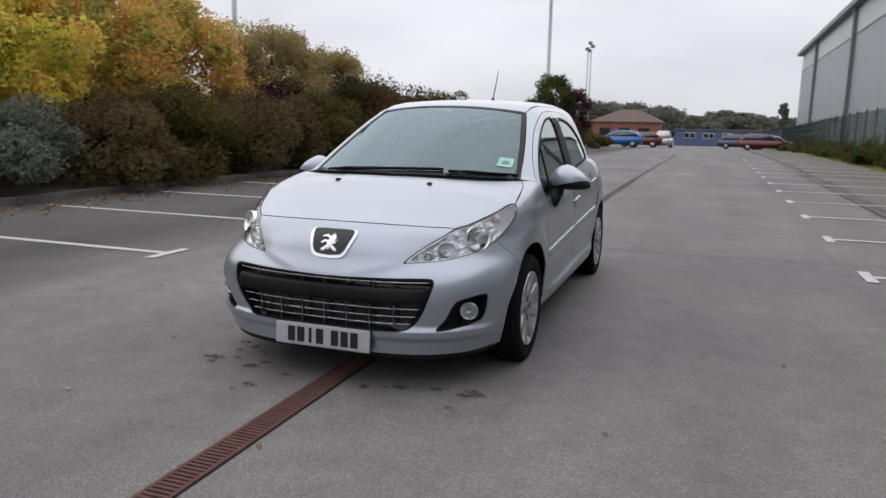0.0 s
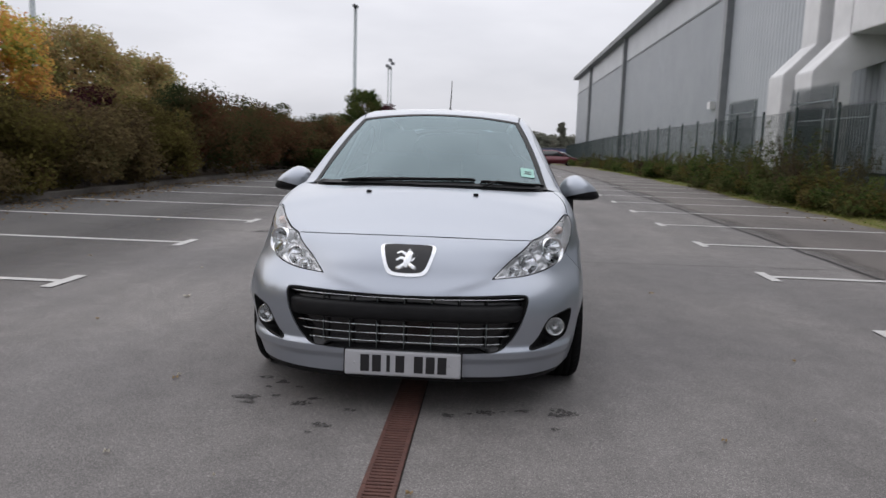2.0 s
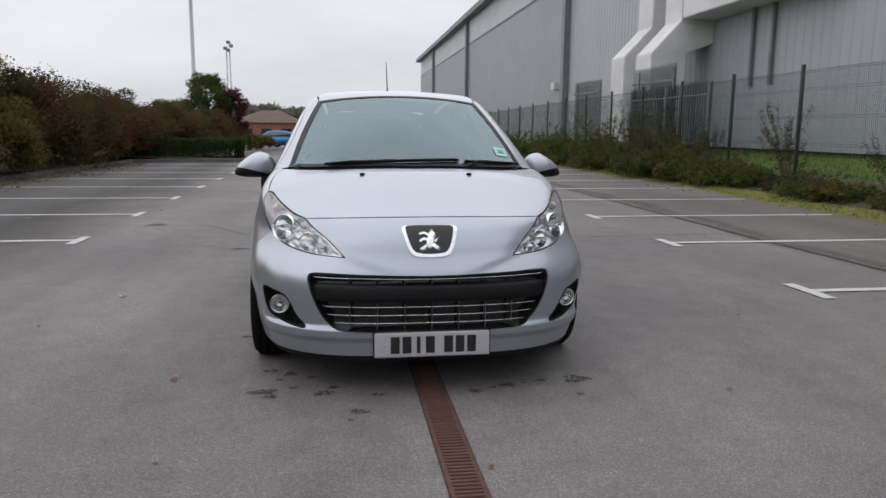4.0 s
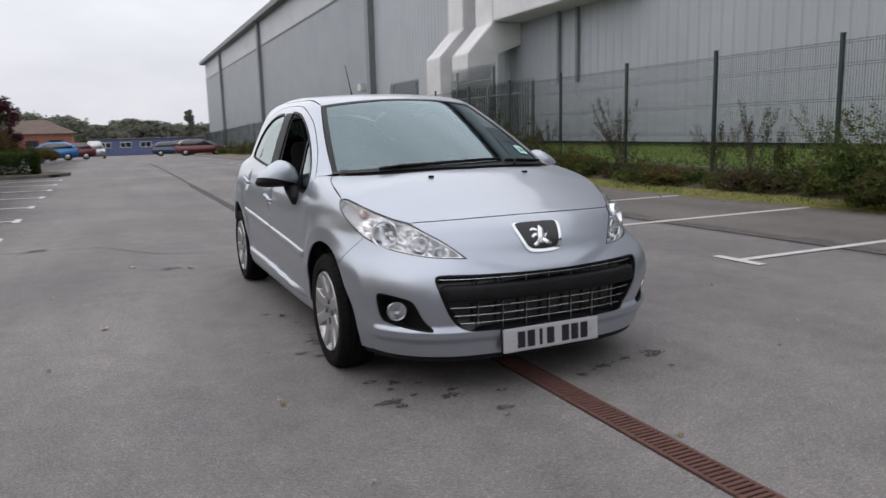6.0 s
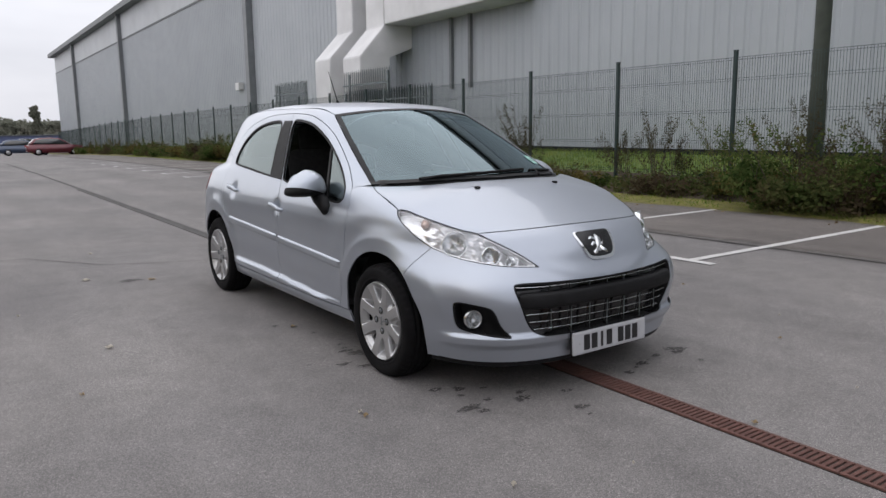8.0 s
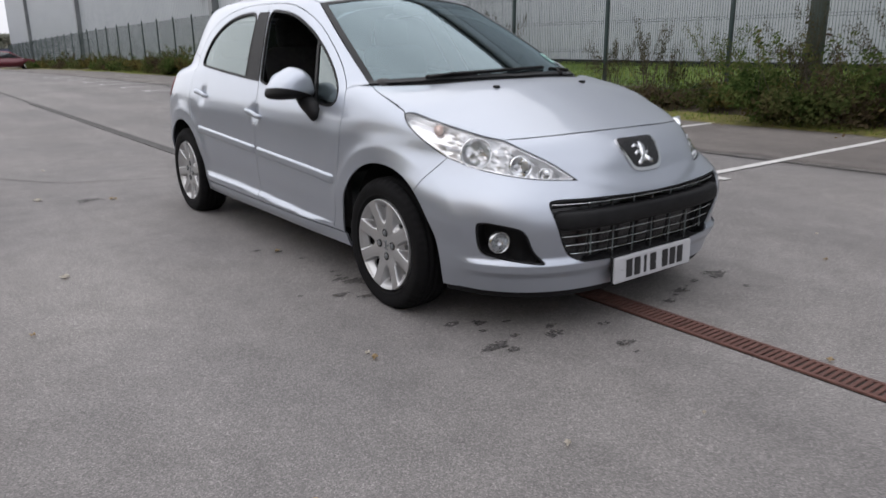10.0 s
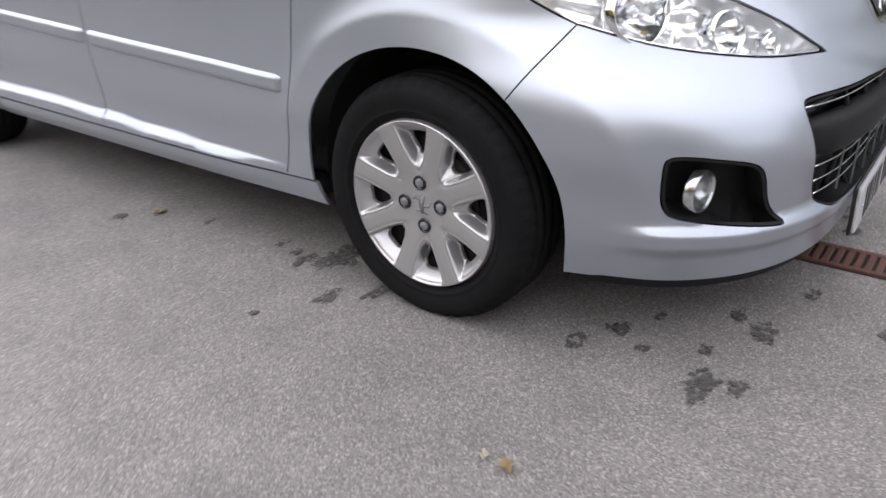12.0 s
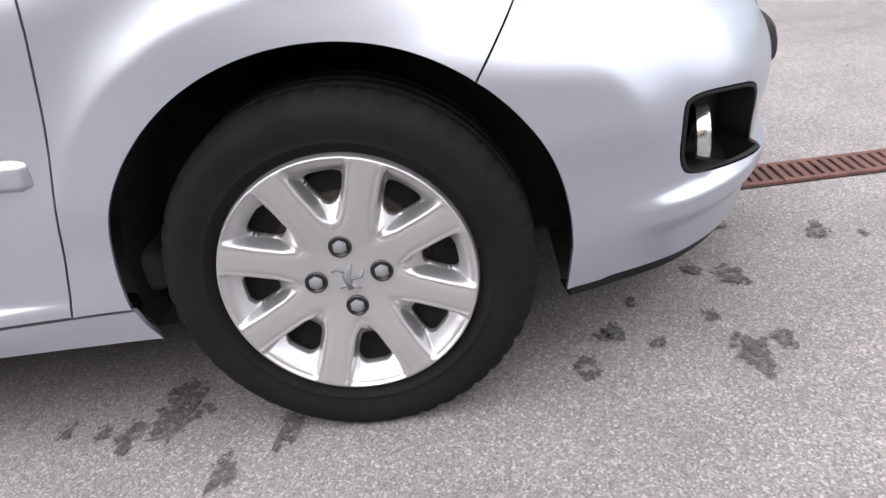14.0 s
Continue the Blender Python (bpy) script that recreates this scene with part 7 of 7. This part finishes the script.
def lathe_y(x, y, r, w):
    return tube_bm([(x, y - w / 2, 0.30), (x, y - w / 2 + 0.03, 0.30), (x, y + w / 2 - 0.03, 0.30), (x, y + w / 2, 0.30)], [r * 0.88, r, r, r * 0.88], 24)


parked_car(-5.75, 61, 0, M["blue_paint"], "bright blue hatchback parked at car park end")
parked_car(-4.6, 67.5, 0, M["red_paint"], "dark red car parked behind blue hatchback")
parked_car(-2.7, 71, 90, M["cover"], "silver estate car parked nose-on at car park end", 4.3, 1.6, True)
parked_car(6.15, 68, 180, M["red_paint"], "dark red saloon car parked at car park end", 4.4, 1.5)
parked_car(4.4, 75, 180, M["dark_paint"], "dark blue car parked behind red saloon", 4.2)
parked_car(7.5, 76, 180, M["cover"], "silver car parked behind red saloon", 4.2)

cabin = tagged(empty("site_cabin", pose(0, 126, fall(126))), "long blue single-storey site cabin with white windows", "cabin")
part("wall", box_bm(-4.2, 15, 0, 4, 0, 2.55, 0.03), M["shed"], cabin)
part("roof", box_bm(-4.4, 15.2, -0.2, 4.2, 2.55, 2.72, 0.03), M["clad_dark"], cabin)
for x in (-2.6, 0.4, 3.4, 8.6):
    w = part("window", box_bm(x, x + 1.7, -0.05, 0.05, 1.25, 2.15, 0.02), M["white_paper"], cabin)
    for k in (0, 1):
        part("pane", box_bm(x + 0.08 + 0.82 * k, x + 0.80 + 0.82 * k, -0.065, -0.052, 1.33, 2.07, 0.01), M["dark_glass"], w)
block = tagged(empty("brick_building", pose(0, 111, fall(111))), "low red brick building with brown hipped roof", "building")
part("wall", box_bm(-15.5, -5.8, 0, 8, 0, 3.4, 0.03), M["brick"], block)
mesh_part("roof", [(-16, -0.5, 3.4), (-5.3, -0.5, 3.4), (-5.3, 8.5, 3.4), (-16, 8.5, 3.4), (-12.0, 4, 5.3), (-9.0, 4, 5.3)], [(0, 1, 5, 4), (1, 2, 5), (2, 3, 4, 5), (3, 0, 4), (3, 2, 1, 0)], M["tile"], block)
for x in (-14.5, -11.6, -8.7):
    part("window", box_bm(x, x + 1.6, -0.05, 0.05, 1.3, 2.5, 0.02), M["dark_glass"], block)
